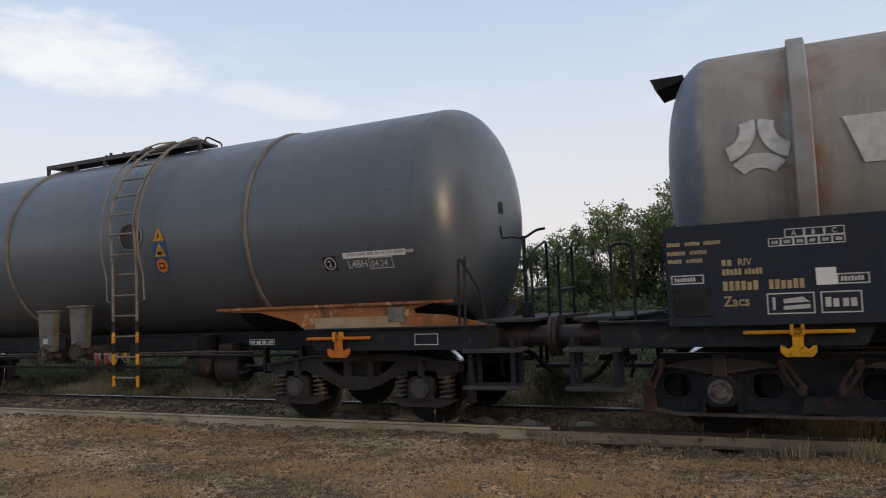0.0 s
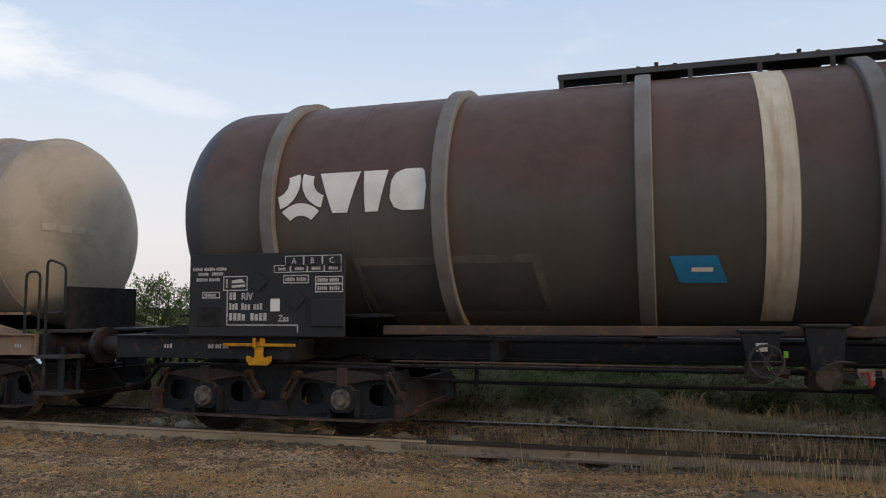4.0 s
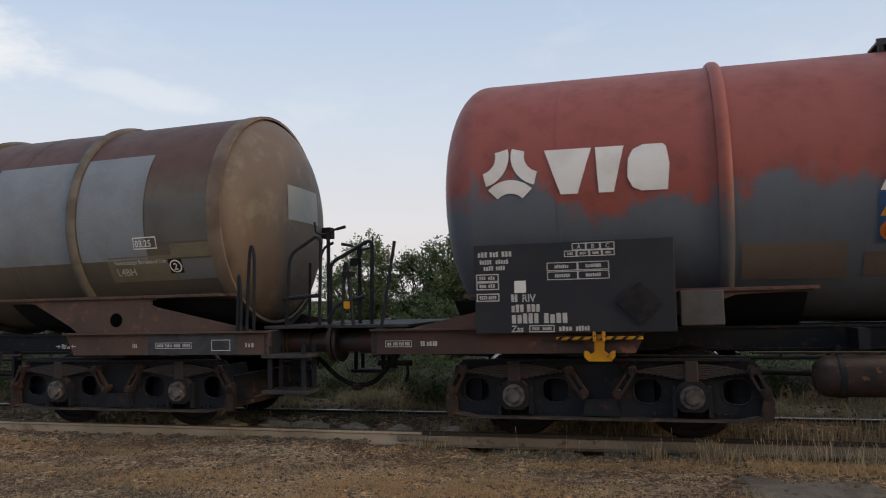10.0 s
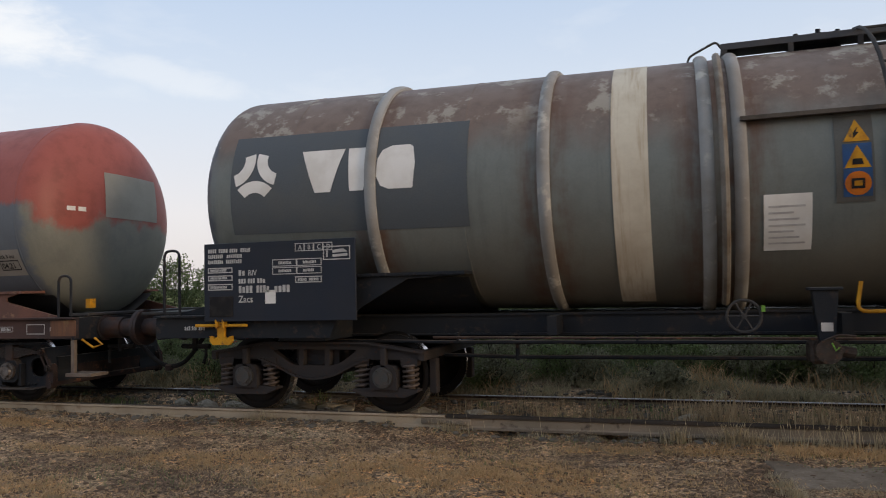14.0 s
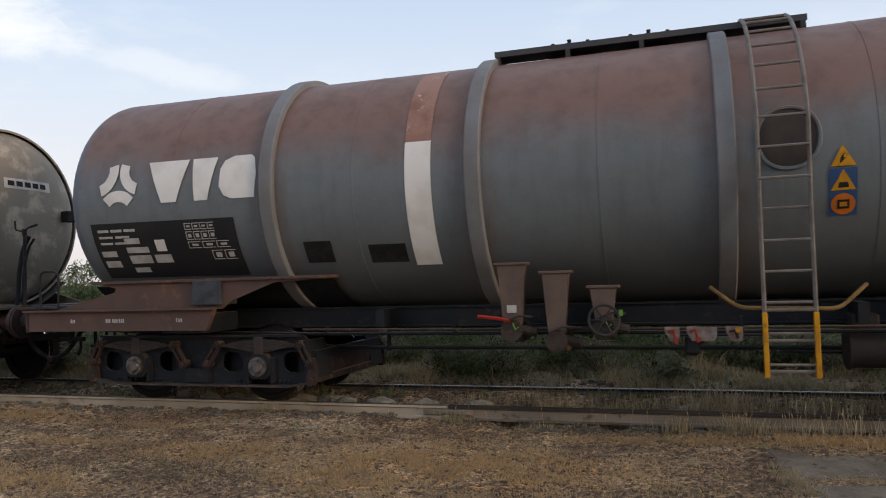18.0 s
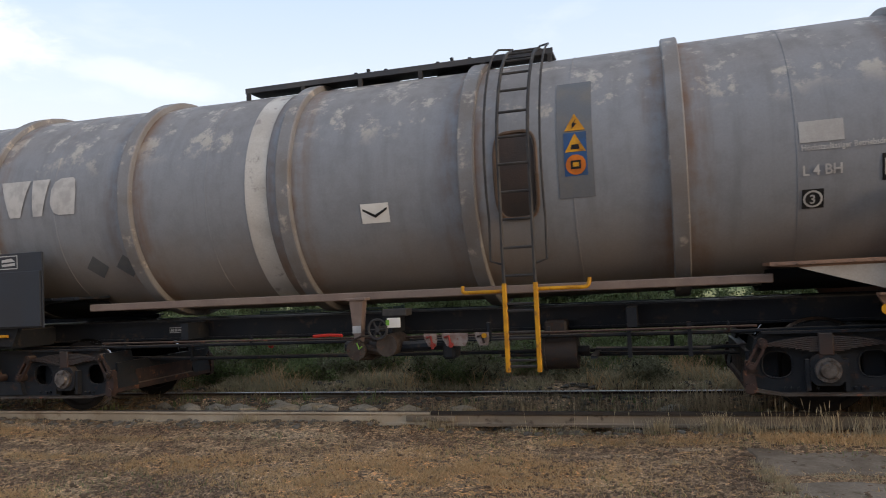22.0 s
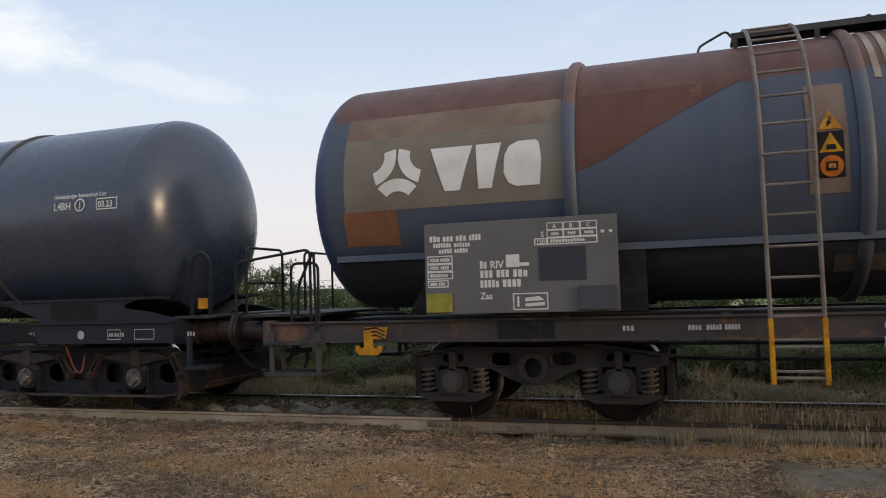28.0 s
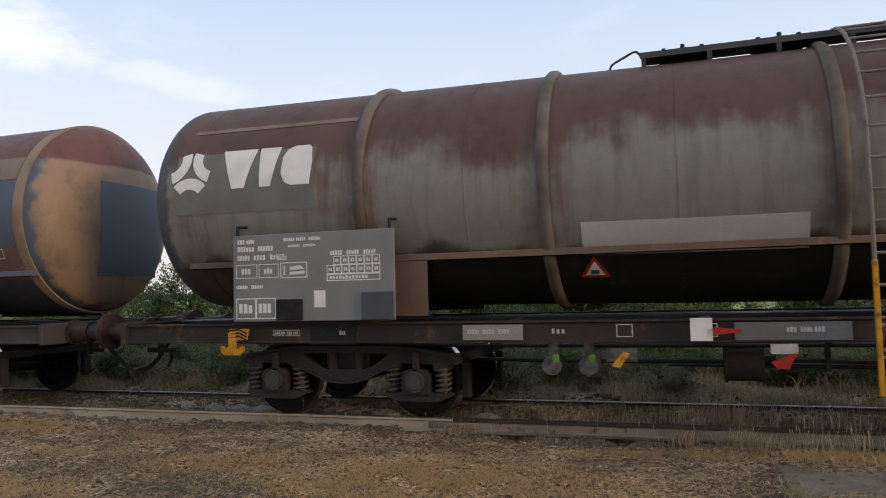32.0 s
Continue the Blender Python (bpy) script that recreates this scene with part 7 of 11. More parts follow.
def wagon_4():
    w = wagon_at(37.608, "rust-brown and olive tank wagon with grey paint patches")
    zc, r = 2.56, 1.38
    V = lambda z: arc_of(zc, r, z)
    rings = (-4.90, -2.92, -0.92, 1.03, 3.03, 5.06)
    paint = tank_paint("olive_brown_tank_paint", (0.118, 0.104, 0.080), (0.102, 0.050, 0.040), 2.75, 3.3, 0.55, (-0.88, 1.03, 3.03), (0.20, 0.10, 0.04), 0.55, low=(0.105, 0.088, 0.065), ragged=0.5, streaks=0.5, ends=((7.05, (0.155, 0.115, 0.085), (0.20, 0.17, 0.12)), (-7.08, (0.055, 0.070, 0.092), (0.085, 0.09, 0.092))))
    endp = plain("brown_saddle", (0.115, 0.07, 0.055), (0.085, 0.06, 0.05), 2.5, 0.7, 0.0, 0.2, 40, (0.15, 0.08, 0.05))
    chassis(w, -8.54, 8.44, -5.523, 5.523, "leaf", endp, None, False, (red_paint, None))
    t = tank_body(w, zc, r, -7.50, 7.50, paint, rings, "round", plain("dull_olive_ring", (0.17, 0.155, 0.13), (0.11, 0.09, 0.07), 3.0), (-6.95, -3.9, 2.1, 4.1, 6.99))
    part("tank_shoulder", ring_mesh(zc, r, 7.08, 0.18, 0.012, True), plain("buff_shoulder", (0.22, 0.17, 0.125)), t)
    saddle(w, zc, r, 3.75, 7.2, 1, endp, True, top_z=1.62, notch=1.02, short=0.02)
    saddle(w, zc, r, -7.2, -3.75, -1, endp, top_z=1.60)
    board(w, -6.93, -5.0, 1.12, 2.07, plain("slate_board", (0.026, 0.032, 0.042), (0.021, 0.024, 0.030), 1.2), ink_paint, 1)
    grey = plain("blue_grey_patch", (0.24, 0.27, 0.30), (0.20, 0.215, 0.23), 1.6, 0.55, 0.0, 0.05, 40)
    dark = plain("grey_patch_dark", (0.17, 0.175, 0.18), (0.14, 0.135, 0.13), 1.8)
    olive = plain("drab_patch", (0.19, 0.175, 0.12), (0.15, 0.13, 0.09), 2.2)
    band(t, zc, r, -5.72, -2.98, V(2.50), V(3.32), grey, "paint_patch")
    logo(t, zc, r, -5.27, V(2.87), 0.56, (-4.76, -3.3, V(2.86), 0.48), white_paint)
    band(t, zc, r, -2.90, -1.36, V(1.40), V(2.42), plain("grey_patch_warm", (0.27, 0.265, 0.25), (0.22, 0.21, 0.19), 1.6), "paint_patch")
    band(t, zc, r, -4.85, -3.5, V(1.62), V(2.08), plain("olive_grey_patch", (0.125, 0.125, 0.115), (0.10, 0.095, 0.085), 2.0), "paint_patch", slant=-0.1)
    band(t, zc, r, -1.37, -1.02, V(1.30), V(3.92), white_paint, "white_band", 0.02)
    part("heating_pipe", a_tube([on_tank(zc, r, -1.42, a, 0.06) for a in (V(1.32) + k * 0.25 for k in range(13))], 0.038, 8), plain("worn_pipe", (0.24, 0.22, 0.19), (0.15, 0.12, 0.09), 4.0), t)
    part("pipe_foot", a_box(-1.38, -1.08, -1.42, -1.30, 1.36, 1.60, r=0.02), plain("worn_pipe", (0.24, 0.22, 0.19)), t)
    part("tank_belt", a_box(-0.85, 1.03, -1.46, -1.36, 2.56, 2.60), plain("belt_steel", (0.10, 0.085, 0.07)), t)
    part("tank_belt", a_box(0.10, 0.16, -1.44, -1.30, 1.75, 2.56), plain("belt_steel", (0.10, 0.085, 0.07)), t)
    band(t, zc, r, -0.80, 1.0, V(2.62), V(3.75), plain("orange_rust", (0.205, 0.10, 0.052), (0.125, 0.058, 0.040), 1.2, 0.65, 0.0, 0.15, 50, (0.24, 0.15, 0.07), runs=(0.105, 0.055, 0.040)), "rust_field", 0.003)
    vent_sign(t, zc, r, -0.29, V(2.06), 0.34)
    band(t, zc, r, -0.82, 0.06, V(1.62), V(1.82), cream_paint, "paint_patch")
    ladder(w, zc, r, 1.32, 1.64, 0.52, "plain", True)
    part("ladder_post", a_tube([(1.64, -1.58, 0.5), (1.64, -1.58, 1.38)], 0.022, 6), yellow, w)
    for k in range(3):
        part("foot_stripe", a_tube([(1.64, -1.58, 0.62 + 0.26 * k), (1.64, -1.58, 0.74 + 0.26 * k)], 0.025, 6), black_paint, w)
    for d, a, b in ((1, 0.88, 1.30), (-1, 2.03, 1.66)):
        handrail(w, [(a, -1.42, 1.42), (a - d * 0.03, -1.42, 1.16), (b, -1.42, 1.15)], yellow, 0.018, "step_rail")
    manhole(t, zc, r, 1.48, V(2.5), 0.21, 0.36, paint)
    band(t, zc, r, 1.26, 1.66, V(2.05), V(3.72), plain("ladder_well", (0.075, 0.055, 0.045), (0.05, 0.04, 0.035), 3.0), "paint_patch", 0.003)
    decals(t, zc, r, 1.92, 2.16, V(2.42), V(2.98), (1.82, 2.26, V(2.28), V(3.08), grey))
    walkway(w, zc, r, -1.0, 2.15, 2, (-0.2, 0.7))
    for xa, xb in ((3.10, 4.98), (5.14, 6.12)):
        band(t, zc, r, max(xa, 3.72), xb, V(2.02), V(3.33), grey, "paint_patch")
    band(t, zc, r, 6.14, 7.0, V(2.20), V(2.75), plain("olive_grey_patch", (0.125, 0.125, 0.115)), "paint_patch")
    band(t, zc, r, 6.45, 7.02, V(2.02), V(2.19), olive, "paint_patch")
    band(t, zc, r, 5.52, 6.45, V(1.76), V(2.06), olive, "paint_patch")
    band(t, zc, r, 6.46, 7.0, V(1.76), V(2.0), dark, "paint_patch")
    tank_marks(t, zc, r, 5.95, V(2.17), "", "03.25", "", 0, "d", white_paint)
    tank_marks(t, zc, r, 5.62, V(1.84), "L4BH", "", "2", 0.75, "c", words="Höchstzulässiger Betriebsdruck 3 bar")
    tank_marks(t, zc, r, 6.40, V(1.88), "", "", "2", 0, "o", white_paint)
    dome_patch(t, zc, r, 7.50, 0.5, -0.30, 0.62, 2.52, 2.98, plain("dome_chalk_grey", (0.40, 0.40, 0.365), (0.33, 0.325, 0.29), 1.8))
    part("lamp_holder", a_box(7.42, 7.56, 0.86, 1.02, 2.36, 2.52, r=0.01), black_paint, t)
    hook(w, -6.55, 1.0, yellow, 0.42)
    steps(w, 7.75, 8.32)
    end_platform(w, 7.65, 8.3, "bare", 1)
    crank_post(w, 8.21, 1.2, 2.33, 1)
    lines(w, -1.0, ((7.83, 1.22), (7.88, 2.00), (7.93, 2.10), (8.24, 2.28), (8.29, 2.22), (8.26, 1.22)), r=0.021)
    lines(w, -0.45, ((7.99, 1.22), (8.02, 2.08), (8.09, 2.20), (8.20, 2.24)), ((7.86, 1.22), (7.88, 2.00)), r=0.018)
    lines(w, -1.0, ((7.80, 1.55), (8.26, 1.58)), r=0.024)
    lines(w, -1.33, ((7.37, 1.0), (7.40, 1.88), (7.43, 1.60), (7.42, 1.0)), r=0.018)
    lines(w, -1.30, ((7.47, 1.0), (7.52, 2.05), (7.55, 2.21), (7.585, 2.05), (7.57, 1.0)), r=0.020)
    end_platform(w, -8.3, -7.6, "rail", -1)
    valve_posts(w, ((-0.55, -0.33, 1.5, 0.86), (-0.1, 0.2, 1.42, 0.9)), plain("grey_bracket", (0.15, 0.145, 0.135)), (-0.92, 1.22))
    stencils(w, -0.15, 1.22, -1.42, ((0.2, "dot", -1),), yellow)
    brake_gear(w, 2.3)
    changeover(w, 1.9, 0.55)
    changeover(w, 3.2, 0.80, plates=1)
    part("paint_patch", a_box(6.22, 7.42, -1.4035, -1.399, 0.925, 1.165), plain("box_slate", (0.07, 0.075, 0.085)), w)
    stencils(w, 4.8, 1.03, -1.405, ((0.08, "arrow", 0.30), (1.20, "word", 0.07), (1.52, "bar", 0.50), (2.28, "box", 0.25), (2.72, "word", 0.12)))
    stencils(w, -7.3, 1.03, -1.405, ((0.0, "word", 0.28), (1.85, "dot", -1)))
    part("tool_box", a_box(-4.55, -4.12, -1.40, -1.0, 1.0, 1.30, r=0.01), plain("box_slate", (0.07, 0.075, 0.085), (0.06, 0.055, 0.05), 4.0), w)
    bend_tank(t, 0.06)


def wagon_5():
    w = wagon_at(54.034, "red-oxide tank wagon fading to blue-grey with scribbled spray paint")
    zc, r = 2.57, 1.435
    V = lambda z: arc_of(zc, r, z)
    rings = (-3.68, -1.10, 1.32, 3.85)
    red = (0.30, 0.078, 0.061)
    paint = tank_paint("red_over_slate_paint", (0.118, 0.138, 0.164), red, 2.38, 2.62, 0.5, (), low=(0.095, 0.092, 0.088), zl0=1.0, zl1=1.7, ragged=1.3, mottle=0.15, streaks=0.15, under=((6.35, (0.19, 0.195, 0.165), (0.165, 0.17, 0.15)),))
    endp = plain("reddish_frame", (0.21, 0.095, 0.065), (0.14, 0.075, 0.06), 2.0, 0.7, 0.0, 0.2, 40, (0.26, 0.15, 0.09))
    chassis(w, -7.98, 7.91, -4.966, 4.966, "leaf", plain("dark_red_sole_bar", (0.045, 0.034, 0.033), (0.085, 0.048, 0.040), 1.1, 0.7, 0.0, 0.2, 40, (0.17, 0.075, 0.05)))
    t = tank_body(w, zc, r, -6.70, 6.82, paint, rings, "round", tank_paint("red_ring_paint", (0.125, 0.125, 0.135), (0.31, 0.085, 0.062), 2.2, 2.6, 0.5, ragged=1.0), (-5.3, 0.2, 2.6, 5.0, 6.30), 0.52)
    saddle(w, zc, r, 3.26, 6.55, 1, endp, panels=((5.1, 5.85, 1.20, 1.50, plain("dull_patch", (0.24, 0.20, 0.165), (0.2, 0.14, 0.11), 3.0)),), top_z=1.53)
    saddle(w, zc, r, -6.55, -2.9, -1, plain("rust_brown_frame", (0.15, 0.075, 0.055), (0.10, 0.06, 0.05), 2.5), top_z=1.53)
    board(w, -6.17, -4.19, 1.13, 2.04, plain("dark_board_grey", (0.025, 0.028, 0.035), (0.031, 0.032, 0.036), 2.0), ink_paint, 8, kind="Zas")
    part("placard_holder", prism(bmesh.new(), [(-4.75, 1.42), (-4.52, 1.62), (-4.32, 1.42), (-4.52, 1.22)], -1.53, -1.515), black_paint, w)
    logo(t, zc, r, -5.78, V(2.7), 0.56, (-5.42, -4.19, V(2.7), 0.47), white_paint)
    white_worn = plain("white_paint", (0.72, 0.71, 0.68))
    band(t, zc, r, 2.10, 2.42, V(1.60), V(3.92), white_worn, "white_band")
    part("sign_symbol", a_tube([on_tank(zc, r, 2.09, V(1.92), 0.01), on_tank(zc, r, 2.26, V(1.86), 0.01), on_tank(zc, r, 2.43, V(1.92), 0.01)], 0.012, 5), black_paint, t)
    ladder(w, zc, r, -1.86, -1.43, 0.42, "striped", False, plain("tan_ladder", (0.25, 0.20, 0.15), (0.16, 0.12, 0.09), 5.0))
    manhole(t, zc, r, -1.56, V(2.62), 0.27, 0.28, paint)
    decals(t, zc, r, -2.38, -2.16, V(1.90), V(2.58), None, "white")
    walkway(w, zc, r, -2.05, 1.32, 1, (-0.6, 0.4))
    # scribbled spray paint
    for stroke in (((-0.93, 2.22), (-0.91, 2.05), (-1.08, 1.88), (-0.85, 1.95), (-0.79, 1.99), (-0.82, 2.14), (-0.69, 2.25), (-0.55, 2.16), (-0.63, 2.11), (-0.80, 2.04), (-0.71, 1.93), (-0.55, 1.98), (-0.54, 2.04), (-0.45, 1.90), (-0.27, 1.97), (-0.22, 2.09), (-0.32, 2.24), (-0.49, 2.23), (-0.54, 2.17)),
                   ((-0.42, 2.10), (-0.19, 2.12), (0.0, 2.28), (-0.09, 2.10), (-0.20, 2.02), (-0.41, 1.95), (-0.45, 1.90)), ((-0.20, 2.02), (0.02, 1.92), (0.18, 1.91), (0.21, 2.06), (0.15, 2.11), (0.01, 2.05)), ((-0.88, 1.85), (-0.60, 1.84), (-0.31, 1.80), (-0.20, 1.83)), ((-1.06, 2.17), (-1.05, 2.16)), ((-1.05, 2.08), (-1.03, 2.08))):
        line = [tuple(q)[:2] for q in rounded([(a, b, 0) for a, b in stroke], 0.12)]
        part("sprayed_line", a_tube([on_tank(zc, r, a, V(b), 0.004) for a, b in line], 0.017, 5), black_paint, t)
    deep = plain("deep_red_patch", (0.20, 0.03, 0.028), (0.16, 0.028, 0.026), 2.0)
    part("paint_patch", curved_shape(bmesh.new(), zc, r, [(0.28, V(3.45)), (0.30, V(3.1)), (0.42, V(2.92)), (0.66, V(2.86)), (0.86, V(2.92)), (0.95, V(3.1)), (0.98, V(3.5)), (0.9, V(3.9)), (0.35, V(3.9))], 0.006), deep, t)
    drab = plain("drab_paint_patch", (0.17, 0.14, 0.115), (0.14, 0.105, 0.09), 1.8)
    band(t, zc, r, -3.55, -2.62, V(1.58), V(1.92), drab, "paint_patch")
    band(t, zc, r, -2.48, -1.20, V(1.60), V(1.82), drab, "paint_patch")
    band(t, zc, r, 5.0, 6.28, V(1.73), V(2.07), plain("pale_grey_patch", (0.30, 0.28, 0.25), (0.24, 0.22, 0.20), 2.5), "paint_patch")
    tank_marks(t, zc, r, 5.10, V(1.83), "L4BH", "04.21", "2", 1.1, "cod", black_paint, 0.40, words="Höchstzulässiger Betriebsdruck 3 bar")
    dome_patch(t, zc, r, 6.82, 0.52, -0.36, 0.78, 2.55, 3.20, plain("dome_pale_grey", (0.29, 0.29, 0.26), (0.25, 0.245, 0.22), 1.8))
    dome_bars(t, zc, r, 6.82, 0.52, -0.98, -0.66, 2.60, 2.66, 2, white_paint)
    hook(w, -4.93, 1.02, yellow, 0.42, True)
    tanks_under(w, -2.95, -1.95, 0.66, 0.20, rusty_grime, -0.95)
    handrail(w, [(-2.2, -1.35, 1.2), (-1.9, -1.45, 1.05), (-1.2, -1.45, 1.06), (-0.9, -1.35, 1.2)], plain("ochre_rail", (0.28, 0.17, 0.06)), 0.018, "step_rail")
    changeover(w, -0.95)
    valve_posts(w, ((-0.17, 0.10, 1.33, 0.90), (0.36, 0.64, 1.50, 0.95), (0.78, 1.06, 1.60, 1.07)), plain("tan_bracket", (0.21, 0.165, 0.13), (0.14, 0.11, 0.09), 4.0))
    part("data_plate", a_box(-0.12, 0.04, -1.412, -1.402, 1.12, 1.25), white_paint, w)
    handrail(w, [(6.98, -1.36, 1.0), (6.98, -1.36, 1.72), (7.18, -1.36, 1.72), (7.18, -1.36, 1.2)])
    part("lamp_bracket", a_box(7.26, 7.33, -1.2, -1.1, 1.30, 1.42), yellow, w)
    bm = a_box(7.15, 7.55, -1.42, -1.12, 0.44, 0.48)
    box(bm, 7.2, 7.25, -1.38, -1.33, 0.46, 1.0)
    part("step", bm, plain("tan_bracket", (0.21, 0.165, 0.13)), w)
    part("coupling_handle", a_tube([(7.3, -1.3, 0.90), (7.48, -1.3, 0.80), (7.62, -1.3, 0.84), (7.5, -1.3, 0.92)], 0.015, 6), yellow, w)
    brake_gear(w, 2.0)
    end_platform(w, -8.0, -7.0, "bare", -1)
    crank_post(w, -7.81, 1.2, 2.12, -1)
    part("lamp_holder", a_box(-7.91, -7.81, -0.68, -0.64, 1.93, 2.02), black_paint, w)
    lines(w, -0.9, ((-8.07, 1.22), (-8.06, 1.96), (-7.58, 2.20), (-7.53, 2.18), (-7.55, 1.22)), r=0.023)
    lines(w, -1.0, ((-8.05, 1.30), (-7.94, 1.47), (-7.60, 1.55)), r=0.022)
    lines(w, -1.3, ((-7.74, 1.22), (-7.71, 1.90), (-7.69, 1.94), (-7.67, 1.88), (-7.61, 1.22)), ((-7.30, 1.1), (-7.11, 2.15)), r=0.020)
    part("lamp_bracket", a_box(-7.73, -7.59, -1.33, -1.29, 1.77, 1.83), black_paint, w)
    part("tag_plate", a_box(-7.71, -7.64, -1.335, -1.325, 1.42, 1.50), yellow, w)
    end_platform(w, 6.98, 7.3, "none", 1)
    part("end_panel", a_box(6.9, 7.3, -1.41, -1.402, 0.95, 1.15), plain("orange_rust", (0.24, 0.115, 0.055)), w)
    stencils(w, 4.7, 1.04, -1.405, ((0.2, "word", 0.1), (0.7, "word", 0.3), (1.15, "bar", 0.42), (1.8, "box", 0.30), (2.18, "word", 0.1)))
    stencils(w, -7.2, 1.03, -1.405, ((0.0, "bar", 0.3), (0.4, "word", 0.2)))
    part("tool_box", a_box(-4.15, -3.75, -1.40, -1.0, 1.18, 1.52, r=0.01), plain("box_grey", (0.10, 0.098, 0.095), (0.08, 0.07, 0.06), 4.0), w)
    bend_tank(t, 0.03, left=0.05)


def wagon_6():
    w = wagon_at(70.168, "green-grey tank wagon with worn pale patches and brown streaks")
    zc, r = 2.55, 1.39
    V = lambda z: arc_of(zc, r, z)
    rings = (-4.75, -2.81, -1.21, -0.91, 1.06, 3.01, 4.93)
    # the left end's navy tone stands for the blue sky it mirrors
    paint = tank_paint("green_grey_tank_paint", (0.170, 0.190, 0.180), (0.175, 0.128, 0.104), 2.75, 3.3, 0.5, rings, (0.115, 0.060, 0.036), 0.95, low=(0.14, 0.13, 0.105), streaks=0.4, blotch=(0.36, 0.335, 0.28), blotch_z=2.95, ends=((6.80, (0.205, 0.185, 0.15), (0.40, 0.35, 0.28)), (-6.82, (0.085, 0.10, 0.125), (0.21, 0.21, 0.205))))
    endp = plain("tan_saddle", (0.25, 0.175, 0.12), (0.19, 0.14, 0.11), 2.5, 0.7, 0.0, 0.2, 40, (0.25, 0.12, 0.06))
    chassis(w, -8.23, 8.19, -5.658, 5.659, "coil", plain("slate_frame", (0.10, 0.098, 0.10), (0.13, 0.10, 0.085), 2.5), None, False, (None, hose_red), left=frame_black)
    t = tank_body(w, zc, r, -7.22, 7.22, paint, rings, "round", plain("tan_ring", (0.31, 0.315, 0.31), (0.23, 0.215, 0.195), 1.6, grit=0.3, spot=(0.42, 0.40, 0.36)), (-5.8, -3.7, 2.0, 4.0, 5.3, 6.75))
    part("tank_shoulder", ring_mesh(zc, r, 6.82, 0.2, 0.012, True), plain("pale_shoulder", (0.27, 0.245, 0.21), (0.18, 0.15, 0.12), 2.0, spot=(0.38, 0.33, 0.25)), t)
    saddle(w, zc, r, 3.80, 7.05, 1, endp, True, top_z=1.64, notch=0.95, short=0.36)
    saddle(w, zc, r, -7.05, -3.70, -1, frame_black, top_z=1.62)
    board(w, -6.85, -4.90, 1.12, 2.03, plain("black_board_b", (0.018, 0.024, 0.038), (0.024, 0.028, 0.038), 2.0), ink_paint, 1)
    dark = plain("slate_panel", (0.085, 0.10, 0.115), (0.10, 0.11, 0.115), 1.5, 0.5)
    band(t, zc, r, -6.55, -3.63, V(2.08), V(3.25), dark, "paint_patch")
    logo(t, zc, r, -6.22, V(2.76), 0.56, (-5.62, -4.22, V(2.77), 0.5), white_paint)
    band(t, zc, r, -2.12, -1.76, V(1.25), V(3.90), cream_paint, "white_band")
    part("heating_pipe", a_tube([on_tank(zc, r, -1.06, a, 0.08) for a in (V(1.30) + k * 0.25 for k in range(13))], 0.04, 8), plain("worn_pipe", (0.24, 0.22, 0.19)), t)
    part("tank_belt", a_box(-0.9, 1.0, -1.42, -1.30, 2.98, 3.02), plain("belt_steel", (0.10, 0.085, 0.07)), t)
    ladder(w, zc, r, 0.35, 0.77, 0.54, "yellow", False)
    handrail(w, [(0.05, -1.42, 1.42), (0.0, -1.45, 1.15), (1.25, -1.45, 1.15), (1.35, -1.42, 1.42)], yellow, 0.018, "step_rail")
    manhole(t, zc, r, 0.58, V(2.55), 0.22, 0.36, paint)
    band(t, zc, r, -0.72, -0.30, V(1.74), V(2.26), white_paint, "paper_label", 0.007)
    bm = bmesh.new()
    for k in range(7):
        curved(bm, zc, r, -0.68, -0.36 - 0.05 * (k % 3), V(1.80) + k * 0.062, V(1.80) + k * 0.062 + 0.02, 0.011)
    part("label_lines", bm, ink_paint, t)
    decals(t, zc, r, -0.04, 0.20, V(2.20), V(2.92), (-0.1, 0.22, V(2.15), V(2.95), plain("olive_grey_patch", (0.125, 0.125, 0.115))))
    walkway(w, zc, r, -0.98, 1.05, 2, (0.0,))
    band(t, zc, r, 5.28, 6.76, V(2.35), V(3.22), plain("slate_panel_b", (0.11, 0.115, 0.125), (0.125, 0.125, 0.125), 1.5), "paint_patch")
    band(t, zc, r, 5.30, 6.78, V(1.66), V(2.32), plain("olive_panel", (0.16, 0.16, 0.125), (0.135, 0.13, 0.10), 1.5), "paint_patch", 0.006)
    tank_marks(t, zc, r, 5.54, V(2.03), "L4BH", "01.23", "0", 1.0, "cod", None, 0.52, words="Höchstzulässiger Betriebsdruck 3 bar")
    dome_patch(t, zc, r, 7.22, 0.5, -0.30, 0.58, 2.98, 3.14, ink_paint, "number_plate")
    dome_bars(t, zc, r, 7.22, 0.5, -0.24, 0.52, 3.02, 3.10, 5, black_paint)
    part("lamp_holder", a_box(7.16, 7.32, 0.82, 1.0, 2.52, 2.70, r=0.01), black_paint, t)
    steps(w, 7.5, 8.05)
    end_platform(w, 7.35, 8.05, "bare", 1)
    crank_post(w, 7.95, 1.2, 2.32, 1)
    lines(w, -1.3, ((7.31, 1.05), (7.36, 2.21)), r=0.017)
    lines(w, -0.52, ((7.70, 1.22), (7.73, 1.70), (7.80, 2.05), (7.93, 2.26)), r=0.030)
    lines(w, -0.45, ((7.72, 1.22), (7.75, 1.78), (7.84, 2.10), (7.95, 2.22)), r=0.018)
    end_platform(w, -8.0, -7.4, "hoop", -1)
    hook(w, -6.65, 1.02, yellow, 0.35)
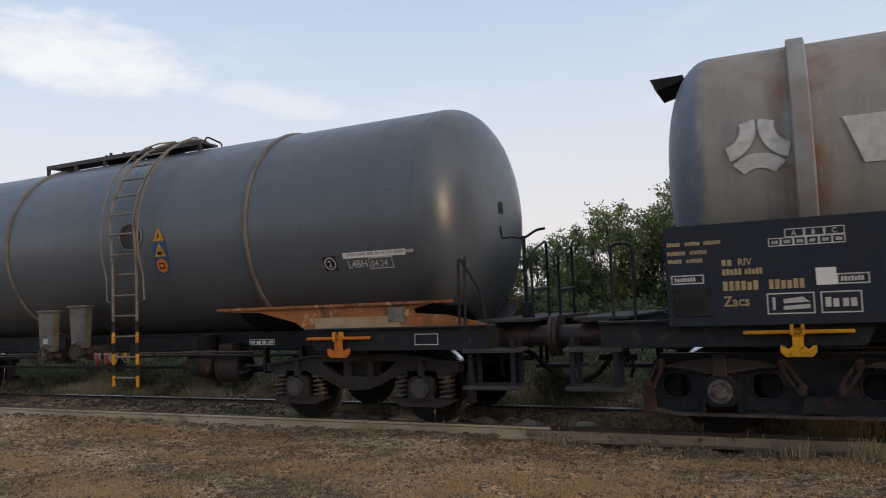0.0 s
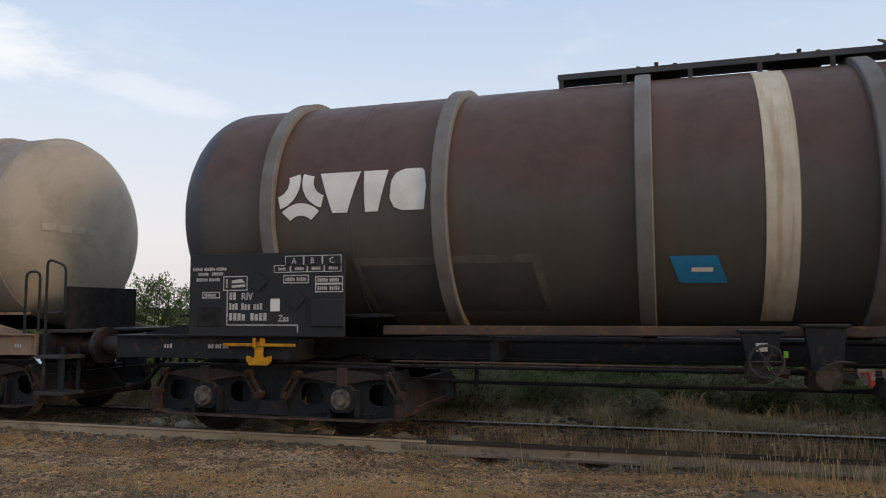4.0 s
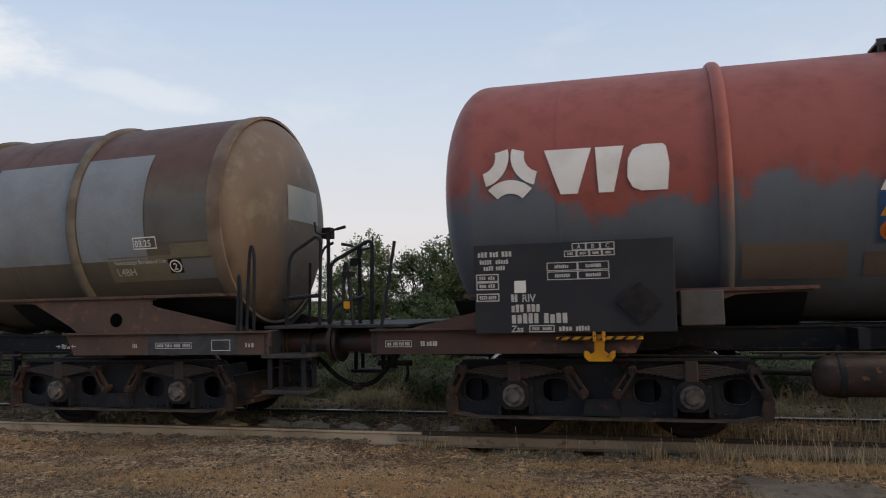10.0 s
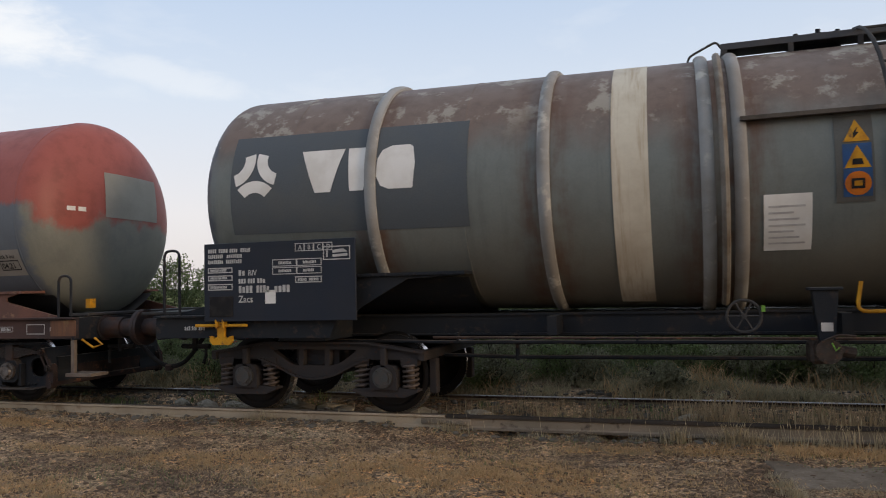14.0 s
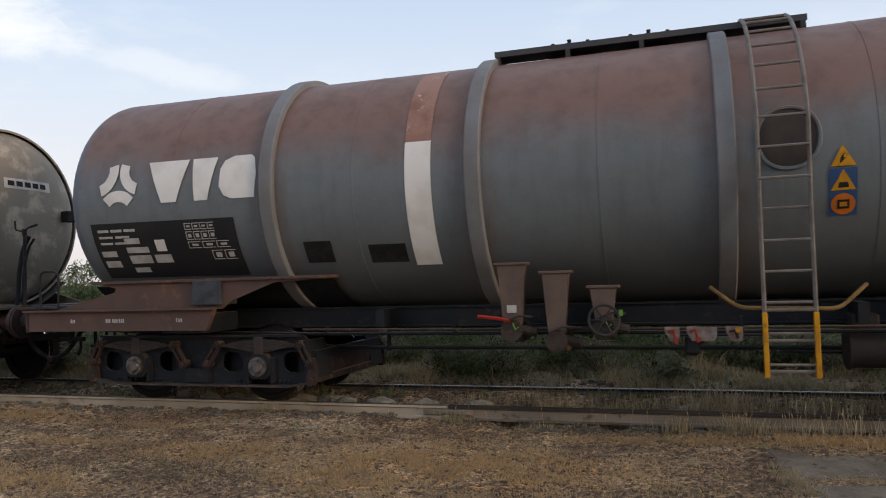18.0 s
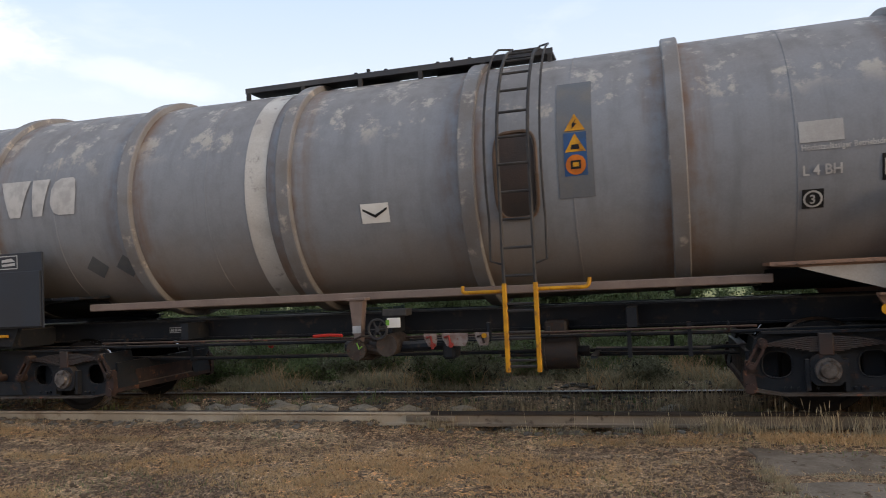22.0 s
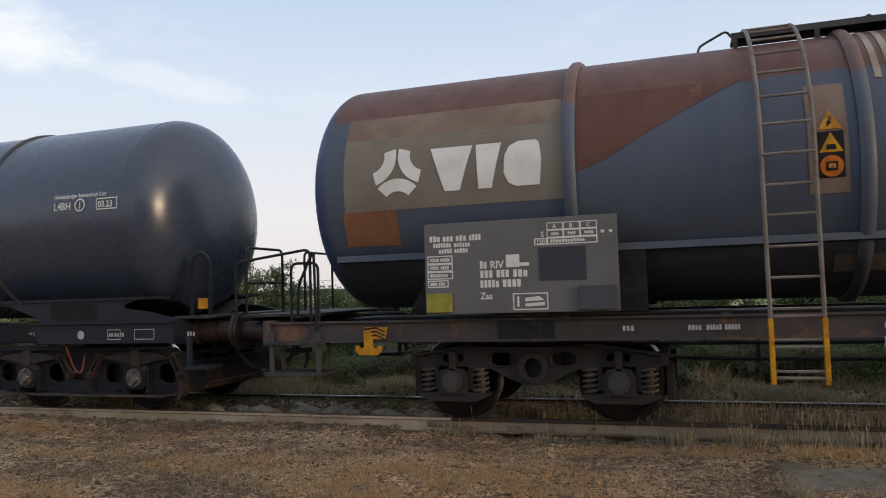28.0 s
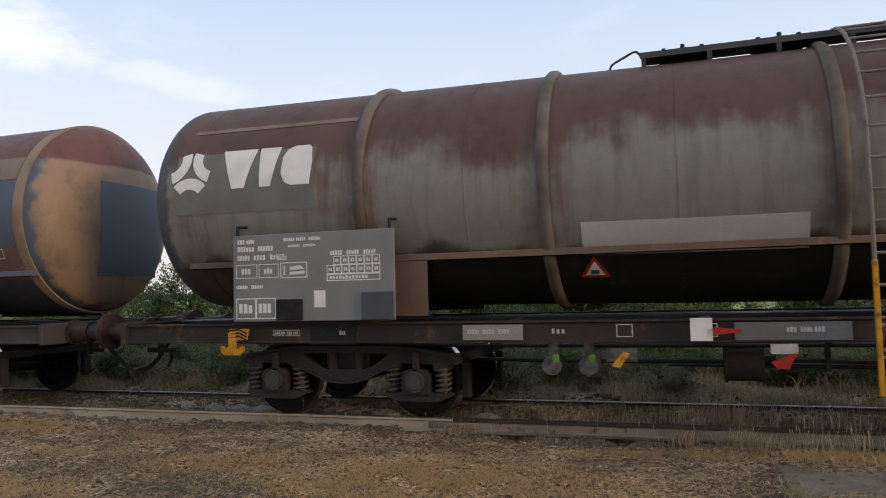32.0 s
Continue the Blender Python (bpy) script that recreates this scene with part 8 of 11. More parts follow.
    valve_posts(w, ((-0.35, -0.13, 1.35, 0.85),), frame_black, (-0.95, 1.12))
    brake_gear(w, 1.65)
    changeover(w, 2.0, 0.60)
    changeover(w, 2.7, 0.88)
    part("paint_patch", prism(bmesh.new(), [(6.03, 1.165), (6.46, 1.165), (6.40, 0.925), (6.06, 0.925)], -1.4035, -1.399), endp, w)
    part("paint_patch", a_box(5.02, 6.02, -1.4035, -1.399, 0.925, 1.165), plain("sole_slate", (0.13, 0.145, 0.165), (0.115, 0.12, 0.13), 2.0), w)
    stencils(w, 5.0, 1.03, -1.407, ((0.12, "arrow", 0.32), (1.22, "word", 0.07)))
    stencils(w, 5.0, 1.095, -1.407, ((0.43, "bar", 0.45),))
    stencils(w, 5.0, 0.99, -1.407, ((0.69, "dot", 1),))
    stencils(w, 5.0, 1.065, -1.405, ((1.45, "box", 0.25),))
    stencils(w, 2.3, 1.03, -0.645, ((0.0, "word", 0.18), (0.45, "word", 0.14)))
    stencils(w, -7.2, 1.04, -1.405, ((0.0, "word", 0.3),))
    bend_tank(t, 0.06)


def wagon_7():
    w = wagon_at(86.320, "brown-topped slate tank wagon with wide grey rings")
    zc, r = 2.57, 1.47
    V = lambda z: arc_of(zc, r, z)
    rings = (-3.66, -1.20, 1.30, 3.83)
    paint = tank_paint("brown_top_slate_paint", (0.155, 0.178, 0.190), (0.195, 0.115, 0.096), 2.55, 3.3, 0.5, rings, (0.17, 0.09, 0.06), 0.4, low=(0.105, 0.115, 0.12), ragged=0.5, ends=((-6.36, (0.125, 0.14, 0.175), (0.14, 0.145, 0.16)), (6.42, (0.15, 0.14, 0.125), (0.18, 0.155, 0.12))))
    endp = plain("plum_brown_frame", (0.125, 0.075, 0.062), (0.10, 0.068, 0.058), 2.5, 0.7, 0.0, 0.2, 40, (0.16, 0.085, 0.055))
    chassis(w, -7.96, 7.96, -4.959, 4.959, "leaf", endp)
    t = tank_body(w, zc, r, -6.87, 6.86, paint, rings, "wide", plain("ring_grey", (0.20, 0.208, 0.220), (0.165, 0.160, 0.160), 2.0, grit=0.35), (-5.0, -2.6, 0.1, 2.6, 6.38))
    saddle(w, zc, r, 3.19, 6.55, 1, endp, top_z=1.53)
    saddle(w, zc, r, -6.55, -3.0, -1, endp, top_z=1.53)
    dark = plain("black_panel", (0.018, 0.019, 0.021), (0.025, 0.025, 0.026), 2.0)
    band(t, zc, r, -6.24, -4.15, V(1.56), V(2.24), dark, "lettering_field", 0.005)
    for row, (x0, words, length, h) in enumerate(((-6.15, 3, 0.6, 0.035), (-6.15, 2, 0.5, 0.03), (-6.15, 2, 0.45, 0.03))):
        bm = bmesh.new()
        for k in range(words):
            a = x0 + length * k / words
            curved(bm, zc, r, a, a + length / words * 0.85, V(2.13) - row * 0.08, V(2.13) - row * 0.08 + h, 0.009)
        part("lettering", bm, ink_paint, t)
    for x0, x1, za, zb in ((-5.78, -5.55, 1.98, 2.05), (-5.78, -5.45, 1.87, 1.94), (-5.78, -5.45, 1.74, 1.84), (-5.40, -5.15, 1.74, 1.84), (-5.78, -5.55, 1.63, 1.69), (-6.18, -5.95, 1.83, 1.90), (-6.18, -5.95, 1.70, 1.78)):
        band(t, zc, r, x0, x1, V(za), V(zb), ink_paint, "lettering", 0.009)
    for x0, x1, za, zb, n in ((-4.85, -4.42, 2.12, 2.20, 4), (-4.85, -4.42, 2.0, 2.10, 4), (-4.85, -4.25, 1.90, 1.98, 3), (-4.55, -4.2, 1.76, 1.87, 2)):
        bm = bmesh.new()
        for k in range(n):
            a, b = x0 + (x1 - x0) * k / n, x0 + (x1 - x0) * (k + 0.9) / n
            for q in ((a, b, V(za), V(za) + 0.01), (a, b, V(zb) - 0.01, V(zb)), (a, a + 0.01, V(za), V(zb)), (a + (b - a) * 0.3, b - (b - a) * 0.2, V(za) + 0.03, V(zb) - 0.03)):
                curved(bm, zc, r, *q, 0.009)
        part("load_table", bm, ink_paint, t)
    band(t, zc, r, -5.33, -5.18, V(1.88), V(2.02), white_paint, "tag_plate", 0.01)
    logo(t, zc, r, -5.77, V(2.7), 0.56, (-5.33, -3.81, V(2.71), 0.51), white_paint)
    band(t, zc, r, -1.97, -1.67, V(1.62), V(2.95), white_paint, "white_band")
    band(t, zc, r, -1.97, -1.67, V(2.95), V(3.90), plain("rusted_white", (0.36, 0.21, 0.165), (0.24, 0.12, 0.09), 2.5, 0.6, 0.0, 0.1, 50, (0.48, 0.40, 0.35)), "white_band")
    band(t, zc, r, -3.3, -2.95, V(1.68), V(1.92), black_paint, "paint_patch")
    band(t, zc, r, -2.5, -2.05, V(1.66), V(1.86), black_paint, "paint_patch")
    ladder(w, zc, r, 1.56, 1.99, 0.46, "yellow", False, plain("grey_ladder", (0.22, 0.20, 0.185), (0.15, 0.13, 0.115), 5.0), foot_len=0.6)
    handrail(w, [(1.1, -1.35, 1.3), (1.35, -1.45, 1.10), (2.2, -1.45, 1.08), (2.45, -1.35, 1.3)], plain("ochre_rail", (0.28, 0.17, 0.06)), 0.02, "step_rail")
    manhole(t, zc, r, 1.84, V(2.66), 0.25, 0.27, paint)
    decals(t, zc, r, 2.17, 2.40, V(1.92), V(2.56))
    walkway(w, zc, r, -1.15, 2.20, 0, (-0.3, 0.6))
    valve_posts(w, ((-0.99, -0.70, 1.58, 0.96), (-0.52, -0.25, 1.48, 0.85), (-0.04, 0.22, 1.32, 0.98)), plain("brown_bracket", (0.15, 0.105, 0.085), (0.11, 0.08, 0.065), 4.0), (0.1, 1.0))
    part("handle_red", a_tube([(-1.2, -1.45, 1.05), (-1.0, -1.45, 1.03), (-0.85, -1.45, 1.0)], 0.02, 6), red_paint, w)
    band(t, zc, r, 5.56, 6.30, V(1.86), V(1.91), ink_paint, "pressure_label")
    tank_marks(t, zc, r, 5.30, V(1.74), "L4BH", "01.23", "2", 0, "ocd", None, 0.30)
    part("grounding_plate", a_box(5.62, 6.08, -1.312, -1.303, 1.23, 1.43), plain("straw_plate", (0.55, 0.42, 0.16), (0.42, 0.32, 0.14), 5.0), w)
    part("plate_border", outline(bmesh.new(), 5.66, 6.04, 1.26, 1.40, -1.316, 0.012), black_paint, w)
    part("plate_symbol", prism(bmesh.new(), [(5.78, 1.30), (5.98, 1.34), (5.96, 1.37), (5.78, 1.34)], -1.317, -1.314), black_paint, w)
    dome_patch(t, zc, r, 6.86, 0.5, 0.28, 0.44, 2.68, 2.80, black_paint, "tag_plate")
    hook(w, 4.85, 1.02, yellow, 0.42)
    steps(w, 7.11, 7.63, edge=plain("straw_edge", (0.42, 0.36, 0.18), (0.3, 0.24, 0.13), 6.0))
    end_platform(w, 7.12, 8.0, "bare", 1)
    crank_post(w, 7.56, 1.2, 2.20, 1, y=-0.70)
    lines(w, -0.8, ((7.57, 2.18), (8.02, 2.00), (8.03, 1.22)), ((7.55, 1.22), (7.57, 2.18)), ((7.58, 1.50), (7.97, 1.48), (8.02, 1.22)), r=0.019)
    lines(w, -0.4, ((7.62, 1.22), (7.62, 2.05)), r=0.028)
    part("lamp_holder", a_box(7.58, 7.68, -0.84, -0.80, 1.96, 2.06), black_paint, w)
    part("platform_edge", a_box(7.12, 7.66, -1.24, -1.205, 1.165, 1.215), plain("straw_edge", (0.42, 0.36, 0.18)), w)
    part("lamp_bracket", prism(bmesh.new(), [(6.96, 2.00), (7.18, 2.00), (7.18, 1.93), (7.12, 1.93), (6.96, 1.97)], -1.385, -1.375), grate_grey, w)
    part("tag_plate", a_box(6.89, 6.96, -1.40, -1.385, 1.95, 2.015), plain("straw_edge", (0.42, 0.36, 0.18)), w)
    lines(w, -1.36, ((7.16, 1.0), (7.18, 2.08), (7.20, 2.11), (7.22, 2.05), (7.34, 1.22)), r=0.020)
    end_platform(w, -7.7, -7.0, "none", -1)
    handrail(w, [(-7.2, -1.30, 1.2), (-7.2, -1.30, 1.7), (-6.9, -1.30, 1.7), (-6.9, -1.30, 1.2)], r=0.014)
    changeover(w, 0.65)
    brake_gear(w, 2.4)
    stencils(w, 4.9, 1.04, -1.405, ((0.35, "word", 0.3), (0.8, "bar", 0.2), (1.2, "bar", 0.42), (1.68, "box", 0.26), (2.05, "word", 0.08)))
    stencils(w, -6.6, 1.05, -1.405, ((0.0, "word", 0.08), (0.55, "word", 0.3), (1.6, "word", 0.1)))
    part("tool_box", a_box(-4.8, -4.4, -1.36, -1.0, 1.22, 1.52, r=0.01), plain("box_slate", (0.07, 0.075, 0.085)), w)
    bend_tank(t, 0.03, right=0.03)


def wagon_8():
    w = wagon_at(102.228, "grey tank wagon with flaked chalky patches and wide rings")
    zc, r = 2.64, 1.40
    V = lambda z: arc_of(zc, r, z)
    rings = (-5.35, -3.20, -1.05, 1.10, 3.23, 5.43)
    paint = tank_paint("chalky_grey_tank_paint", (0.238, 0.250, 0.272), (0.222, 0.212, 0.208), 3.1, 4.0, 0.6, rings, (0.20, 0.11, 0.06), 0.8, low=(0.245, 0.205, 0.17), zl0=1.4, zl1=2.3, blotch=(0.46, 0.43, 0.38), blotch_z=2.95, ends=((-6.3, (0.11, 0.125, 0.16), (0.30, 0.31, 0.32)), (6.36, (0.27, 0.25, 0.21), (0.33, 0.30, 0.25))))
    endp = plain("tan_grey_frame", (0.30, 0.185, 0.125), (0.22, 0.145, 0.11), 2.2, 0.7, 0.0, 0.2, 40, (0.26, 0.125, 0.06))
    chassis(w, -7.95, 7.85, -5.378, 5.379, "leaf", plain("tan_dark_sole_bar", (0.150, 0.105, 0.082), (0.20, 0.125, 0.088), 1.6, 0.7, 0.0, 0.2, 40, (0.22, 0.12, 0.07)), None, False, (None, hose_pink), left=frame_black)
    t = tank_body(w, zc, r, -6.84, 6.80, paint, rings, "wide", plain("chalk_ring", (0.23, 0.235, 0.245), (0.19, 0.175, 0.165), 2.0, spot=(0.36, 0.33, 0.29)), (-4.3, -2.1, 2.2, 4.3, 6.36))
    saddle(w, zc, r, 4.0, 6.6, 1, endp, top_z=1.50)
    part("paint_patch", prism(bmesh.new(), [(4.25, 1.45), (5.30, 1.46), (5.30, 1.20), (5.05, 1.20)], -1.306, -1.301), plain("pale_smear", (0.40, 0.37, 0.33), (0.29, 0.25, 0.21), 2.5), w)
    saddle(w, zc, r, -6.6, -4.0, -1, frame_black, top_z=1.50)
    part("tank_strap", prism(bmesh.new(), [(5.36, 2.2), (5.52, 2.2), (5.70, 1.17), (5.34, 1.17)], -1.47, -1.41), endp, w)
    for s in (-1, 1):
        part("side_beam", a_box(-4.0, 4.05, *sorted((s * 0.90, s * 1.16)), 1.315, 1.405, r=0.01), plain("tan_beam", (0.235, 0.18, 0.15), (0.18, 0.135, 0.115), 3.0), w)
    board(w, -6.76, -4.40, 1.15, 2.10, plain("slate_board_b", (0.034, 0.040, 0.051), (0.038, 0.040, 0.046), 1.6), ink_paint, 7, words=gold_ink)
    for x in (-5.85, -5.40):
        part("placard_holder", prism(bmesh.new(), [(x - 0.24, 1.42), (x, 1.66), (x + 0.24, 1.42), (x, 1.20)], -1.53, -1.515), black_paint, w)
    logo(t, zc, r, -5.82, V(2.74), 0.56, (-5.14, -3.95, V(2.76), 0.47), plain("faded_white_paint", (0.50, 0.49, 0.47)))
    band(t, zc, r, -1.56, -1.28, V(1.38), V(3.93), plain("worn_white_band_b", (0.58, 0.56, 0.52), (0.45, 0.42, 0.38), 2.2, 0.6, 0.0, 0.1, 50, (0.27, 0.25, 0.24)), "white_band")
    ladder(w, zc, r, 1.47, 1.79, 0.53, "yellow", True)
    handrail(w, [(1.0, -1.42, 1.42), (1.0, -1.44, 1.35), (1.45, -1.45, 1.35)], yellow, 0.02, "step_rail")
    handrail(w, [(1.8, -1.45, 1.36), (2.3, -1.44, 1.36), (2.32, -1.42, 1.45)], yellow, 0.02, "step_rail")
    manhole(t, zc, r, 1.62, V(2.55), 0.20, 0.44, plain("rust_rim", (0.16, 0.10, 0.07)))
    slate = plain("slate_patch", (0.13, 0.145, 0.165))
    decals(t, zc, r, 2.13, 2.36, V(2.48), V(3.10) + 0.04, (2.06, 2.42, V(2.26), V(3.5), slate))
    vent_sign(t, zc, r, -0.14, V(2.27), 0.33)
    walkway(w, zc, r, -2.05, 1.95, 0, (-0.4, 0.7))
    band(t, zc, r, 4.32, 4.70, V(2.58), V(2.78), plain("white_soft", (0.46, 0.46, 0.45), (0.38, 0.37, 0.36), 3.0), "paint_patch")
    tank_marks(t, zc, r, 4.33, V(2.36), "", "", "", 0.95, "", words="Höchstzulässiger Betriebsdruck 3 bar")
    tank_marks(t, zc, r, 4.33, V(2.28), "L 4 BH", "", "", 0, "c")
    tank_marks(t, zc, r, 4.34, V(2.02), "", "", "3", 0, "o")
    band(t, zc, r, 5.0, 5.36, V(2.18), V(2.42), black_paint, "paint_patch", 0.005)
    tank_marks(t, zc, r, 5.02, V(2.26), "", "01.24", "", 0, "d")
    for x in (-3.85, -3.4):
        part("paint_patch", curved_shape(bmesh.new(), zc, r, [(x - 0.17, V(1.85)), (x, V(1.85) - 0.17), (x + 0.17, V(1.85)), (x, V(1.85) + 0.17)], 0.006), plain("faded_slate_mark", (0.105, 0.115, 0.125), (0.14, 0.14, 0.14), 5.0), t)
    dome_patch(t, zc, r, 6.80, 0.5, 0.18, 0.38, 2.84, 2.97, white_paint, "tag_plate")
    hook(w, -5.42, 1.0, yellow, 0.42)
    part("lamp_bracket", prism(bmesh.new(), [(6.50, 3.66), (6.92, 3.78), (6.92, 3.86), (6.50, 3.80)], -0.55, 0.0), black_paint, w)
    steps(w, 6.95, 7.50)
    end_platform(w, 6.95, 7.7, "bare", 1)
    crank_post(w, 7.33, 1.2, 2.24, 1)
    part("brake_column", a_box(7.27, 7.37, -0.66, -0.56, 1.22, 2.10, r=0.02), frame_black, w)
    lines(w, -0.55, ((7.24, 1.25), (7.22, 1.90), (7.28, 2.12)), r=0.022)
    lines(w, -1.36, ((6.82, 1.0), (6.82, 2.00), (6.88, 1.86), (6.88, 1.22)), r=0.024)
    lines(w, -0.60, ((7.18, 1.60), (7.30, 1.55)), r=0.02)
    part("end_screen", a_box(7.32, 7.36, -0.2, 0.9, 1.25, 1.75), black_paint, w)
    steps(w, -7.7, -7.2)
    end_platform(w, -7.75, -7.1, "bare", -1)
    lines(w, -1.1, ((-7.08, 1.22), (-7.06, 2.01)), r=0.034)
    lines(w, -1.1, ((-7.08, 1.93), (-7.26, 1.92), (-7.30, 1.88), (-7.31, 1.51), (-7.27, 1.48), (-7.09, 1.48)), r=0.018)
    lines(w, -0.3, ((-7.60, 1.22), (-7.58, 1.95), (-7.10, 1.95)), r=0.017)
    changeover(w, 0.52, 0.87)
    valve_posts(w, ((-0.31, -0.15, 1.32, 0.84),), plain("tan_beam", (0.235, 0.18, 0.15)), (0.045, 1.0, 0.105))
    part("valve_bracket", a_box(0.07, 0.35, -1.40, -1.20, 1.13, 1.21, r=0.01), grate_grey, w)
    part("outlet_valve", cyl(bmesh.new(), (0.12, -1.43, 0.82), (0.12, -1.0, 0.82), 0.12, 16), valve_metal, w)
    part("valve_pipe", a_tube([(-0.45, -1.2, 0.80), (0.1, -1.2, 0.78), (0.75, -1.2, 0.80)], 0.06, 10), frame_black, w)
    part("handle_red", a_tube([(-0.75, -1.42, 0.94), (-0.55, -1.42, 0.95), (-0.4, -1.42, 0.94)], 0.018, 6), red_paint, w)
    part("data_plate", a_box(0.13, 0.28, -1.41, -1.40, 1.01, 1.115), white_paint, w)
    brake_gear(w, 1.75)
    stencils(w, 4.9, 1.04, -1.405, ((0.05, "dot", -1), (0.3, "word", 0.1), (0.9, "bar", 0.5), (1.75, "word", 0.1)))
    stencils(w, -3.2, 1.02, -0.645, ((0.0, "bar", 0.25),))
    stencils(w, -7.1, 1.04, -1.405, ((0.0, "word", 0.3),))
    bend_tank(t, 0.05)


def wagon_9():
    w = wagon_at(118.023, "glossy blue-black tank wagon with a yellow ladder foot")
    zc, r = 2.60, 1.38
    V = lambda z: arc_of(zc, r, z)
    paint = tank_paint("navy_gloss_paint", (0.044, 0.057, 0.090), None, 3.0, 3.8, 0.27, mottle=0.2, streaks=0.15, gloss=0.6)
    navy = plain("navy_frame", (0.017, 0.021, 0.034), (0.023, 0.025, 0.034), 3.0, 0.45)
    chassis(w, -7.94, 8.17, -5.41, 5.82, "leaf", navy, navy, False, (None, hose_red))
    t = tank_body(w, zc, r, -6.85, 7.36, paint, (-3.76, -1.25, 2.05, 4.43), "thin", plain("navy_ring", (0.060, 0.066, 0.080), (0.08, 0.074, 0.068), 3.0, 0.4), (6.75,), 0.60)
    saddle(w, zc, r, 4.2, 7.2, 1, navy, panels=((5.55, 6.3, 1.22, 1.42, black_paint),), top_z=1.48)
    saddle(w, zc, r, -6.5, -4.0, -1, navy, top_z=1.48)
    for s in (-1, 1):
        part("side_beam", a_box(-4.0, 4.25, *sorted((s * 1.0, s * 1.22)), 1.40, 1.48, r=0.01), plain("navy_beam", (0.05, 0.055, 0.065), (0.045, 0.045, 0.05), 3.0, 0.4), w)
    board(w, -6.36, -4.98, 1.20, 1.93, plain("navy_board", (0.014, 0.015, 0.019), (0.019, 0.019, 0.022), 3.0), white_paint, 6)
    part("sign_flap", a_box(-4.95, -4.36, -1.52, -1.49, 1.56, 1.92, r=0.006), plain("flap_grey", (0.085, 0.08, 0.078), (0.065, 0.06, 0.058), 3.0), w)
    part("sign_flap", a_box(-4.95, -4.36, -1.52, -1.49, 1.22, 1.54, r=0.006), plain("flap_grey", (0.085, 0.08, 0.078)), w)
    logo(t, zc, r, -5.89, V(2.77), 0.56, (-5.54, -4.03, V(2.79), 0.52), white_paint)
    part("heating_pipe", a_tube([on_tank(zc, r, -0.20, V(3.95) - k * 0.28, 0.07) for k in range(11)] + [(-0.22, -1.05, 1.2), (-0.15, -1.1, 0.8)], 0.055, 10), plain("navy_beam", (0.05, 0.055, 0.065)), t)
    part("tank_belt", a_box(-1.25, 1.35, -1.42, -1.32, 2.14, 2.17), plain("navy_beam", (0.05, 0.055, 0.065)), t)
    ladder(w, zc, r, 1.47, 1.79, 0.48, "yellow", "full", plain("navy_ladder", (0.10, 0.10, 0.105), (0.07, 0.07, 0.075), 5.0))
    handrail(w, [(1.85, -1.50, 1.34), (2.25, -1.45, 1.34)], yellow, 0.022, "step_rail")
    decals(t, zc, r, 2.02, 2.22, V(2.25), V(2.82))
    walkway(w, zc, r, -2.35, 1.90, 2, (-0.9, 0.2, 1.0))
    vent_sign(t, zc, r, 0.66, V(2.0), 0.34)
    part("warning_triangle", curved_shape(bmesh.new(), zc, r, [(0.36, V(1.78)), (0.72, V(1.78)), (0.48, V(2.10))], 0.007), yellow, t)
    tank_marks(t, zc, r, 5.69, V(2.64), "L4BH", "03.23", "1", 0.84, "cod", white_paint, 0.345, words="Höchstzulässiger Betriebsdruck 3 bar", field=False)
    hook(w, -5.25, 1.01, yellow, 0.5)
    tanks_under(w, -2.6, -1.3, 0.62, 0.20, navy, -0.9)
    tanks_under(w, -2.55, -1.75, 0.98, 0.13, navy, -1.0)
    changeover(w, -1.35, 0.86)
    valve_posts(w, ((0.35, 0.85, 1.3, 0.95), (-0.25, 0.0, 1.2, 0.80)), navy, (0.55, 0.95))
    part("flange_blue", a_box(-0.25, 0.0, -1.45, -1.41, 0.66, 0.80, r=0.03), blue_paint, w)
    part("drip_tray", a_box(0.5, 2.2, -1.1, -0.6, 0.58, 0.66, r=0.01), navy, w)
    end_platform(w, 7.4, 7.9, "none", 1)
    lines(w, -0.85, ((7.40, 1.1), (7.42, 1.86), (7.45, 1.98), (7.55, 2.05), (7.66, 1.98), (7.69, 1.86), (7.68, 1.1)), r=0.027)
    part("lamp_bracket", a_box(7.76, 7.83, -1.2, -1.1, 1.32, 1.45), yellow, w)
    bm = a_box(7.7, 8.05, -1.40, -1.12, 0.60, 0.64)
    box(bm, 7.72, 7.77, -1.38, -1.33, 0.62, 1.0)
    part("step", bm, navy, w)
    end_platform(w, -7.75, -7.0, "bare", -1)
    crank_post(w, -7.81, 1.2, 2.11, 1)
    lines(w, -0.62, ((-7.80, 2.02), (-7.50, 2.29)), ((-7.75, 2.06), (-7.70, 2.07), (-7.64, 1.90), (-7.65, 1.22)), ((-7.78, 1.25), (-7.71, 1.51), (-7.43, 1.60), (-7.49, 1.36)), r=0.020)
    lines(w, -0.62, ((-7.49, 2.30), (-7.49, 1.22)), r=0.034)
    lines(w, -1.3, ((-7.43, 1.22), (-7.41, 1.92), (-7.38, 1.97), (-7.36, 1.88), (-7.31, 1.22)), ((-7.17, 1.22), (-7.00, 2.22)), r=0.021)
    lines(w, -1.3, ((-7.41, 1.80), (-7.30, 1.79)), r=0.026)
    lines(w, -1.42, ((-7.00, 1.0), (-6.96, 2.03), (-6.80, 2.035)), r=0.021)
    part("tag_plate", a_box(-6.81, -6.72, -1.445, -1.435, 1.99, 2.075), yellow, w)
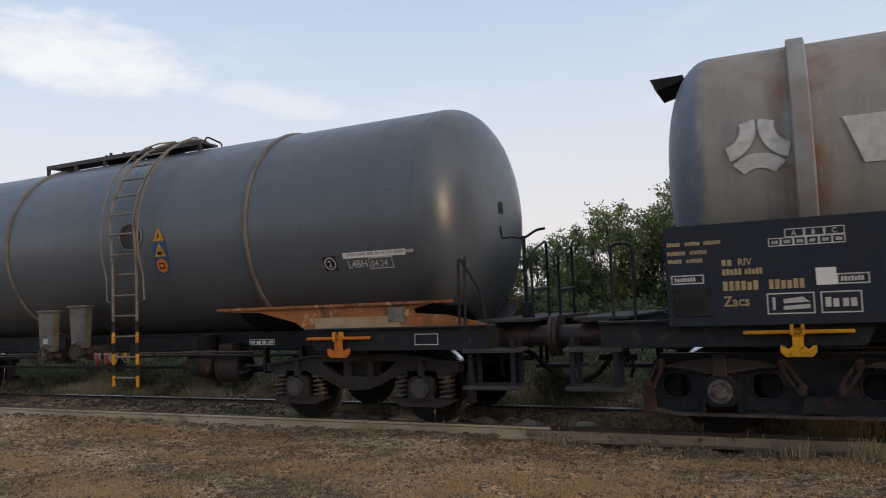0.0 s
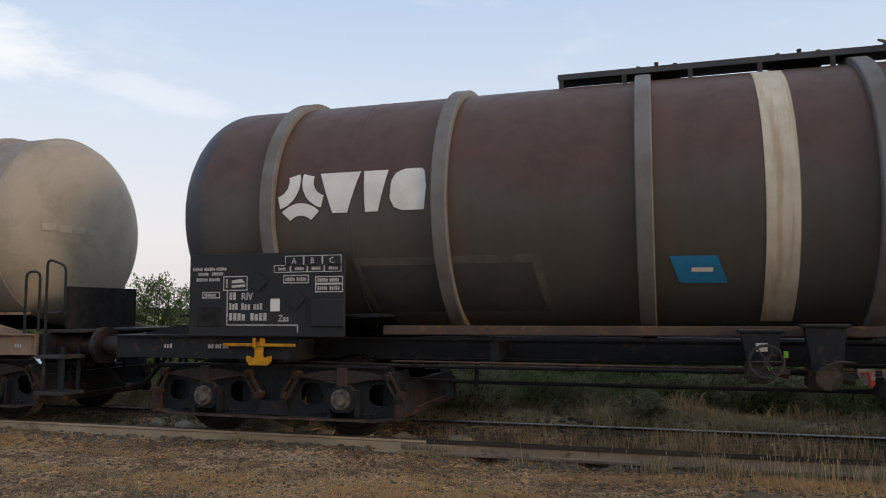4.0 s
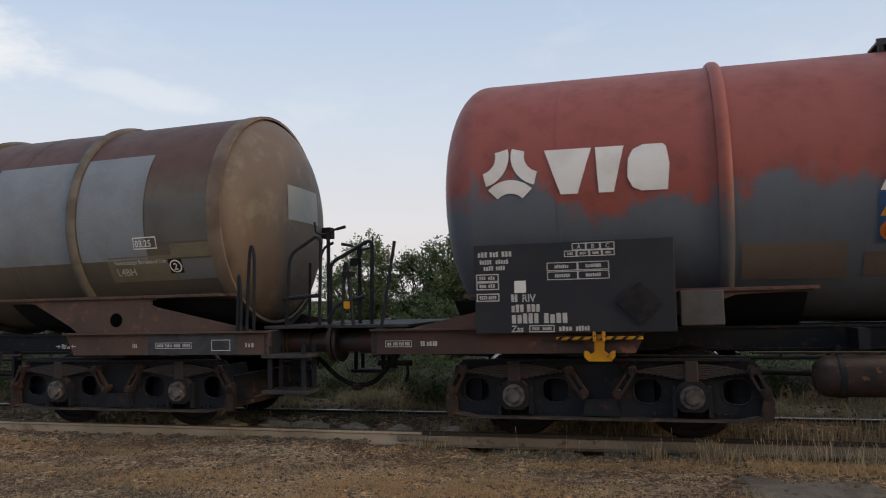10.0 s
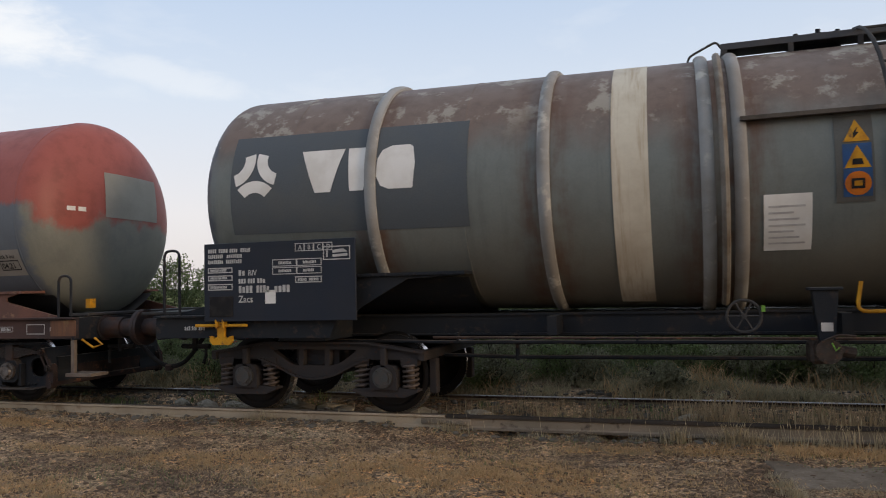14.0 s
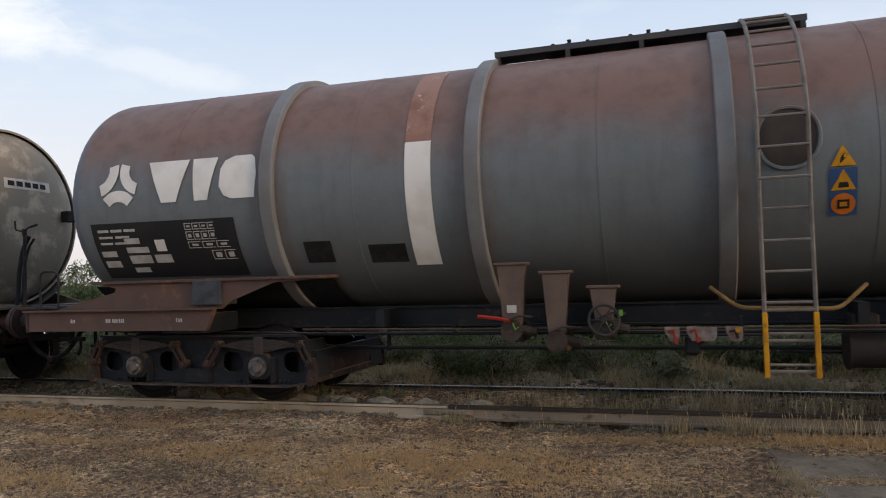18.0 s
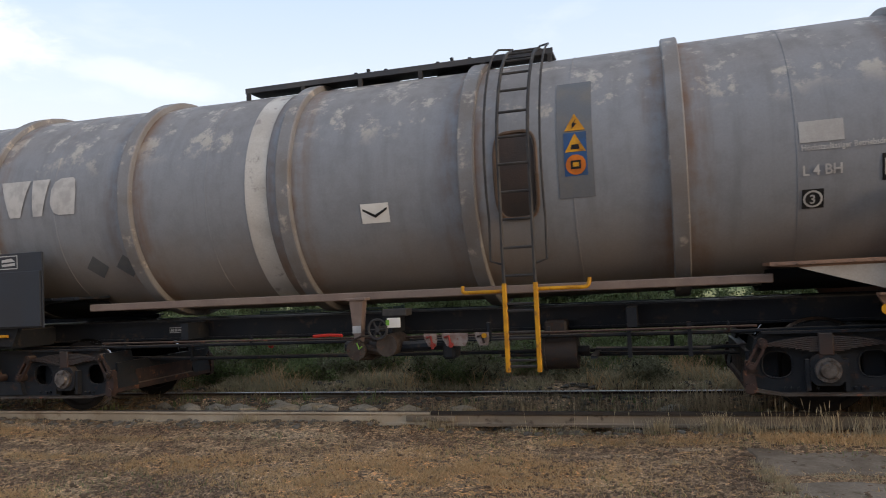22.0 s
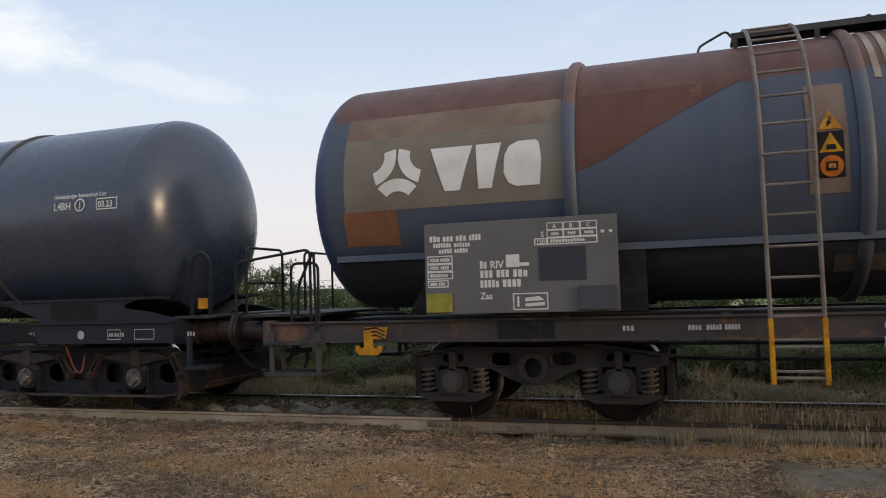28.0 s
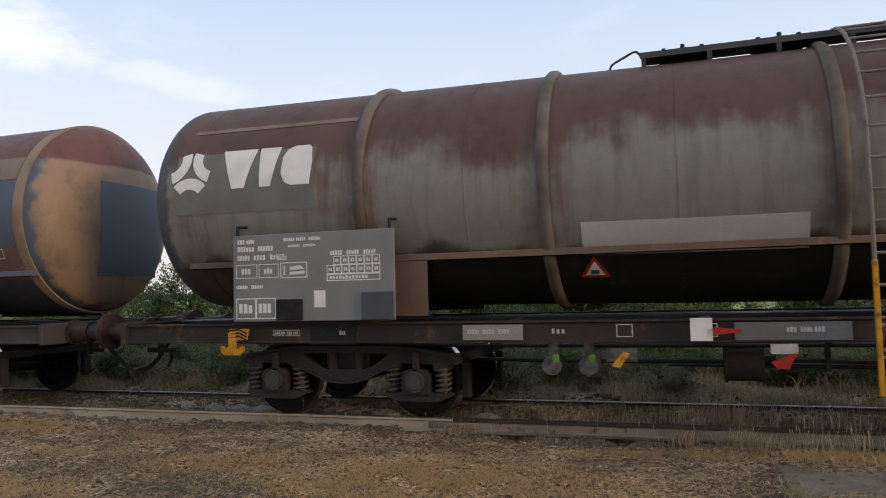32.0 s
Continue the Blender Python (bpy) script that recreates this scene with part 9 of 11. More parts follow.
    part("end_screen", prism(bmesh.new(), [(-7.55, 1.19), (-7.03, 1.19), (-7.05, 0.97), (-7.22, 0.97), (-7.45, 1.10)], -1.34, -1.30), navy, w)
    steps(w, -7.75, -7.15)
    stencils(w, 5.0, 1.03, -1.405, ((1.14, "dot", 1), (1.56, "box", 0.2), (1.58, "word", 0.25), (1.97, "box", 0.30), (2.75, "word", 0.12)))
    stencils(w, 4.45, 1.02, -0.645, ((0.0, "arrow", 0.32),))
    stencils(w, -6.9, 1.04, -1.405, ((0.0, "word", 0.12), (0.5, "word", 0.35)))
    bend_tank(t, right=0.01)


def swiss_pair(w, zc, r, xl, xr, beam, plates, panel_mat):
    """Long sole bars and sloping sheet saddles of the two last wagons."""
    for xa, xb, d in plates:
        pts = [(xa, 1.80), (xb, 1.80), (xb + 0.32, 1.19), (xa, 1.19)] if d > 0 else [(xa, 1.80), (xb, 1.80), (xb, 1.19), (xa - 0.32, 1.19)]
        for s in (-1, 1):
            part("tank_saddle", prism(bmesh.new(), pts, s * 1.20 - 0.02, s * 1.20 + 0.02), panel_mat, w)
    for s in (-1, 1):
        yt = math.sqrt(r * r - (1.84 - zc) ** 2)
        part("tank_belt", a_box(xl + 1.5, xr - 1.0, *sorted((s * (yt - 0.02), s * (yt + 0.07))), 1.80, 1.88, r=0.008), beam, w)


def wagon_10():
    w = wagon_at(133.893, "slate-blue, brown and buff patched tank wagon with a white band")
    zc, r = 2.65, 1.40
    V = lambda z: arc_of(zc, r, z)
    brown = (0.135, 0.062, 0.048)
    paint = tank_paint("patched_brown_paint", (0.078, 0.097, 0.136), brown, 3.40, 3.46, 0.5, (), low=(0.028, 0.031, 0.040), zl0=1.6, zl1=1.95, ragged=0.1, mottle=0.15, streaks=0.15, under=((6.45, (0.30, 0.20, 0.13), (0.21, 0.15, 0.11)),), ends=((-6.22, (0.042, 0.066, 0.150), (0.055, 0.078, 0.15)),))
    beam = plain("plum_sole_bar", (0.046, 0.039, 0.039), (0.085, 0.072, 0.070), 0.7, 0.7, 0.0, 0.2, 40, (0.17, 0.09, 0.055))
    slate = plain("slate_blue_patch", (0.102, 0.122, 0.160), (0.110, 0.126, 0.152), 1.5, 0.5)
    buff = plain("buff_grey_patch", (0.23, 0.205, 0.165), (0.19, 0.165, 0.13), 1.6)
    rustp = plain("rust_patch", (0.28, 0.135, 0.07), (0.20, 0.09, 0.05), 1.6, 0.7, 0.0, 0.15, 40, (0.30, 0.20, 0.12))
    chassis(w, -7.70, 7.41, -3.978, 3.978, "cast", beam, None, True, end_z=(0.90, 1.14))
    t = tank_body(w, zc, r, -6.67, 6.83, paint, (-3.46, -0.75, 1.68, 3.81), "round", tank_paint("slate_brown_ring", (0.100, 0.116, 0.146), (0.155, 0.088, 0.066), 3.30, 3.42, 0.5, low=(0.045, 0.046, 0.052), zl0=1.5, zl1=1.9, ragged=0.15), (-4.4, 4.6, 6.3))
    part("tank_shoulder", ring_mesh(zc, r, 6.33, 0.16, 0.012, True), plain("buff_shoulder_b", (0.30, 0.225, 0.15), (0.22, 0.15, 0.10), 2.0), t)
    band(t, zc, r, -6.0, -3.52, V(2.36), V(3.42), buff, "paint_patch", 0.004)
    band(t, zc, r, -6.0, -3.55, V(3.18), V(3.45), plain("buff_brown_patch", (0.25, 0.19, 0.145), (0.19, 0.13, 0.10), 2.0), "paint_patch", 0.005)
    band(t, zc, r, -6.03, -5.38, V(1.98), V(2.36), rustp, "paint_patch", 0.005)
    logo(t, zc, r, -5.35, V(2.76), 0.56, (-4.96, -3.74, V(2.76), 0.48), white_paint)
    part("paint_patch", curved_shape(bmesh.new(), zc, r, [(-3.38, V(2.62)), (-3.38, V(3.45)), (-1.75, V(3.45)), (-2.2, V(3.22)), (-2.7, V(2.95)), (-3.1, V(2.72))], 0.005), plain("brown_patch", (0.14, 0.066, 0.05), (0.11, 0.052, 0.042), 2.0, 0.6, 0.0, 0.1, 50, (0.18, 0.08, 0.05)), t)
    for x in (-0.62, -0.50, -0.36, -0.05, 0.05):
        band(t, zc, r, x, x + 0.06, V(3.30), V(3.95), plain("spilt_streak", (0.40, 0.36, 0.29), (0.27, 0.20, 0.15), 2.5), "spilt_streak", 0.006)
    band(t, zc, r, 1.22, 1.54, V(1.66), V(3.95), white_paint, "white_band", 0.007)
    part("sign_symbol", a_tube([on_tank(zc, r, 1.20, V(2.26), 0.014), on_tank(zc, r, 1.38, V(2.21), 0.014), on_tank(zc, r, 1.56, V(2.27), 0.014)], 0.012, 5), black_paint, t)
    band(t, zc, r, 1.22, 1.54, V(1.40), V(1.64), buff, "paint_patch", 0.006)
    for xa, xb in ((-0.3, 1.2), (1.8, 3.0), (-1.0, -0.5)):
        band(t, zc, r, xa, xb, V(1.52), V(1.68), plain("buff_dull", (0.17, 0.15, 0.12), (0.13, 0.11, 0.09), 2.0), "paint_patch", 0.005)
    band(t, zc, r, 5.40, 6.24, V(3.10), V(3.42), plain("buff_brown_patch", (0.25, 0.19, 0.145)), "paint_patch", 0.006)
    band(t, zc, r, 5.82, 6.28, V(1.92), V(2.18), plain("umber_patch", (0.16, 0.10, 0.075), (0.13, 0.085, 0.07), 2.5), "paint_patch", 0.006)
    part("paint_patch", curved_shape(bmesh.new(), zc, r, [(4.9, V(1.80)), (5.3, V(1.88)), (5.75, V(1.92)), (6.26, V(1.98)), (6.26, V(1.74)), (5.8, V(1.76)), (5.2, V(1.76))], 0.005), rustp, t)
    ladder(w, zc, r, -1.66, -1.21, 0.50, "yellow", False, plain("tan_grey_ladder", (0.24, 0.215, 0.19), (0.17, 0.14, 0.12), 5.0), foot_len=0.6)
    decals(t, zc, r, -1.16, -0.94, V(2.38), V(3.02), (-1.24, -0.90, V(2.24), V(3.28), plain("buff_brown_patch", (0.25, 0.19, 0.145))), "black")
    walkway(w, zc, r, -1.78, 0.68, 2, (-0.2,))
    swiss_pair(w, zc, r, -7.7, 7.41, slate, ((3.10, 5.02, 1),), slate)
    swiss_pair(w, zc, r, -7.7, 7.41, slate, ((-5.0, -2.75, -1),), black_paint)
    board(w, -5.02, -3.0, 1.20, 2.16, plain("grey_board", (0.16, 0.155, 0.155), (0.13, 0.125, 0.125), 1.5), white_paint, 4, kind="Zas")
    part("sign_pocket", a_box(-5.0, -4.72, -1.54, -1.515, 1.22, 1.42, r=0.005), plain("moss_yellow", (0.38, 0.34, 0.04), (0.24, 0.22, 0.05), 6.0), w)
    part("sign_pocket", a_box(-3.40, -3.02, -1.54, -1.515, 1.22, 1.46, r=0.005), plain("board_slate", (0.08, 0.088, 0.10), (0.07, 0.07, 0.075), 3.0), w)
    tank_marks(t, zc, r, 4.78, V(2.06), "L1.5BN", "01.25", "2", 0, "cod", None, 0.44, field=False)
    part("drip_valve", a_box(0.0, 0.16, -1.32, -1.24, 1.86, 1.96, r=0.01), plain("dull_brass", (0.28, 0.24, 0.09), (0.18, 0.16, 0.08), 5.0), w)
    dome_patch(t, zc, r, 6.83, 0.5, -0.42, 0.98, 1.78, 3.16, slate, lift=0.008)
    hook(w, -5.72, 1.0, yellow, 0, False, True)
    hook(w, 5.30, 1.0, yellow, 0, False, True)
    tanks_under(w, -0.15, 1.0, 0.72, 0.16, plain("worn_tank", (0.13, 0.105, 0.09), (0.085, 0.07, 0.06), 4.0), -1.0)
    part("brake_plate", a_box(-0.72, -0.5, -1.46, -1.44, 0.82, 0.92), white_paint, w)
    part("brake_handle", prism(bmesh.new(), [(-0.72, 0.82), (-0.50, 0.82), (-0.58, 0.66), (-0.66, 0.70)], -1.46, -1.44), red_paint, w)
    part("brake_plate", a_box(0.25, 0.48, -1.46, -1.44, 0.92, 1.14), plain("pink_plate", (0.40, 0.33, 0.30), (0.3, 0.2, 0.17), 8.0), w)
    part("brake_plate", a_box(0.95, 1.15, -1.46, -1.44, 0.82, 0.92), ink_paint, w)
    part("brake_handle", prism(bmesh.new(), [(1.0, 0.80), (1.1, 0.80), (1.08, 0.66), (1.0, 0.68)], -1.46, -1.44), yellow, w)
    for x in (1.55, 1.95):
        bm = bmesh.new()
        cyl(bm, (x, -1.30, 0.66), (x, -1.0, 0.66), 0.12, 16)
        box(bm, x - 0.05, x + 0.05, -1.2, -1.1, 0.7, 0.95)
        part("outlet_valve", bm, box_cover, w)
    stencils(w, -3.0, 1.02, -1.365, ((0.0, "word", 0.12), (0.62, "word", 0.5), (2.3, "word", 0.28), (3.65, "word", 0.3), (4.35, "box", 0.12), (5.3, "word", 0.3), (6.7, "box", 0.2), (7.08, "dot", 1), (7.25, "box", 0.32)))
    end_platform(w, -7.5, -6.5, "rail", -1)
    handrail(w, [(-6.75, -1.30, 1.1), (-6.75, -1.30, 1.82), (-6.40, -1.30, 1.82), (-6.40, -1.30, 1.1)])
    steps(w, -7.05, -6.3, beam, 0.55)
    bend_tank(t, right=0.02)


def wagon_11():
    w = wagon_at(148.845, "rust-brown and pale grey tank wagon with heavy streaks")
    zc, r = 2.62, 1.37
    V = lambda z: arc_of(zc, r, z)
    rings = (-3.64, -1.54, 1.25)
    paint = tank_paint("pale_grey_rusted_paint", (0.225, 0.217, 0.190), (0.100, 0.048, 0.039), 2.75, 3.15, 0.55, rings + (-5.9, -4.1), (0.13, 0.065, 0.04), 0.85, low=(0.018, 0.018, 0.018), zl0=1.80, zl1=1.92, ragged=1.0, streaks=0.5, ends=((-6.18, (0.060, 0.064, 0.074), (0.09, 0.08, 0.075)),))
    beam = plain("umber_sole_bar", (0.026, 0.024, 0.025), (0.055, 0.040, 0.034), 0.9, 0.7, 0.0, 0.2, 40, (0.12, 0.065, 0.04))
    chassis(w, -7.545, 7.6, -4.0, 4.0, "coil", beam, None, True, end_z=(0.90, 1.13))
    t = tank_body(w, zc, r, -6.75, 6.60, paint, rings, "round", plain("umber_ring", (0.17, 0.145, 0.12), (0.10, 0.075, 0.06), 2.0), (-5.85, -2.4, -0.2, 4.2))
    # near-black band along the lower shell, below the belt
    under = plain("near_black_lower", (0.013, 0.0145, 0.017), (0.020, 0.019, 0.019), 1.4, 0.5, 0.0, 0.1, 40, (0.034, 0.027, 0.022))
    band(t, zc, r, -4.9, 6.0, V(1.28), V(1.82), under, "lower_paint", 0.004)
    panel = plain("grey_green_panel", (0.185, 0.19, 0.175), (0.15, 0.145, 0.13), 1.6)
    band(t, zc, r, -6.12, -4.20, V(2.40), V(3.14), panel, "paint_patch", 0.005)
    logo(t, zc, r, -5.9, V(2.91), 0.56, (-5.46, -4.23, V(2.93), 0.49), white_paint)
    band(t, zc, r, -6.0, -3.75, V(3.44), V(3.49), plain("buff_brown_patch", (0.25, 0.19, 0.145)), "paint_band", 0.005)
    band(t, zc, r, -1.18, 0.97, V(1.79), V(2.12), plain("chalk_band", (0.52, 0.50, 0.47), (0.43, 0.41, 0.38), 2.0), "paint_band", 0.006)
    swiss_pair(w, zc, r, -7.545, 7.6, plain("rust_belt", (0.19, 0.125, 0.09), (0.14, 0.095, 0.075), 2.0, spot=(0.26, 0.14, 0.07)), ((-5.1, -2.9, -1),), plain("rust_sheet", (0.17, 0.11, 0.08), (0.13, 0.09, 0.075), 2.0))
    swiss_pair(w, zc, r, -7.545, 7.6, plain("rust_belt", (0.19, 0.125, 0.09)), ((3.1, 5.0, 1),), black_paint)
    board(w, -5.20, -3.17, 1.16, 2.16, plain("light_grey_board", (0.235, 0.235, 0.23), (0.20, 0.195, 0.19), 1.5), white_paint, 5, kind="Zas")
    part("sign_pocket", a_box(-3.55, -3.17, -1.54, -1.515, 1.17, 1.47, r=0.005), plain("board_slate", (0.08, 0.088, 0.10)), w)
    for x in (-5.14, -3.22):
        part("board_hinge", a_tube([(x, -1.49, 2.16), (x, -1.49, 2.26), (x, -1.3, 2.28)], 0.02, 6), frame_black, w)
    part("warning_triangle", curved_shape(bmesh.new(), zc, r, [(-1.25, V(1.56)), (-0.92, V(1.56)), (-1.08, V(1.78))], 0.007), red_paint, t)
    part("sign_symbol", curved_shape(bmesh.new(), zc, r, [(-1.19, V(1.585)), (-0.98, V(1.585)), (-1.08, V(1.73))], 0.012), white_paint, t)
    part("sign_symbol", curved(bmesh.new(), zc, r, -1.13, -1.04, V(1.60), V(1.64), 0.017), blue_paint, t)
    ladder(w, zc, r, 1.42, 1.86, 0.44, "yellow", False, plain("tan_grey_ladder", (0.24, 0.215, 0.19)), foot_len=1.2)
    walkway(w, zc, r, -0.55, 2.3, 2, (-0.1, 0.9))
    hook(w, -5.25, 1.0, yellow, 0, False, True)
    for x, m in ((-1.52, box_cover), (-1.15, box_cover)):
        bm = bmesh.new()
        cyl(bm, (x, -1.30, 0.66), (x, -1.0, 0.66), 0.10, 16)
        box(bm, x - 0.05, x + 0.05, -1.2, -1.1, 0.7, 0.95)
        part("outlet_valve", bm, m, w)
        part("seal_tag", a_box(x + 0.02, x + 0.08, -1.34, -1.32, 0.70, 0.78), pipe_green, w)
    part("brake_plate", a_box(-0.95, -0.65, -1.46, -1.44, 0.72, 0.85), box_cover, w)
    part("brake_handle", prism(bmesh.new(), [(-0.90, 0.68), (-0.82, 0.66), (-0.72, 0.80), (-0.78, 0.82)], -1.48, -1.46), yellow, w)
    part("brake_plate", a_box(-0.15, 0.05, -1.46, -1.44, 0.92, 1.14), white_paint, w)
    part("brake_handle", prism(bmesh.new(), [(0.05, 0.98), (0.30, 1.0), (0.30, 1.03), (0.05, 1.05)], -1.48, -1.46), red_paint, w)
    part("brake_plate", a_box(0.55, 0.78, -1.46, -1.44, 0.80, 0.89), ink_paint, w)
    part("brake_handle", prism(bmesh.new(), [(0.55, 0.72), (0.78, 0.82), (0.70, 0.66), (0.60, 0.66)], -1.46, -1.44), red_paint, w)
    part("paint_patch", a_box(-2.45, -1.80, -1.376, -1.366, 0.93, 1.09), plain("pale_grey_patch", (0.30, 0.28, 0.25)), w)
    part("paint_patch", a_box(0.25, 1.25, -1.376, -1.366, 0.92, 1.09), plain("grey_patch_dark", (0.17, 0.175, 0.18)), w)
    stencils(w, -5.2, 1.02, -1.38, ((0.45, "bar", 0.35), (1.3, "word", 0.08), (2.8, "word", 0.5), (3.7, "word", 0.15), (4.35, "box", 0.16), (5.1, "box", 0.2), (5.9, "word", 0.35)))
    brake_gear(w, 0.2)
    bend_tank(t, left=0.07)


for build in (wagon_1, wagon_2, wagon_3, wagon_4, wagon_5, wagon_6, wagon_7, wagon_8, wagon_9, wagon_10, wagon_11):
    build()

# ---- ground, track and plants ----
def ground_z(x, y):
    """Height of the earth: a flat yard, the low bed of the track, weeds behind it."""
    near = -0.185 + 0.02 * math.sin(x * 0.9 + y * 1.7) * math.cos(x * 0.37 - y * 0.8)
    # earth is heaped against the rail on the dusty stretch, and washed out from under it further on
    near += min(1.0, max(0.0, (y - 7.55) / 0.4)) * (0.075 * min(1.0, max(0.0, (-1.6 - x) / 1.6)) - 0.01)
    wash = min(1.0, max(0.0, (x + 6.2) / 0.6)) * min(1.0, max(0.0, (y - 7.96) / 0.08))
    if wash and x < 40:
        bay = max(0.0, -math.cos((x + 1.02) / 0.6 * 2 * math.pi) + 0.25)
        near -= wash * bay * min(0.11, max(0.0, -0.02 + 0.16 * noise.noise((x * 1.1, 5.0, 1.0)) + 0.085 * min(1.0, max(0.0, x + 3.2))))
    fall = min(1.0, max(0.0, (y - 8.20) / 0.15))
    bed = -0.15 + 0.08 * min(1.0, max(0.0, (y - 8.9) / 0.6)) + 0.05 * min(1.0, max(0.0, (y - 9.72) / 0.4)) + min(0.16, max(0.0, (y - 10.1) * 0.08))
    bed += 0.03 * noise.noise((x * 1.7, y * 1.7, 4.0)) if abs(x) < 40 and y < 40 else 0.0
    z = near * (1 - fall) + bed * fall
    return z + (0.014 * noise.noise((x * 3.1, y * 3.1, 0.0)) if abs(x) < 40 and y < 40 else 0.0)


def ground_sheet():
    xs = [-2500, -800, -300, -120, -60, -40] + [-30 + 0.25 * k for k in range(96)] + [-6 + 0.08 * k for k in range(125)] + [4 + 0.25 * k for k in range(45)] + [20, 30, 60, 150, 500, 2500]
    ys = [-2500, -500, -100, -40, -15, -5, 0, 2] + [3.5 + 0.14 * k for k in range(80)] + [15, 16, 18, 21, 26, 35, 60, 120, 300, 900, 2600]
    verts = [(x, y, ground_z(x, y)) for y in ys for x in xs]
    n = len(xs)
    faces = [(j * n + i, j * n + i + 1, (j + 1) * n + i + 1, (j + 1) * n + i) for j in range(len(ys) - 1) for i in range(n - 1)]
    me = bpy.data.meshes.new("ground")
    me.from_pydata(verts, [], faces)
    me.polygons.foreach_set("use_smooth", [True] * len(me.polygons))
    me.materials.append(ground_mat)
    return tagged(new("ground", me), "dry trodden earth with straw-coloured grass and gravel", "ground", "", "structure")


ground_sheet()


def unseen_shed():
    """An unseen plain long shed, added behind and beside the path to block sky light."""
    # walls kept pale so that they throw some light back
    wall = plain("unseen_wall_render", (0.46, 0.43, 0.39), (0.36, 0.335, 0.30), 0.8, 0.9, 0.0, 0.3, 30)
    roof = plain("unseen_roof_sheet", (0.12, 0.095, 0.085), (0.08, 0.07, 0.065), 1.5, 0.8, 0.0, 0.3, 30)
    x0, x1, y0, y1, high = -2.4, 26.0, -11.0, -3.4, 5.6
    for name, size in (("wall_yard_1", (x0, x1, y1 - 0.3, y1)), ("wall_yard_2", (x0, x1, y0, y0 + 0.3)), ("wall_yard_3", (x0, x0 + 0.3, y0 + 0.3, y1 - 0.3)), ("wall_yard_4", (x1 - 0.3, x1, y0 + 0.3, y1 - 0.3))):
        tagged(part(name, a_box(*size, -0.3, high), wall), "added wall out of view that blocks sky light", "wall", "", "structure")
    ym = (y0 + y1) / 2
    bm = bmesh.new()
    add(bm, [(x, y, z) for x in (x0 - 0.3, x1 + 0.3) for y, z in ((y0 - 0.4, high + 0.004), (ym, high + 1.6), (y1 + 0.4, high + 0.004), (y1 + 0.4, high + 0.12), (ym, high + 1.75), (y0 - 0.4, high + 0.12))],
        [(0, 1, 2, 3, 4, 5), (11, 10, 9, 8, 7, 6)] + [(i, i + 6, (i + 1) % 6 + 6, (i + 1) % 6) for i in range(6)])
    tagged(part("roof_yard", bm, roof), "added dark roof out of view that blocks sky light", "roof", "", "structure")


unseen_shed()


def rail_profile():
    right = [(0.0, 0.0), (0.018, -0.0008), (0.028, -0.0045), (0.034, -0.011), (0.036, -0.020), (0.036, -0.036), (0.012, -0.048), (0.010, -0.125), (0.030, -0.140), (0.068, -0.150), (0.068, -0.160), (0.0, -0.160)]
    return right + [(-a, b) for a, b in reversed(right[1:-1])]


def rail(name, x0, x1, y, side_mat, top_mat, web_mat, foot_mat, label):
    prof = rail_profile()
    n = len(prof)
    bm = bmesh.new()
    k = max(1, int((x1 - x0) / 3))
    add(bm, [(x0 + (x1 - x0) * i / k, y + a, b) for i in range(k + 1) for a, b in prof],
        [(i * n + j, i * n + (j + 1) % n, (i + 1) * n + (j + 1) % n, (i + 1) * n + j) for i in range(k) for j in range(n)] + [tuple(range(n)), tuple(range((k + 1) * n - 1, k * n - 1, -1))])
    ob = part(name, bm, side_mat, None, "", None, 30)
    for m in (top_mat, web_mat, foot_mat):
        ob.data.materials.append(m)
    for p in ob.data.polygons:
        if p.normal.z > 0.6 and p.center.z > -0.02:
            p.material_index = 1
        elif p.center.z < -0.135:
            p.material_index = 3
        elif p.center.z < -0.04:
            p.material_index = 2
    return tagged(ob, label, "rail", "", "structure")


JOINT = -2.62
rail("rail_near_1", -80, JOINT - 0.006, YC - 0.75, pale_rail, dull_head, pale_rail, pale_rail, "dusty pale running rail with a worn head")
rail("rail_near_2", JOINT + 0.006, 60, YC - 0.75, brown_rail, brown_rail, brown_web, dust_foot, "rust-brown running rail with a worn head")
rail("rail_far_1", -80, 60, YC + 0.75, dark_rail, rail_top, brown_web, dust_foot, "rust-brown running rail with a bright head")

bm = box(bmesh.new(), JOINT - 0.30, JOINT + 0.30, YC - 0.79, YC - 0.765, -0.115, -0.05, 0.006)
for k in range(4):
    cyl(bm, (JOINT - 0.22 + 0.147 * k, YC - 0.815, -0.088), (JOINT - 0.22 + 0.147 * k, YC - 0.785, -0.088), 0.02, 6)
tagged(part("fishplate", bm, brown_web), "bolted steel plate at the rail joint", "fishplate")


def sleeper_mesh(seed):
    rest = random.Random(seed)
    bm = bmesh.new()
    box(bm, -0.13, 0.13, -0.99 if seed == 0 else -0.88, 1.2, -0.30, -0.165, 0.02)
    for v in bm.verts:
        v.co += Vector((rest.uniform(-0.012, 0.012), rest.uniform(-0.03, 0.03), rest.uniform(-0.010, 0.002)))
    for s in (-1, 1):
        for d in (-1, 1):
            box(bm, d * 0.05 - 0.03, d * 0.05 + 0.03, s * 0.75 + d * 0.085 - 0.02, s * 0.75 + d * 0.085 + 0.02, -0.168, -0.14, 0.006)
    return bm


sleeper_shapes = [shared("sleeper", sleeper_mesh, k) for k in range(4)]
line = new("sleepers")
line.location = (0, YC, 0)
tagged(line, "weathered sleepers half sunk in earth under the rails", "sleepers", "", "structure")
rest = random.Random(4)
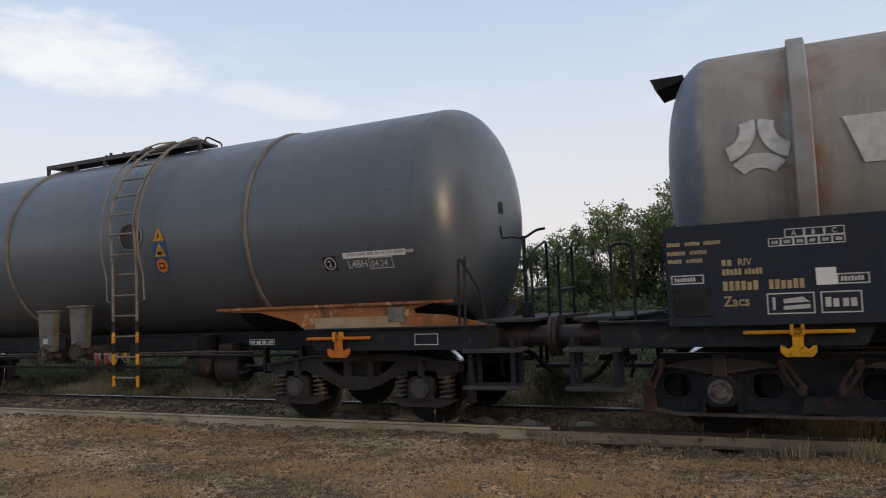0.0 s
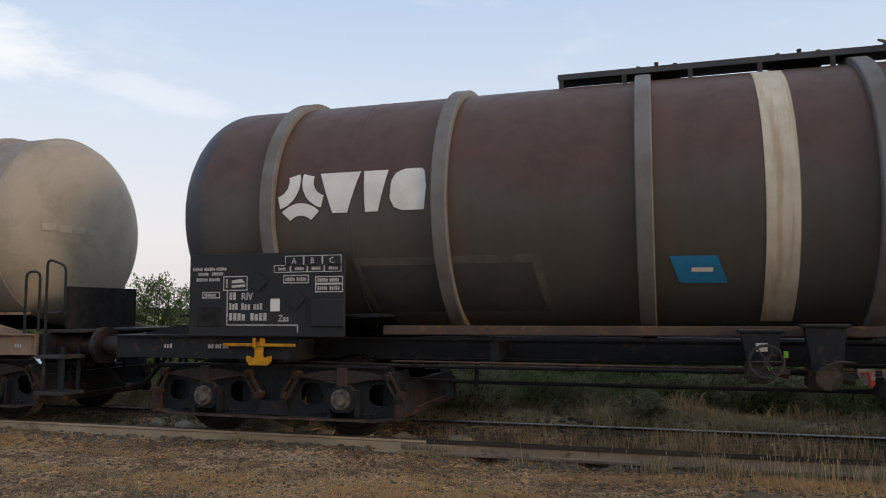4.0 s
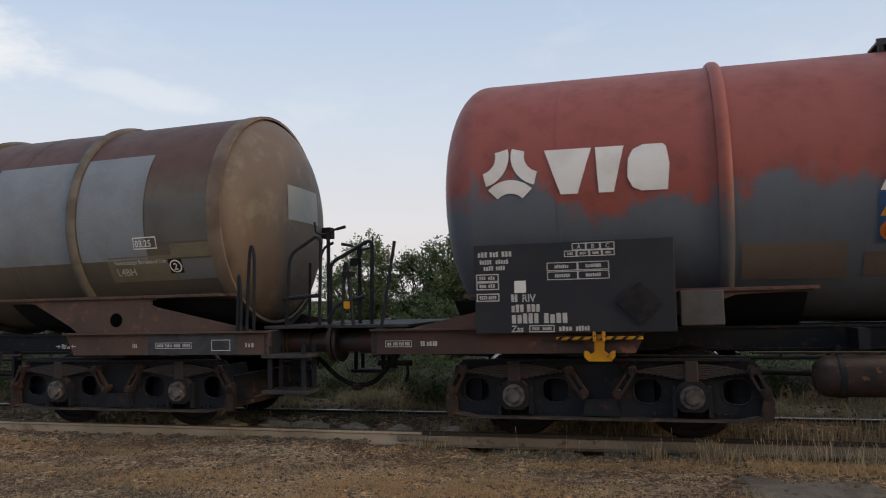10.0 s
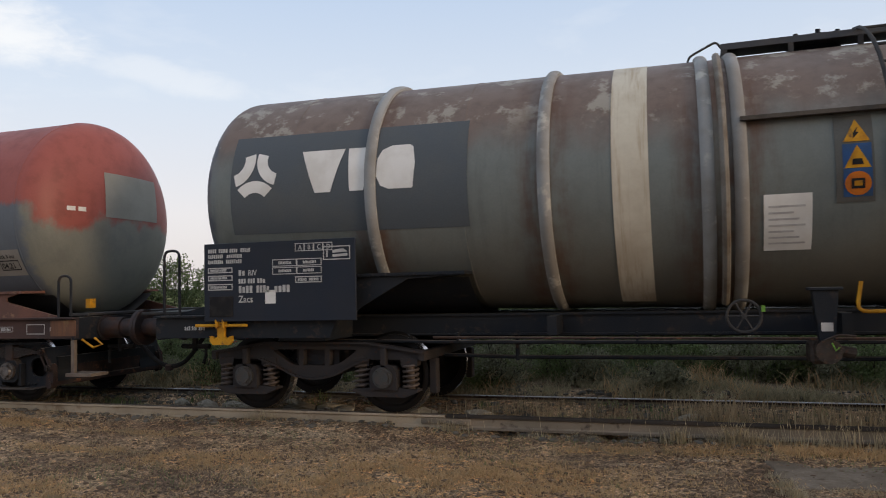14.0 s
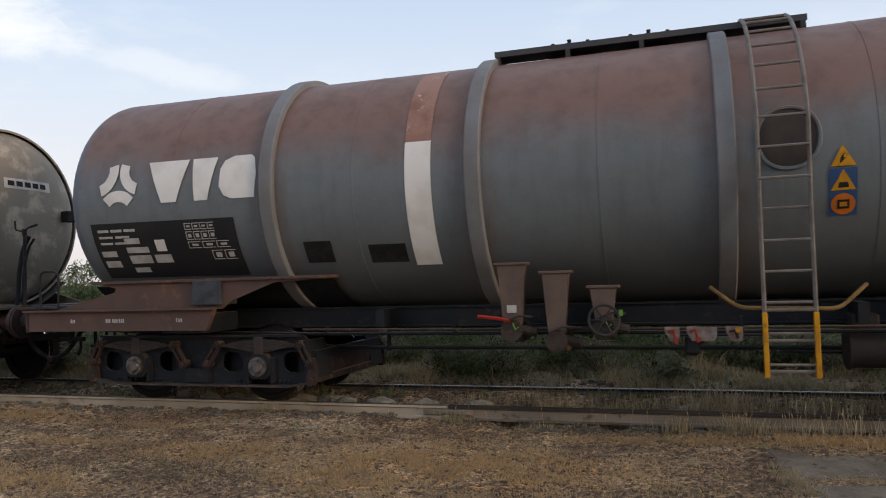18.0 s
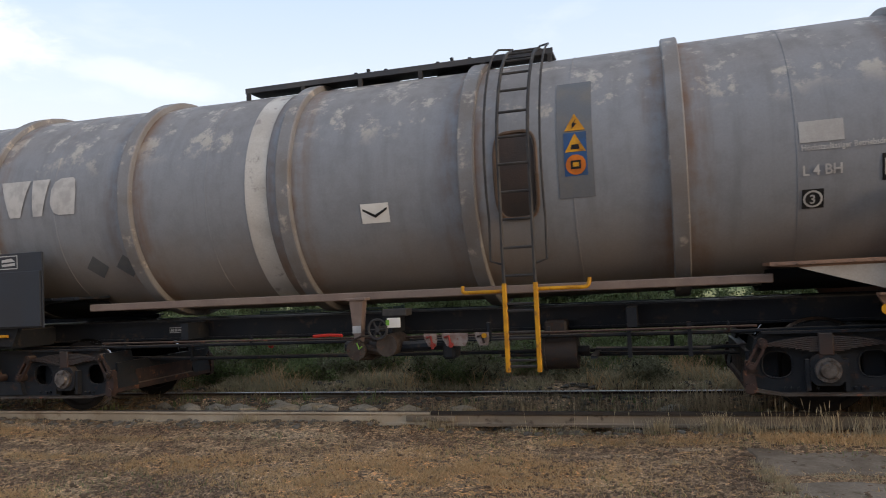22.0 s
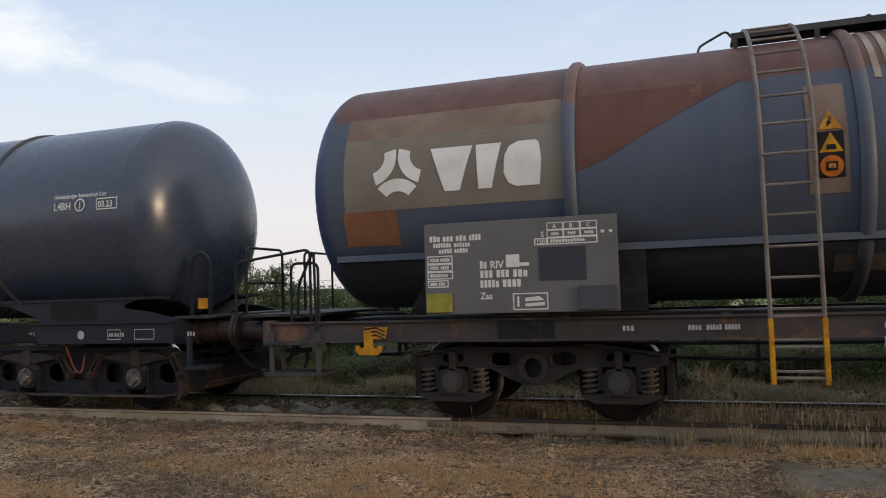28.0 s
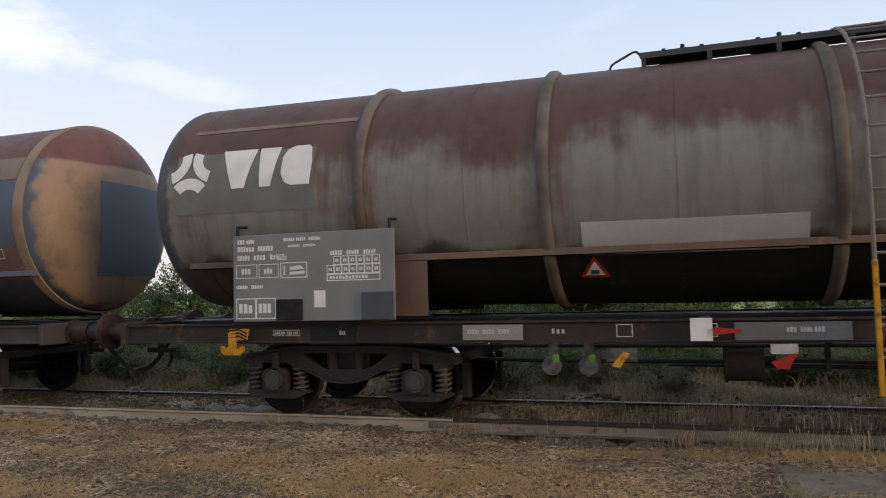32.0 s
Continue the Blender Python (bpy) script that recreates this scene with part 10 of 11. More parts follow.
for k in range(-62, 34):
    part("sleeper", sleeper_shapes[k % 4], sleeper_brown, line, "", pose(-1.02 + 0.6 * k + rest.uniform(-0.03, 0.03), rest.uniform(-0.06, 0.04), rest.uniform(-0.012, 0.0), 0, rest.uniform(-1, 1), rest.uniform(-1.5, 1.5)))


def stone_mesh(seed, flat=0.6):
    rest = random.Random(seed)
    bm = bmesh.new()
    bmesh.ops.create_icosphere(bm, subdivisions=1, radius=1.0)
    for v in bm.verts:
        v.co *= rest.uniform(0.72, 1.15)
        v.co.z *= flat
    return bm


def stuff_of(name, verts, faces, mat, label, category):
    me = bpy.data.meshes.new(name)
    me.from_pydata(verts, [], faces)
    me.materials.append(mat)
    return tagged(new(name, me), label, category, "", "stuff")


def scatter_stones(name, count, area, size, mat, label, seed):
    """Loose stones pressed into the earth, as one mesh."""
    rest = random.Random(seed)
    src = [shared("stone", stone_mesh, k, 0.6) for k in range(5)]
    forms = [([tuple(v.co) for v in m.vertices], [tuple(p.vertices) for p in m.polygons]) for m in src]
    verts, faces = [], []
    for _ in range(count):
        x, y = rest.uniform(*area[0]), rest.uniform(*area[1])
        r = rest.uniform(*size) * (0.6 + rest.random())
        vs, fs = forms[rest.randrange(5)]
        q, base, z = rest.uniform(0, 6.28), len(verts), ground_z(x, y) + r * 0.1
        c, s = math.cos(q), math.sin(q)
        verts += [(x + r * (a * c - b * s), y + r * (a * s + b * c), z + r * d) for a, b, d in vs]
        faces += [tuple(i + base for i in f) for f in fs]
    return stuff_of(name, verts, faces, mat, label, "stones")


scatter_stones("ballast", 5200, ((-26, 9), (YC - 1.1, YC + 1.6)), (0.018, 0.045), stone_grey, "grey ballast stones between and beside the rails", 11)
scatter_stones("gravel", 14000, ((-11, 5), (4.2, 8.0)), (0.005, 0.014), yard_stone, "fine gravel trodden into the yard", 12)

clod_earth = plain("clod_earth", (0.19, 0.13, 0.085), (0.11, 0.075, 0.052), 9.0, 0.95, 0.0, 0.3, 30)
scatter_stones("earth_clods", 6000, ((-11, 5), (4.2, 8.05)), (0.008, 0.022), clod_earth, "dark crumbs of earth and dead roots on the yard", 13)

# larger pale stones between the rails, one by one
for k, (x, y, r) in enumerate(((-6.3, 8.75, 0.17), (-5.95, 8.85, 0.14), (-5.5, 8.7, 0.20), (-4.9, 8.8, 0.17), (-4.55, 8.9, 0.13), (-4.2, 8.7, 0.16), (-3.7, 8.75, 0.15), (-3.1, 8.7, 0.14), (-2.4, 8.75, 0.13), (0.05, 8.8, 0.15), (-6.9, 9.0, 0.12), (-5.2, 9.2, 0.12))):
    ob = part("boulder", mesh_of("boulder", stone_mesh(40 + k, 0.42)), sleeper_stone, None, "", pose(x, y + 0.06, -0.105, 0, 0, 14 * (k % 5) - 28) @ Matrix.Diagonal((r * 1.7, r * 0.85, r * 1.25, 1)))
    tagged(ob, "pale flat stone lying between the rails", "stone", "stones between the rails")

# concrete slab at the edge of the yard
def slab_piece(corners, seed):
    """A sheet of old concrete with a crumbled edge and an uneven face."""
    rest = random.Random(seed)
    ring = []
    for k, (x, y) in enumerate(corners):
        xe, ye = corners[(k + 1) % len(corners)]
        n = max(2, int(math.hypot(xe - x, ye - y) / 0.09))
        ring += [(x + (xe - x) * i / n + rest.gauss(0, 0.012), y + (ye - y) * i / n + rest.gauss(0, 0.012)) for i in range(n)]
    mx, my = sum(p[0] for p in ring) / len(ring), sum(p[1] for p in ring) / len(ring)
    verts, n = [], len(ring)
    for f, drop in ((1.0, 0.14), (1.0, 0.012), (0.97, 0.0), (0.8, 0.0), (0.55, 0.0), (0.3, 0.0)):
        for x, y in ring:
            a, b = mx + (x - mx) * f, my + (y - my) * f
            verts.append((a, b, -0.172 - drop + 0.016 * noise.noise((a * 1.3, b * 1.3, seed)) + 0.007 * noise.noise((a * 6.0, b * 6.0, seed))))
    faces = [(j * n + i, j * n + (i + 1) % n, (j + 1) * n + (i + 1) % n, (j + 1) * n + i) for j in range(5) for i in range(n)] + [tuple(range(5 * n, 6 * n))]
    bm = bmesh.new()
    add(bm, verts, faces)
    bmesh.ops.recalc_face_normals(bm, faces=bm.faces)
    return bm


for k, corners in enumerate((((0.67, 7.29), (1.15, 7.33), (1.66, 7.26), (1.86, 6.70), (1.78, 6.44), (1.2, 6.50), (0.80, 6.32), (0.70, 6.62)), ((0.86, 6.16), (1.25, 6.22), (1.80, 6.20), (1.95, 4.2), (1.05, 4.2), (0.90, 5.3)))):
    tagged(part("concrete_slab", slab_piece(corners, 60 + k), slab_concrete), "cracked grey concrete slab sunk in the yard", "slab", "slabs in the yard")


def blades(name, spots, mat, label, seed, lean=0.45, width=0.006, category="grass"):
    """Grass: each spot is (x, y, height); a blade is a bent strip of two faces."""
    rng = np.random.default_rng(seed)
    pts = np.array(spots)
    n = len(pts)
    x, y, h = pts[:, 0], pts[:, 1], pts[:, 2]
    z = np.array([ground_z(a, b) for a, b in zip(x, y)]) - 0.01
    q, p = rng.uniform(0, 6.283, n), rng.uniform(0, 6.283, n)
    bend = h * lean * rng.uniform(0.2, 1.0, n)
    w = width * rng.uniform(0.6, 1.4, n) * (0.6 + h * 1.2)
    dx, dy = np.cos(q) * w, np.sin(q) * w
    bx, by = np.cos(p) * bend, np.sin(p) * bend
    v = np.empty((n, 5, 3))
    v[:, 0] = np.stack([x - dx, y - dy, z], 1)
    v[:, 1] = np.stack([x + dx, y + dy, z], 1)
    v[:, 2] = np.stack([x + bx * 0.35 + dx * 0.8, y + by * 0.35 + dy * 0.8, z + h * 0.6], 1)
    v[:, 3] = np.stack([x + bx * 0.35 - dx * 0.8, y + by * 0.35 - dy * 0.8, z + h * 0.6], 1)
    v[:, 4] = np.stack([x + bx, y + by, z + h * 0.97], 1)
    base = np.arange(n) * 5
    me = bpy.data.meshes.new(name)
    faces = [f for b in base.tolist() for f in ((b, b + 1, b + 2, b + 3), (b + 3, b + 2, b + 4))]
    me.from_pydata(v.reshape(-1, 3).tolist(), [], faces)
    me.materials.append(mat)
    return tagged(new(name, me), label, category, "", "stuff")


def spots(seed, count, xr, yr, hr, scale=1.0, cut=0.0, power=1.0):
    """Places where noise lets grass grow, taller in the thick of it."""
    rest = random.Random(seed)
    out = []
    while len(out) < count:
        x, y = rest.uniform(*xr), rest.uniform(*yr)
        d = noise.noise((x * scale + seed, y * scale * 1.4, seed * 1.7))
        if d > cut + rest.uniform(-0.15, 0.15):
            out.append((x, y, hr[0] + (hr[1] - hr[0]) * rest.random() ** power * (0.5 + min(1.0, max(0.0, d + 0.4)))))
    return out


def straw_spots(seed, count, hr):
    """Blades thick in the straw patches, thinning out round them."""
    rest = random.Random(seed)
    out = []
    sizes = [rx * ry for _, _, rx, ry in STRAW_PATCHES]
    while len(out) < count:
        px, py, rx, ry = rest.choices(STRAW_PATCHES, sizes)[0]
        x, y = px + rest.gauss(0, rx * 0.62), py + rest.gauss(0, ry * 0.62)
        if y < 8.12 and noise.noise((x * 3, y * 4, 3.3)) > rest.uniform(-0.5, 0.35):
            out.append((x, y, rest.uniform(*hr)))
    return out


def patch_tufts(seed, count, hr):
    """Clumps, most of them in the straw patches."""
    rest = random.Random(seed)
    out = []
    for k in range(count):
        px, py, rx, ry = rest.choice(STRAW_PATCHES)
        x, y = (px + rest.gauss(0, rx * 0.8), py + rest.gauss(0, ry * 0.8)) if k % 6 else (rest.uniform(-11, 4), rest.uniform(4.3, 8.0))
        top, wide = rest.uniform(*hr), rest.uniform(0.02, 0.05)
        if y < 8.1:
            out += [(x + rest.gauss(0, wide * 1.5), y + rest.gauss(0, wide), top * rest.uniform(0.4, 1.0)) for _ in range(30)]
    return out


def tufts(seed, count, xr, yr, hr, per=28, spread=0.09):
    rest = random.Random(seed)
    out = []
    for _ in range(count):
        x, y, top = rest.uniform(*xr), rest.uniform(*yr), rest.uniform(*hr)
        for _ in range(per):
            out.append((x + rest.gauss(0, spread), y + rest.gauss(0, spread * 0.6), top * rest.uniform(0.45, 1.0)))
    return out


blades("dry_lawn", straw_spots(3, 42000, (0.010, 0.050)) + spots(4, 6000, (-11, 4.5), (4.0, 8.1), (0.010, 0.040), 1.6, 0.28, 1.5), dry_blade, "short straw-coloured grass in patches on the yard", 1, 1.5, 0.0075)
blades("brown_lawn", spots(5, 9000, (-11, 4.5), (4.0, 8.1), (0.008, 0.030), 1.2, 0.12), straw_blade, "short withered brown grass on the yard", 2, 1.5, 0.007)
blades("green_lawn", spots(8, 3500, (-11, 4.5), (4.0, 8.0), (0.015, 0.05), 1.1, 0.30), weed_green, "a few green blades in the dry grass", 3, 0.8, 0.004)
blades("yard_tufts", patch_tufts(41, 480, (0.02, 0.065)), straw_blade, "small clumps of dead grass on the yard", 14, 0.9, 0.0065)
# single clumps by the near rail, thick beside the slab
clumps = []
for k, (x, y, top, per, wide) in enumerate(((-6.6, 8.05, 0.14, 60, 0.14), (-5.2, 8.06, 0.12, 40, 0.12), (-4.7, 8.08, 0.10, 40, 0.16), (-3.3, 8.06, 0.15, 60, 0.10), (-1.75, 8.04, 0.10, 40, 0.14), (-1.15, 8.02, 0.14, 60, 0.12), (-0.55, 8.05, 0.10, 30, 0.10), (0.30, 8.0, 0.20, 90, 0.09),
                                            (1.05, 8.02, 0.22, 60, 0.10), (1.35, 7.95, 0.18, 60, 0.10), (1.9, 8.0, 0.24, 70, 0.12), (2.3, 7.9, 0.28, 80, 0.15), (2.7, 7.95, 0.30, 90, 0.14), (3.2, 7.9, 0.28, 90, 0.16), (3.7, 7.95, 0.30, 90, 0.18), (4.3, 7.9, 0.3, 90, 0.2), (0.68, 6.72, 0.10, 60, 0.04), (0.72, 6.45, 0.12, 170, 0.05), (0.76, 6.20, 0.13, 200, 0.05), (0.80, 5.95, 0.13, 200, 0.06), (0.80, 5.65, 0.11, 150, 0.06), (1.15, 6.36, 0.06, 160, 0.10), (1.4, 6.36, 0.07, 200, 0.12), (1.7, 6.32, 0.06, 160, 0.12), (1.9, 6.6, 0.06, 160, 0.10), (2.1, 6.9, 0.07, 200, 0.18), (0.05, 6.75, 0.07, 60, 0.05), (2.6, 7.6, 0.12, 90, 0.25), (3.4, 7.7, 0.14, 110, 0.3), (1.9, 7.62, 0.10, 70, 0.2))):
    rest = random.Random(500 + k)
    clumps += [(x + rest.gauss(0, wide), y + rest.gauss(0, wide * 0.5), top * rest.uniform(0.2, 0.85)) for _ in range(per)]
stand = []
for k, (x, y, top, per, wide) in enumerate(((-4.95, 8.05, 0.16, 110, 0.10), (-2.53, 8.03, 0.17, 130, 0.09), (-1.5, 8.0, 0.10, 60, 0.08), (-0.45, 7.98, 0.10, 50, 0.06), (-0.10, 7.95, 0.22, 170, 0.075), (0.45, 7.94, 0.27, 130, 0.07), (0.66, 7.95, 0.20, 90, 0.06), (0.85, 7.96, 0.16, 70, 0.06), (1.15, 7.93, 0.26, 49, 0.12), (1.5, 7.90, 0.28, 54, 0.12), (1.85, 7.86, 0.30, 67, 0.14), (2.2, 7.88, 0.34, 67, 0.14), (2.65, 7.86, 0.30, 67, 0.14), (3.1, 7.9, 0.34, 76, 0.16), (3.6, 7.9, 0.36, 76, 0.18), (4.2, 7.9, 0.34, 76, 0.2))):
    rest = random.Random(900 + k)
    stand += [(x + rest.gauss(0, wide), y + rest.gauss(0, wide * 0.45), top * rest.uniform(0.35, 1.0)) for _ in range(per)]
blades("standing_tufts", stand, tuft_blade, "upright tufts of dry grass against the near rail", 24, 0.45, 0.0040)
mat_straw = [(q.uniform(0.8, 5.2), 7.62 + 0.13 * q.gauss(0, 1), q.uniform(0.02, 0.09)) for q in [random.Random(77)] for _ in range(5200)]
blades("matted_straw", mat_straw, dry_blade, "matted straw along the slab's far edge", 25, 1.2, 0.006)
bed_straw = [(q.gauss(cx, wide), q.gauss(cy, 0.16), q.uniform(0.10, top)) for q in [random.Random(78)] for cx, cy, wide, top, n in ((0.35, 8.95, 0.28, 0.34, 420), (1.6, 8.9, 0.5, 0.34, 420), (2.8, 8.9, 0.5, 0.30, 320), (-1.55, 8.98, 0.22, 0.24, 200), (-2.3, 9.0, 0.3, 0.2, 140), (-0.7, 9.0, 0.25, 0.18, 120)) for _ in range(n)]
blades("bed_straw", bed_straw, straw_blade, "tall dead grass between the rails", 26, 0.35, 0.0050)
blades("rail_tufts", clumps + tufts(21, 30, (-11, 6), (YC - 0.95, YC - 0.86), (0.04, 0.10), 14, 0.10), tuft_blade, "tufts of dry grass along the near rail", 4, 0.95, 0.0032)
blades("bed_weeds", tufts(24, 120, (-16, 7), (YC - 0.55, YC + 0.62), (0.08, 0.24), 22, 0.12) + tufts(29, 40, (-3.2, 7), (YC - 0.6, YC + 0.6), (0.12, 0.30), 22, 0.12), dull_weed, "withered weeds between the rails", 5, 0.5, 0.006)
blades("bed_green", tufts(25, 90, (-12, 7), (YC - 0.5, YC + 0.6), (0.06, 0.20), 18, 0.10), weed_green, "green weeds between the rails", 6, 0.5, 0.008)
blades("verge_straw", spots(30, 75000, (-24, 9), (YC + 0.88, YC + 3.6), (0.04, 0.18), 1.2, -0.15), verge_blade, "withered grass behind the track", 7, 1.3, 0.008)
blades("verge_dry", spots(31, 6000, (-24, 9), (YC + 0.9, YC + 3.0), (0.08, 0.30), 1.4, 0.15), dry_blade, "straw-coloured grass behind the track", 8, 1.2, 0.005)
blades("verge_green", spots(32, 20000, (-24, 9), (YC + 2.1, YC + 6.0), (0.06, 0.32), 0.7, 0.0), weed_green, "green grass and nettles behind the track", 9, 0.7, 0.012)


def stalks(seed, count, xr, yr, hr):
    """Seed heads that stand over the tufts."""
    rest = random.Random(seed)
    verts, faces = [], []
    for _ in range(count):
        x, y, h = rest.uniform(*xr), rest.uniform(*yr), rest.uniform(*hr)
        a, b, z = rest.uniform(-0.25, 0.25) * h, rest.uniform(-0.2, 0.2) * h, ground_z(x, y)
        for w, f0, f1 in ((0.0015, 0.0, 0.8), (0.0042, 0.8, 1.0)):
            base = len(verts)
            for f in (f0, (f0 + f1) / 2, f1):
                ww = w if w < 0.002 else w * (1.0 if f < f1 else 0.3)
                verts += [(x + a * f - ww, y + b * f, z + h * f), (x + a * f + ww, y + b * f, z + h * f), (x + a * f, y + b * f + ww, z + h * f)]
            faces += [(base + 3 * i + j, base + 3 * i + (j + 1) % 3, base + 3 * i + 3 + (j + 1) % 3, base + 3 * i + 3 + j) for i in range(2) for j in range(3)]
    return stuff_of("seed_stalks", verts, faces, tuft_blade, "thin dry stalks with seed heads", "grass")


stalks(33, 80, (1.9, 7.5), (7.75, 8.1), (0.2, 0.46))
stalks(34, 34, (-8, 6), (YC - 0.95, YC - 0.84), (0.12, 0.34))
stalks(35, 20, (0.9, 1.6), (7.9, 8.08), (0.2, 0.36))


def shrub(x, y, height, width, seed, leaves, mat=leaf_green, label="", size=1.0):
    """Stems that fork from the ground, and a lumpy crown of single leaves with gaps, down to the grass."""
    rest = random.Random(seed)
    z0 = ground_z(x, y) - 0.05
    root = new("shrub")
    root.location = (x, y, z0)
    tagged(root, label or "leafy green shrub with an uneven crown behind the track", "shrub", "shrubs behind the track")
    lumps = []
    for k in range(34):
        f = (k + rest.random()) / 34
        z = height * (0.06 + 0.90 * f)
        reach = width / 2 * min(1.0, 0.72 + 0.5 * f) * math.sqrt(max(0.05, 1 - max(0.0, (f - 0.45) / 0.55) ** 2.2))
        q, d = rest.uniform(0, 6.283), reach * rest.uniform(0.35, 0.95)
        r = rest.uniform(0.11, 0.21) * min(width, height) * (1.15 - 0.55 * f)
        lumps.append((Vector((math.cos(q) * d, math.sin(q) * d * 0.8, min(z, height - r * 0.8))), r))
    wood = bmesh.new()
    for c, r in lumps[::2]:
        foot = Vector((rest.uniform(-0.12, 0.12) * width, rest.uniform(-0.1, 0.1) * width, 0))
        knee = foot.lerp(c, 0.5) + Vector((rest.uniform(-0.1, 0.1), rest.uniform(-0.1, 0.1), 0.12 * height))
        tube(wood, [foot, foot.lerp(knee, 0.6), knee, c], 0.012 * height / 2, 5, 0.1)
        for _ in range(4):
            way = Vector((rest.gauss(0, 1), rest.gauss(0, 1), rest.uniform(0.1, 1.6))).normalized()
            cyl(wood, c, c + way * r * rest.uniform(1.0, 1.9), 0.007, 4, 0.003)
    part("trunk", wood, bark, root)
    rng = np.random.default_rng(seed)
    mid, rad = np.array([c for c, _ in lumps]), np.array([r for _, r in lumps])
    # sprays: short twigs full of leaves, thick on the lumps' outsides and thin beyond
    sprays = leaves // 12
    pick = rng.choice(len(lumps), sprays, p=rad ** 2 / (rad ** 2).sum())
    out = rng.normal(0, 1, (sprays, 3))
    out[:, 2] += 0.25
    out /= np.linalg.norm(out, axis=1)[:, None]
    far = rng.choice([0.55, 0.85, 1.0, 1.25, 1.6], sprays, p=[0.15, 0.3, 0.33, 0.17, 0.05]) * rng.uniform(0.85, 1.1, sprays)
    base = mid[pick] + out * (rad[pick] * far)[:, None]
    n = sprays * 12
    c = np.repeat(base, 12, 0) + np.repeat(out, 12, 0) * rng.uniform(-0.10, 0.10, (n, 1)) + rng.normal(0, 0.035, (n, 3))
    c[:, 2] = np.maximum(c[:, 2], 0.03)
    way = np.repeat(out, 12, 0) * 0.6 + rng.normal(0, 0.7, (n, 3))
    way /= np.linalg.norm(way, axis=1)[:, None]
    side = np.cross(way, rng.normal(0, 1, (n, 3)))
    side /= np.linalg.norm(side, axis=1)[:, None]
    ln, wd = rng.uniform(0.04, 0.085, (n, 1)) * size, rng.uniform(0.012, 0.026, (n, 1)) * size
    v = np.empty((n, 4, 3))
    v[:, 0], v[:, 1], v[:, 2], v[:, 3] = c, c + way * ln * 0.5 + side * wd, c + way * ln, c + way * ln * 0.5 - side * wd
    me = bpy.data.meshes.new("crown")
    me.vertices.add(4 * n)
    me.vertices.foreach_set("co", v.ravel())
    me.loops.add(4 * n)
    me.loops.foreach_set("vertex_index", np.arange(4 * n))
    me.polygons.add(n)
    me.polygons.foreach_set("loop_start", np.arange(n) * 4)
    me.update()
    me.validate()
    me.materials.append(mat)
    ob = new("crown", me)
    ob.parent = root
    return root


# the ragged hedge beyond the verge
for k, (x, y, h, w, n) in enumerate(((-6.6, 16.0, 2.9, 2.3, 28000), (-5.3, 16.4, 2.5, 2.0, 20000), (-4.5, 16.1, 2.85, 1.9, 20000), (-3.6, 15.8, 3.30, 2.3, 28000), (-2.9, 16.4, 3.2, 2.0, 22000), (-2.2, 16.2, 3.65, 2.4, 30000), (-1.5, 16.0, 3.0, 1.9, 20000), (-0.9, 16.0, 3.1, 2.1, 26000), (0.05, 16.3, 2.9, 1.7, 20000),
                                     (2.4, 16.8, 2.45, 1.6, 15000), (3.5, 16.4, 2.5, 2.1, 20000), (5.2, 16.2, 2.7, 2.4, 20000), (7.2, 16.4, 2.5, 2.4, 16000), (-9.6, 16.4, 2.1, 1.6, 13000), (-10.9, 16.2, 2.3, 2.0, 16000), (-12.8, 16.5, 2.2, 2.5, 16000), (-15.0, 16.8, 2.4, 2.8, 16000), (-17.6, 17.0, 2.4, 2.9, 14000), (-20.5, 17.4, 2.6, 3.2, 14000))):
    shrub(x, y, h, w, 100 + k, n)
# low growth in front of it
for k in range(27):
    rest = random.Random(300 + k)
    x = -21 + k * 1.08
    open_gap = -8.9 < x < -7.3 or 0.7 < x < 1.9
    shrub(x, rest.uniform(12.6, 14.6), rest.uniform(0.55, 0.8) if open_gap else rest.uniform(0.8, 1.45), rest.uniform(1.2, 1.9), 300 + k, 9000, weed_green if k % 3 == 0 else leaf_green, "low green bush in front of the hedge", 0.9)

# leafy weeds just behind the far rail
for k in range(130):
    rest = random.Random(700 + k)
    shrub(-19 + k * 0.215 + rest.uniform(-0.4, 0.4), rest.uniform(10.3, 12.4), rest.uniform(0.28, 0.66), rest.uniform(0.6, 1.2), 700 + k, 3600, (drab_weed, weed_green, drab_weed, leaf_green)[k % 4], "low dusty weed behind the far rail", 0.62)

# poppies in the verge
for k in range(7):
    rest = random.Random(70 + k)
    x, y, h = -7.2 + rest.uniform(-0.6, 1.2), YC + 1.9 + rest.uniform(-0.3, 0.5), rest.uniform(0.45, 0.62)
    root = part("poppy", a_tube([(0, 0, 0), (0.02, 0.01, h * 0.6), (0.03, 0.0, h)], 0.004, 5), weed_green, None, "", Matrix.Translation((x, y, ground_z(x, y))))
    tagged(root, "red poppy in the grass behind the track", "flower", "poppies")
    for q in range(4):
        c, s = math.cos(q * 1.571), math.sin(q * 1.571)
        bm = bmesh.new()
        add(bm, [(0.03, 0, h), (0.03 + 0.035 * c - 0.025 * s, 0.035 * s + 0.025 * c, h + 0.02), (0.03 + 0.05 * c, 0.05 * s, h + 0.035), (0.03 + 0.035 * c + 0.025 * s, 0.035 * s - 0.025 * c, h + 0.02)], [(0, 1, 2, 3)])
        part("petal", bm, poppy_red, root)

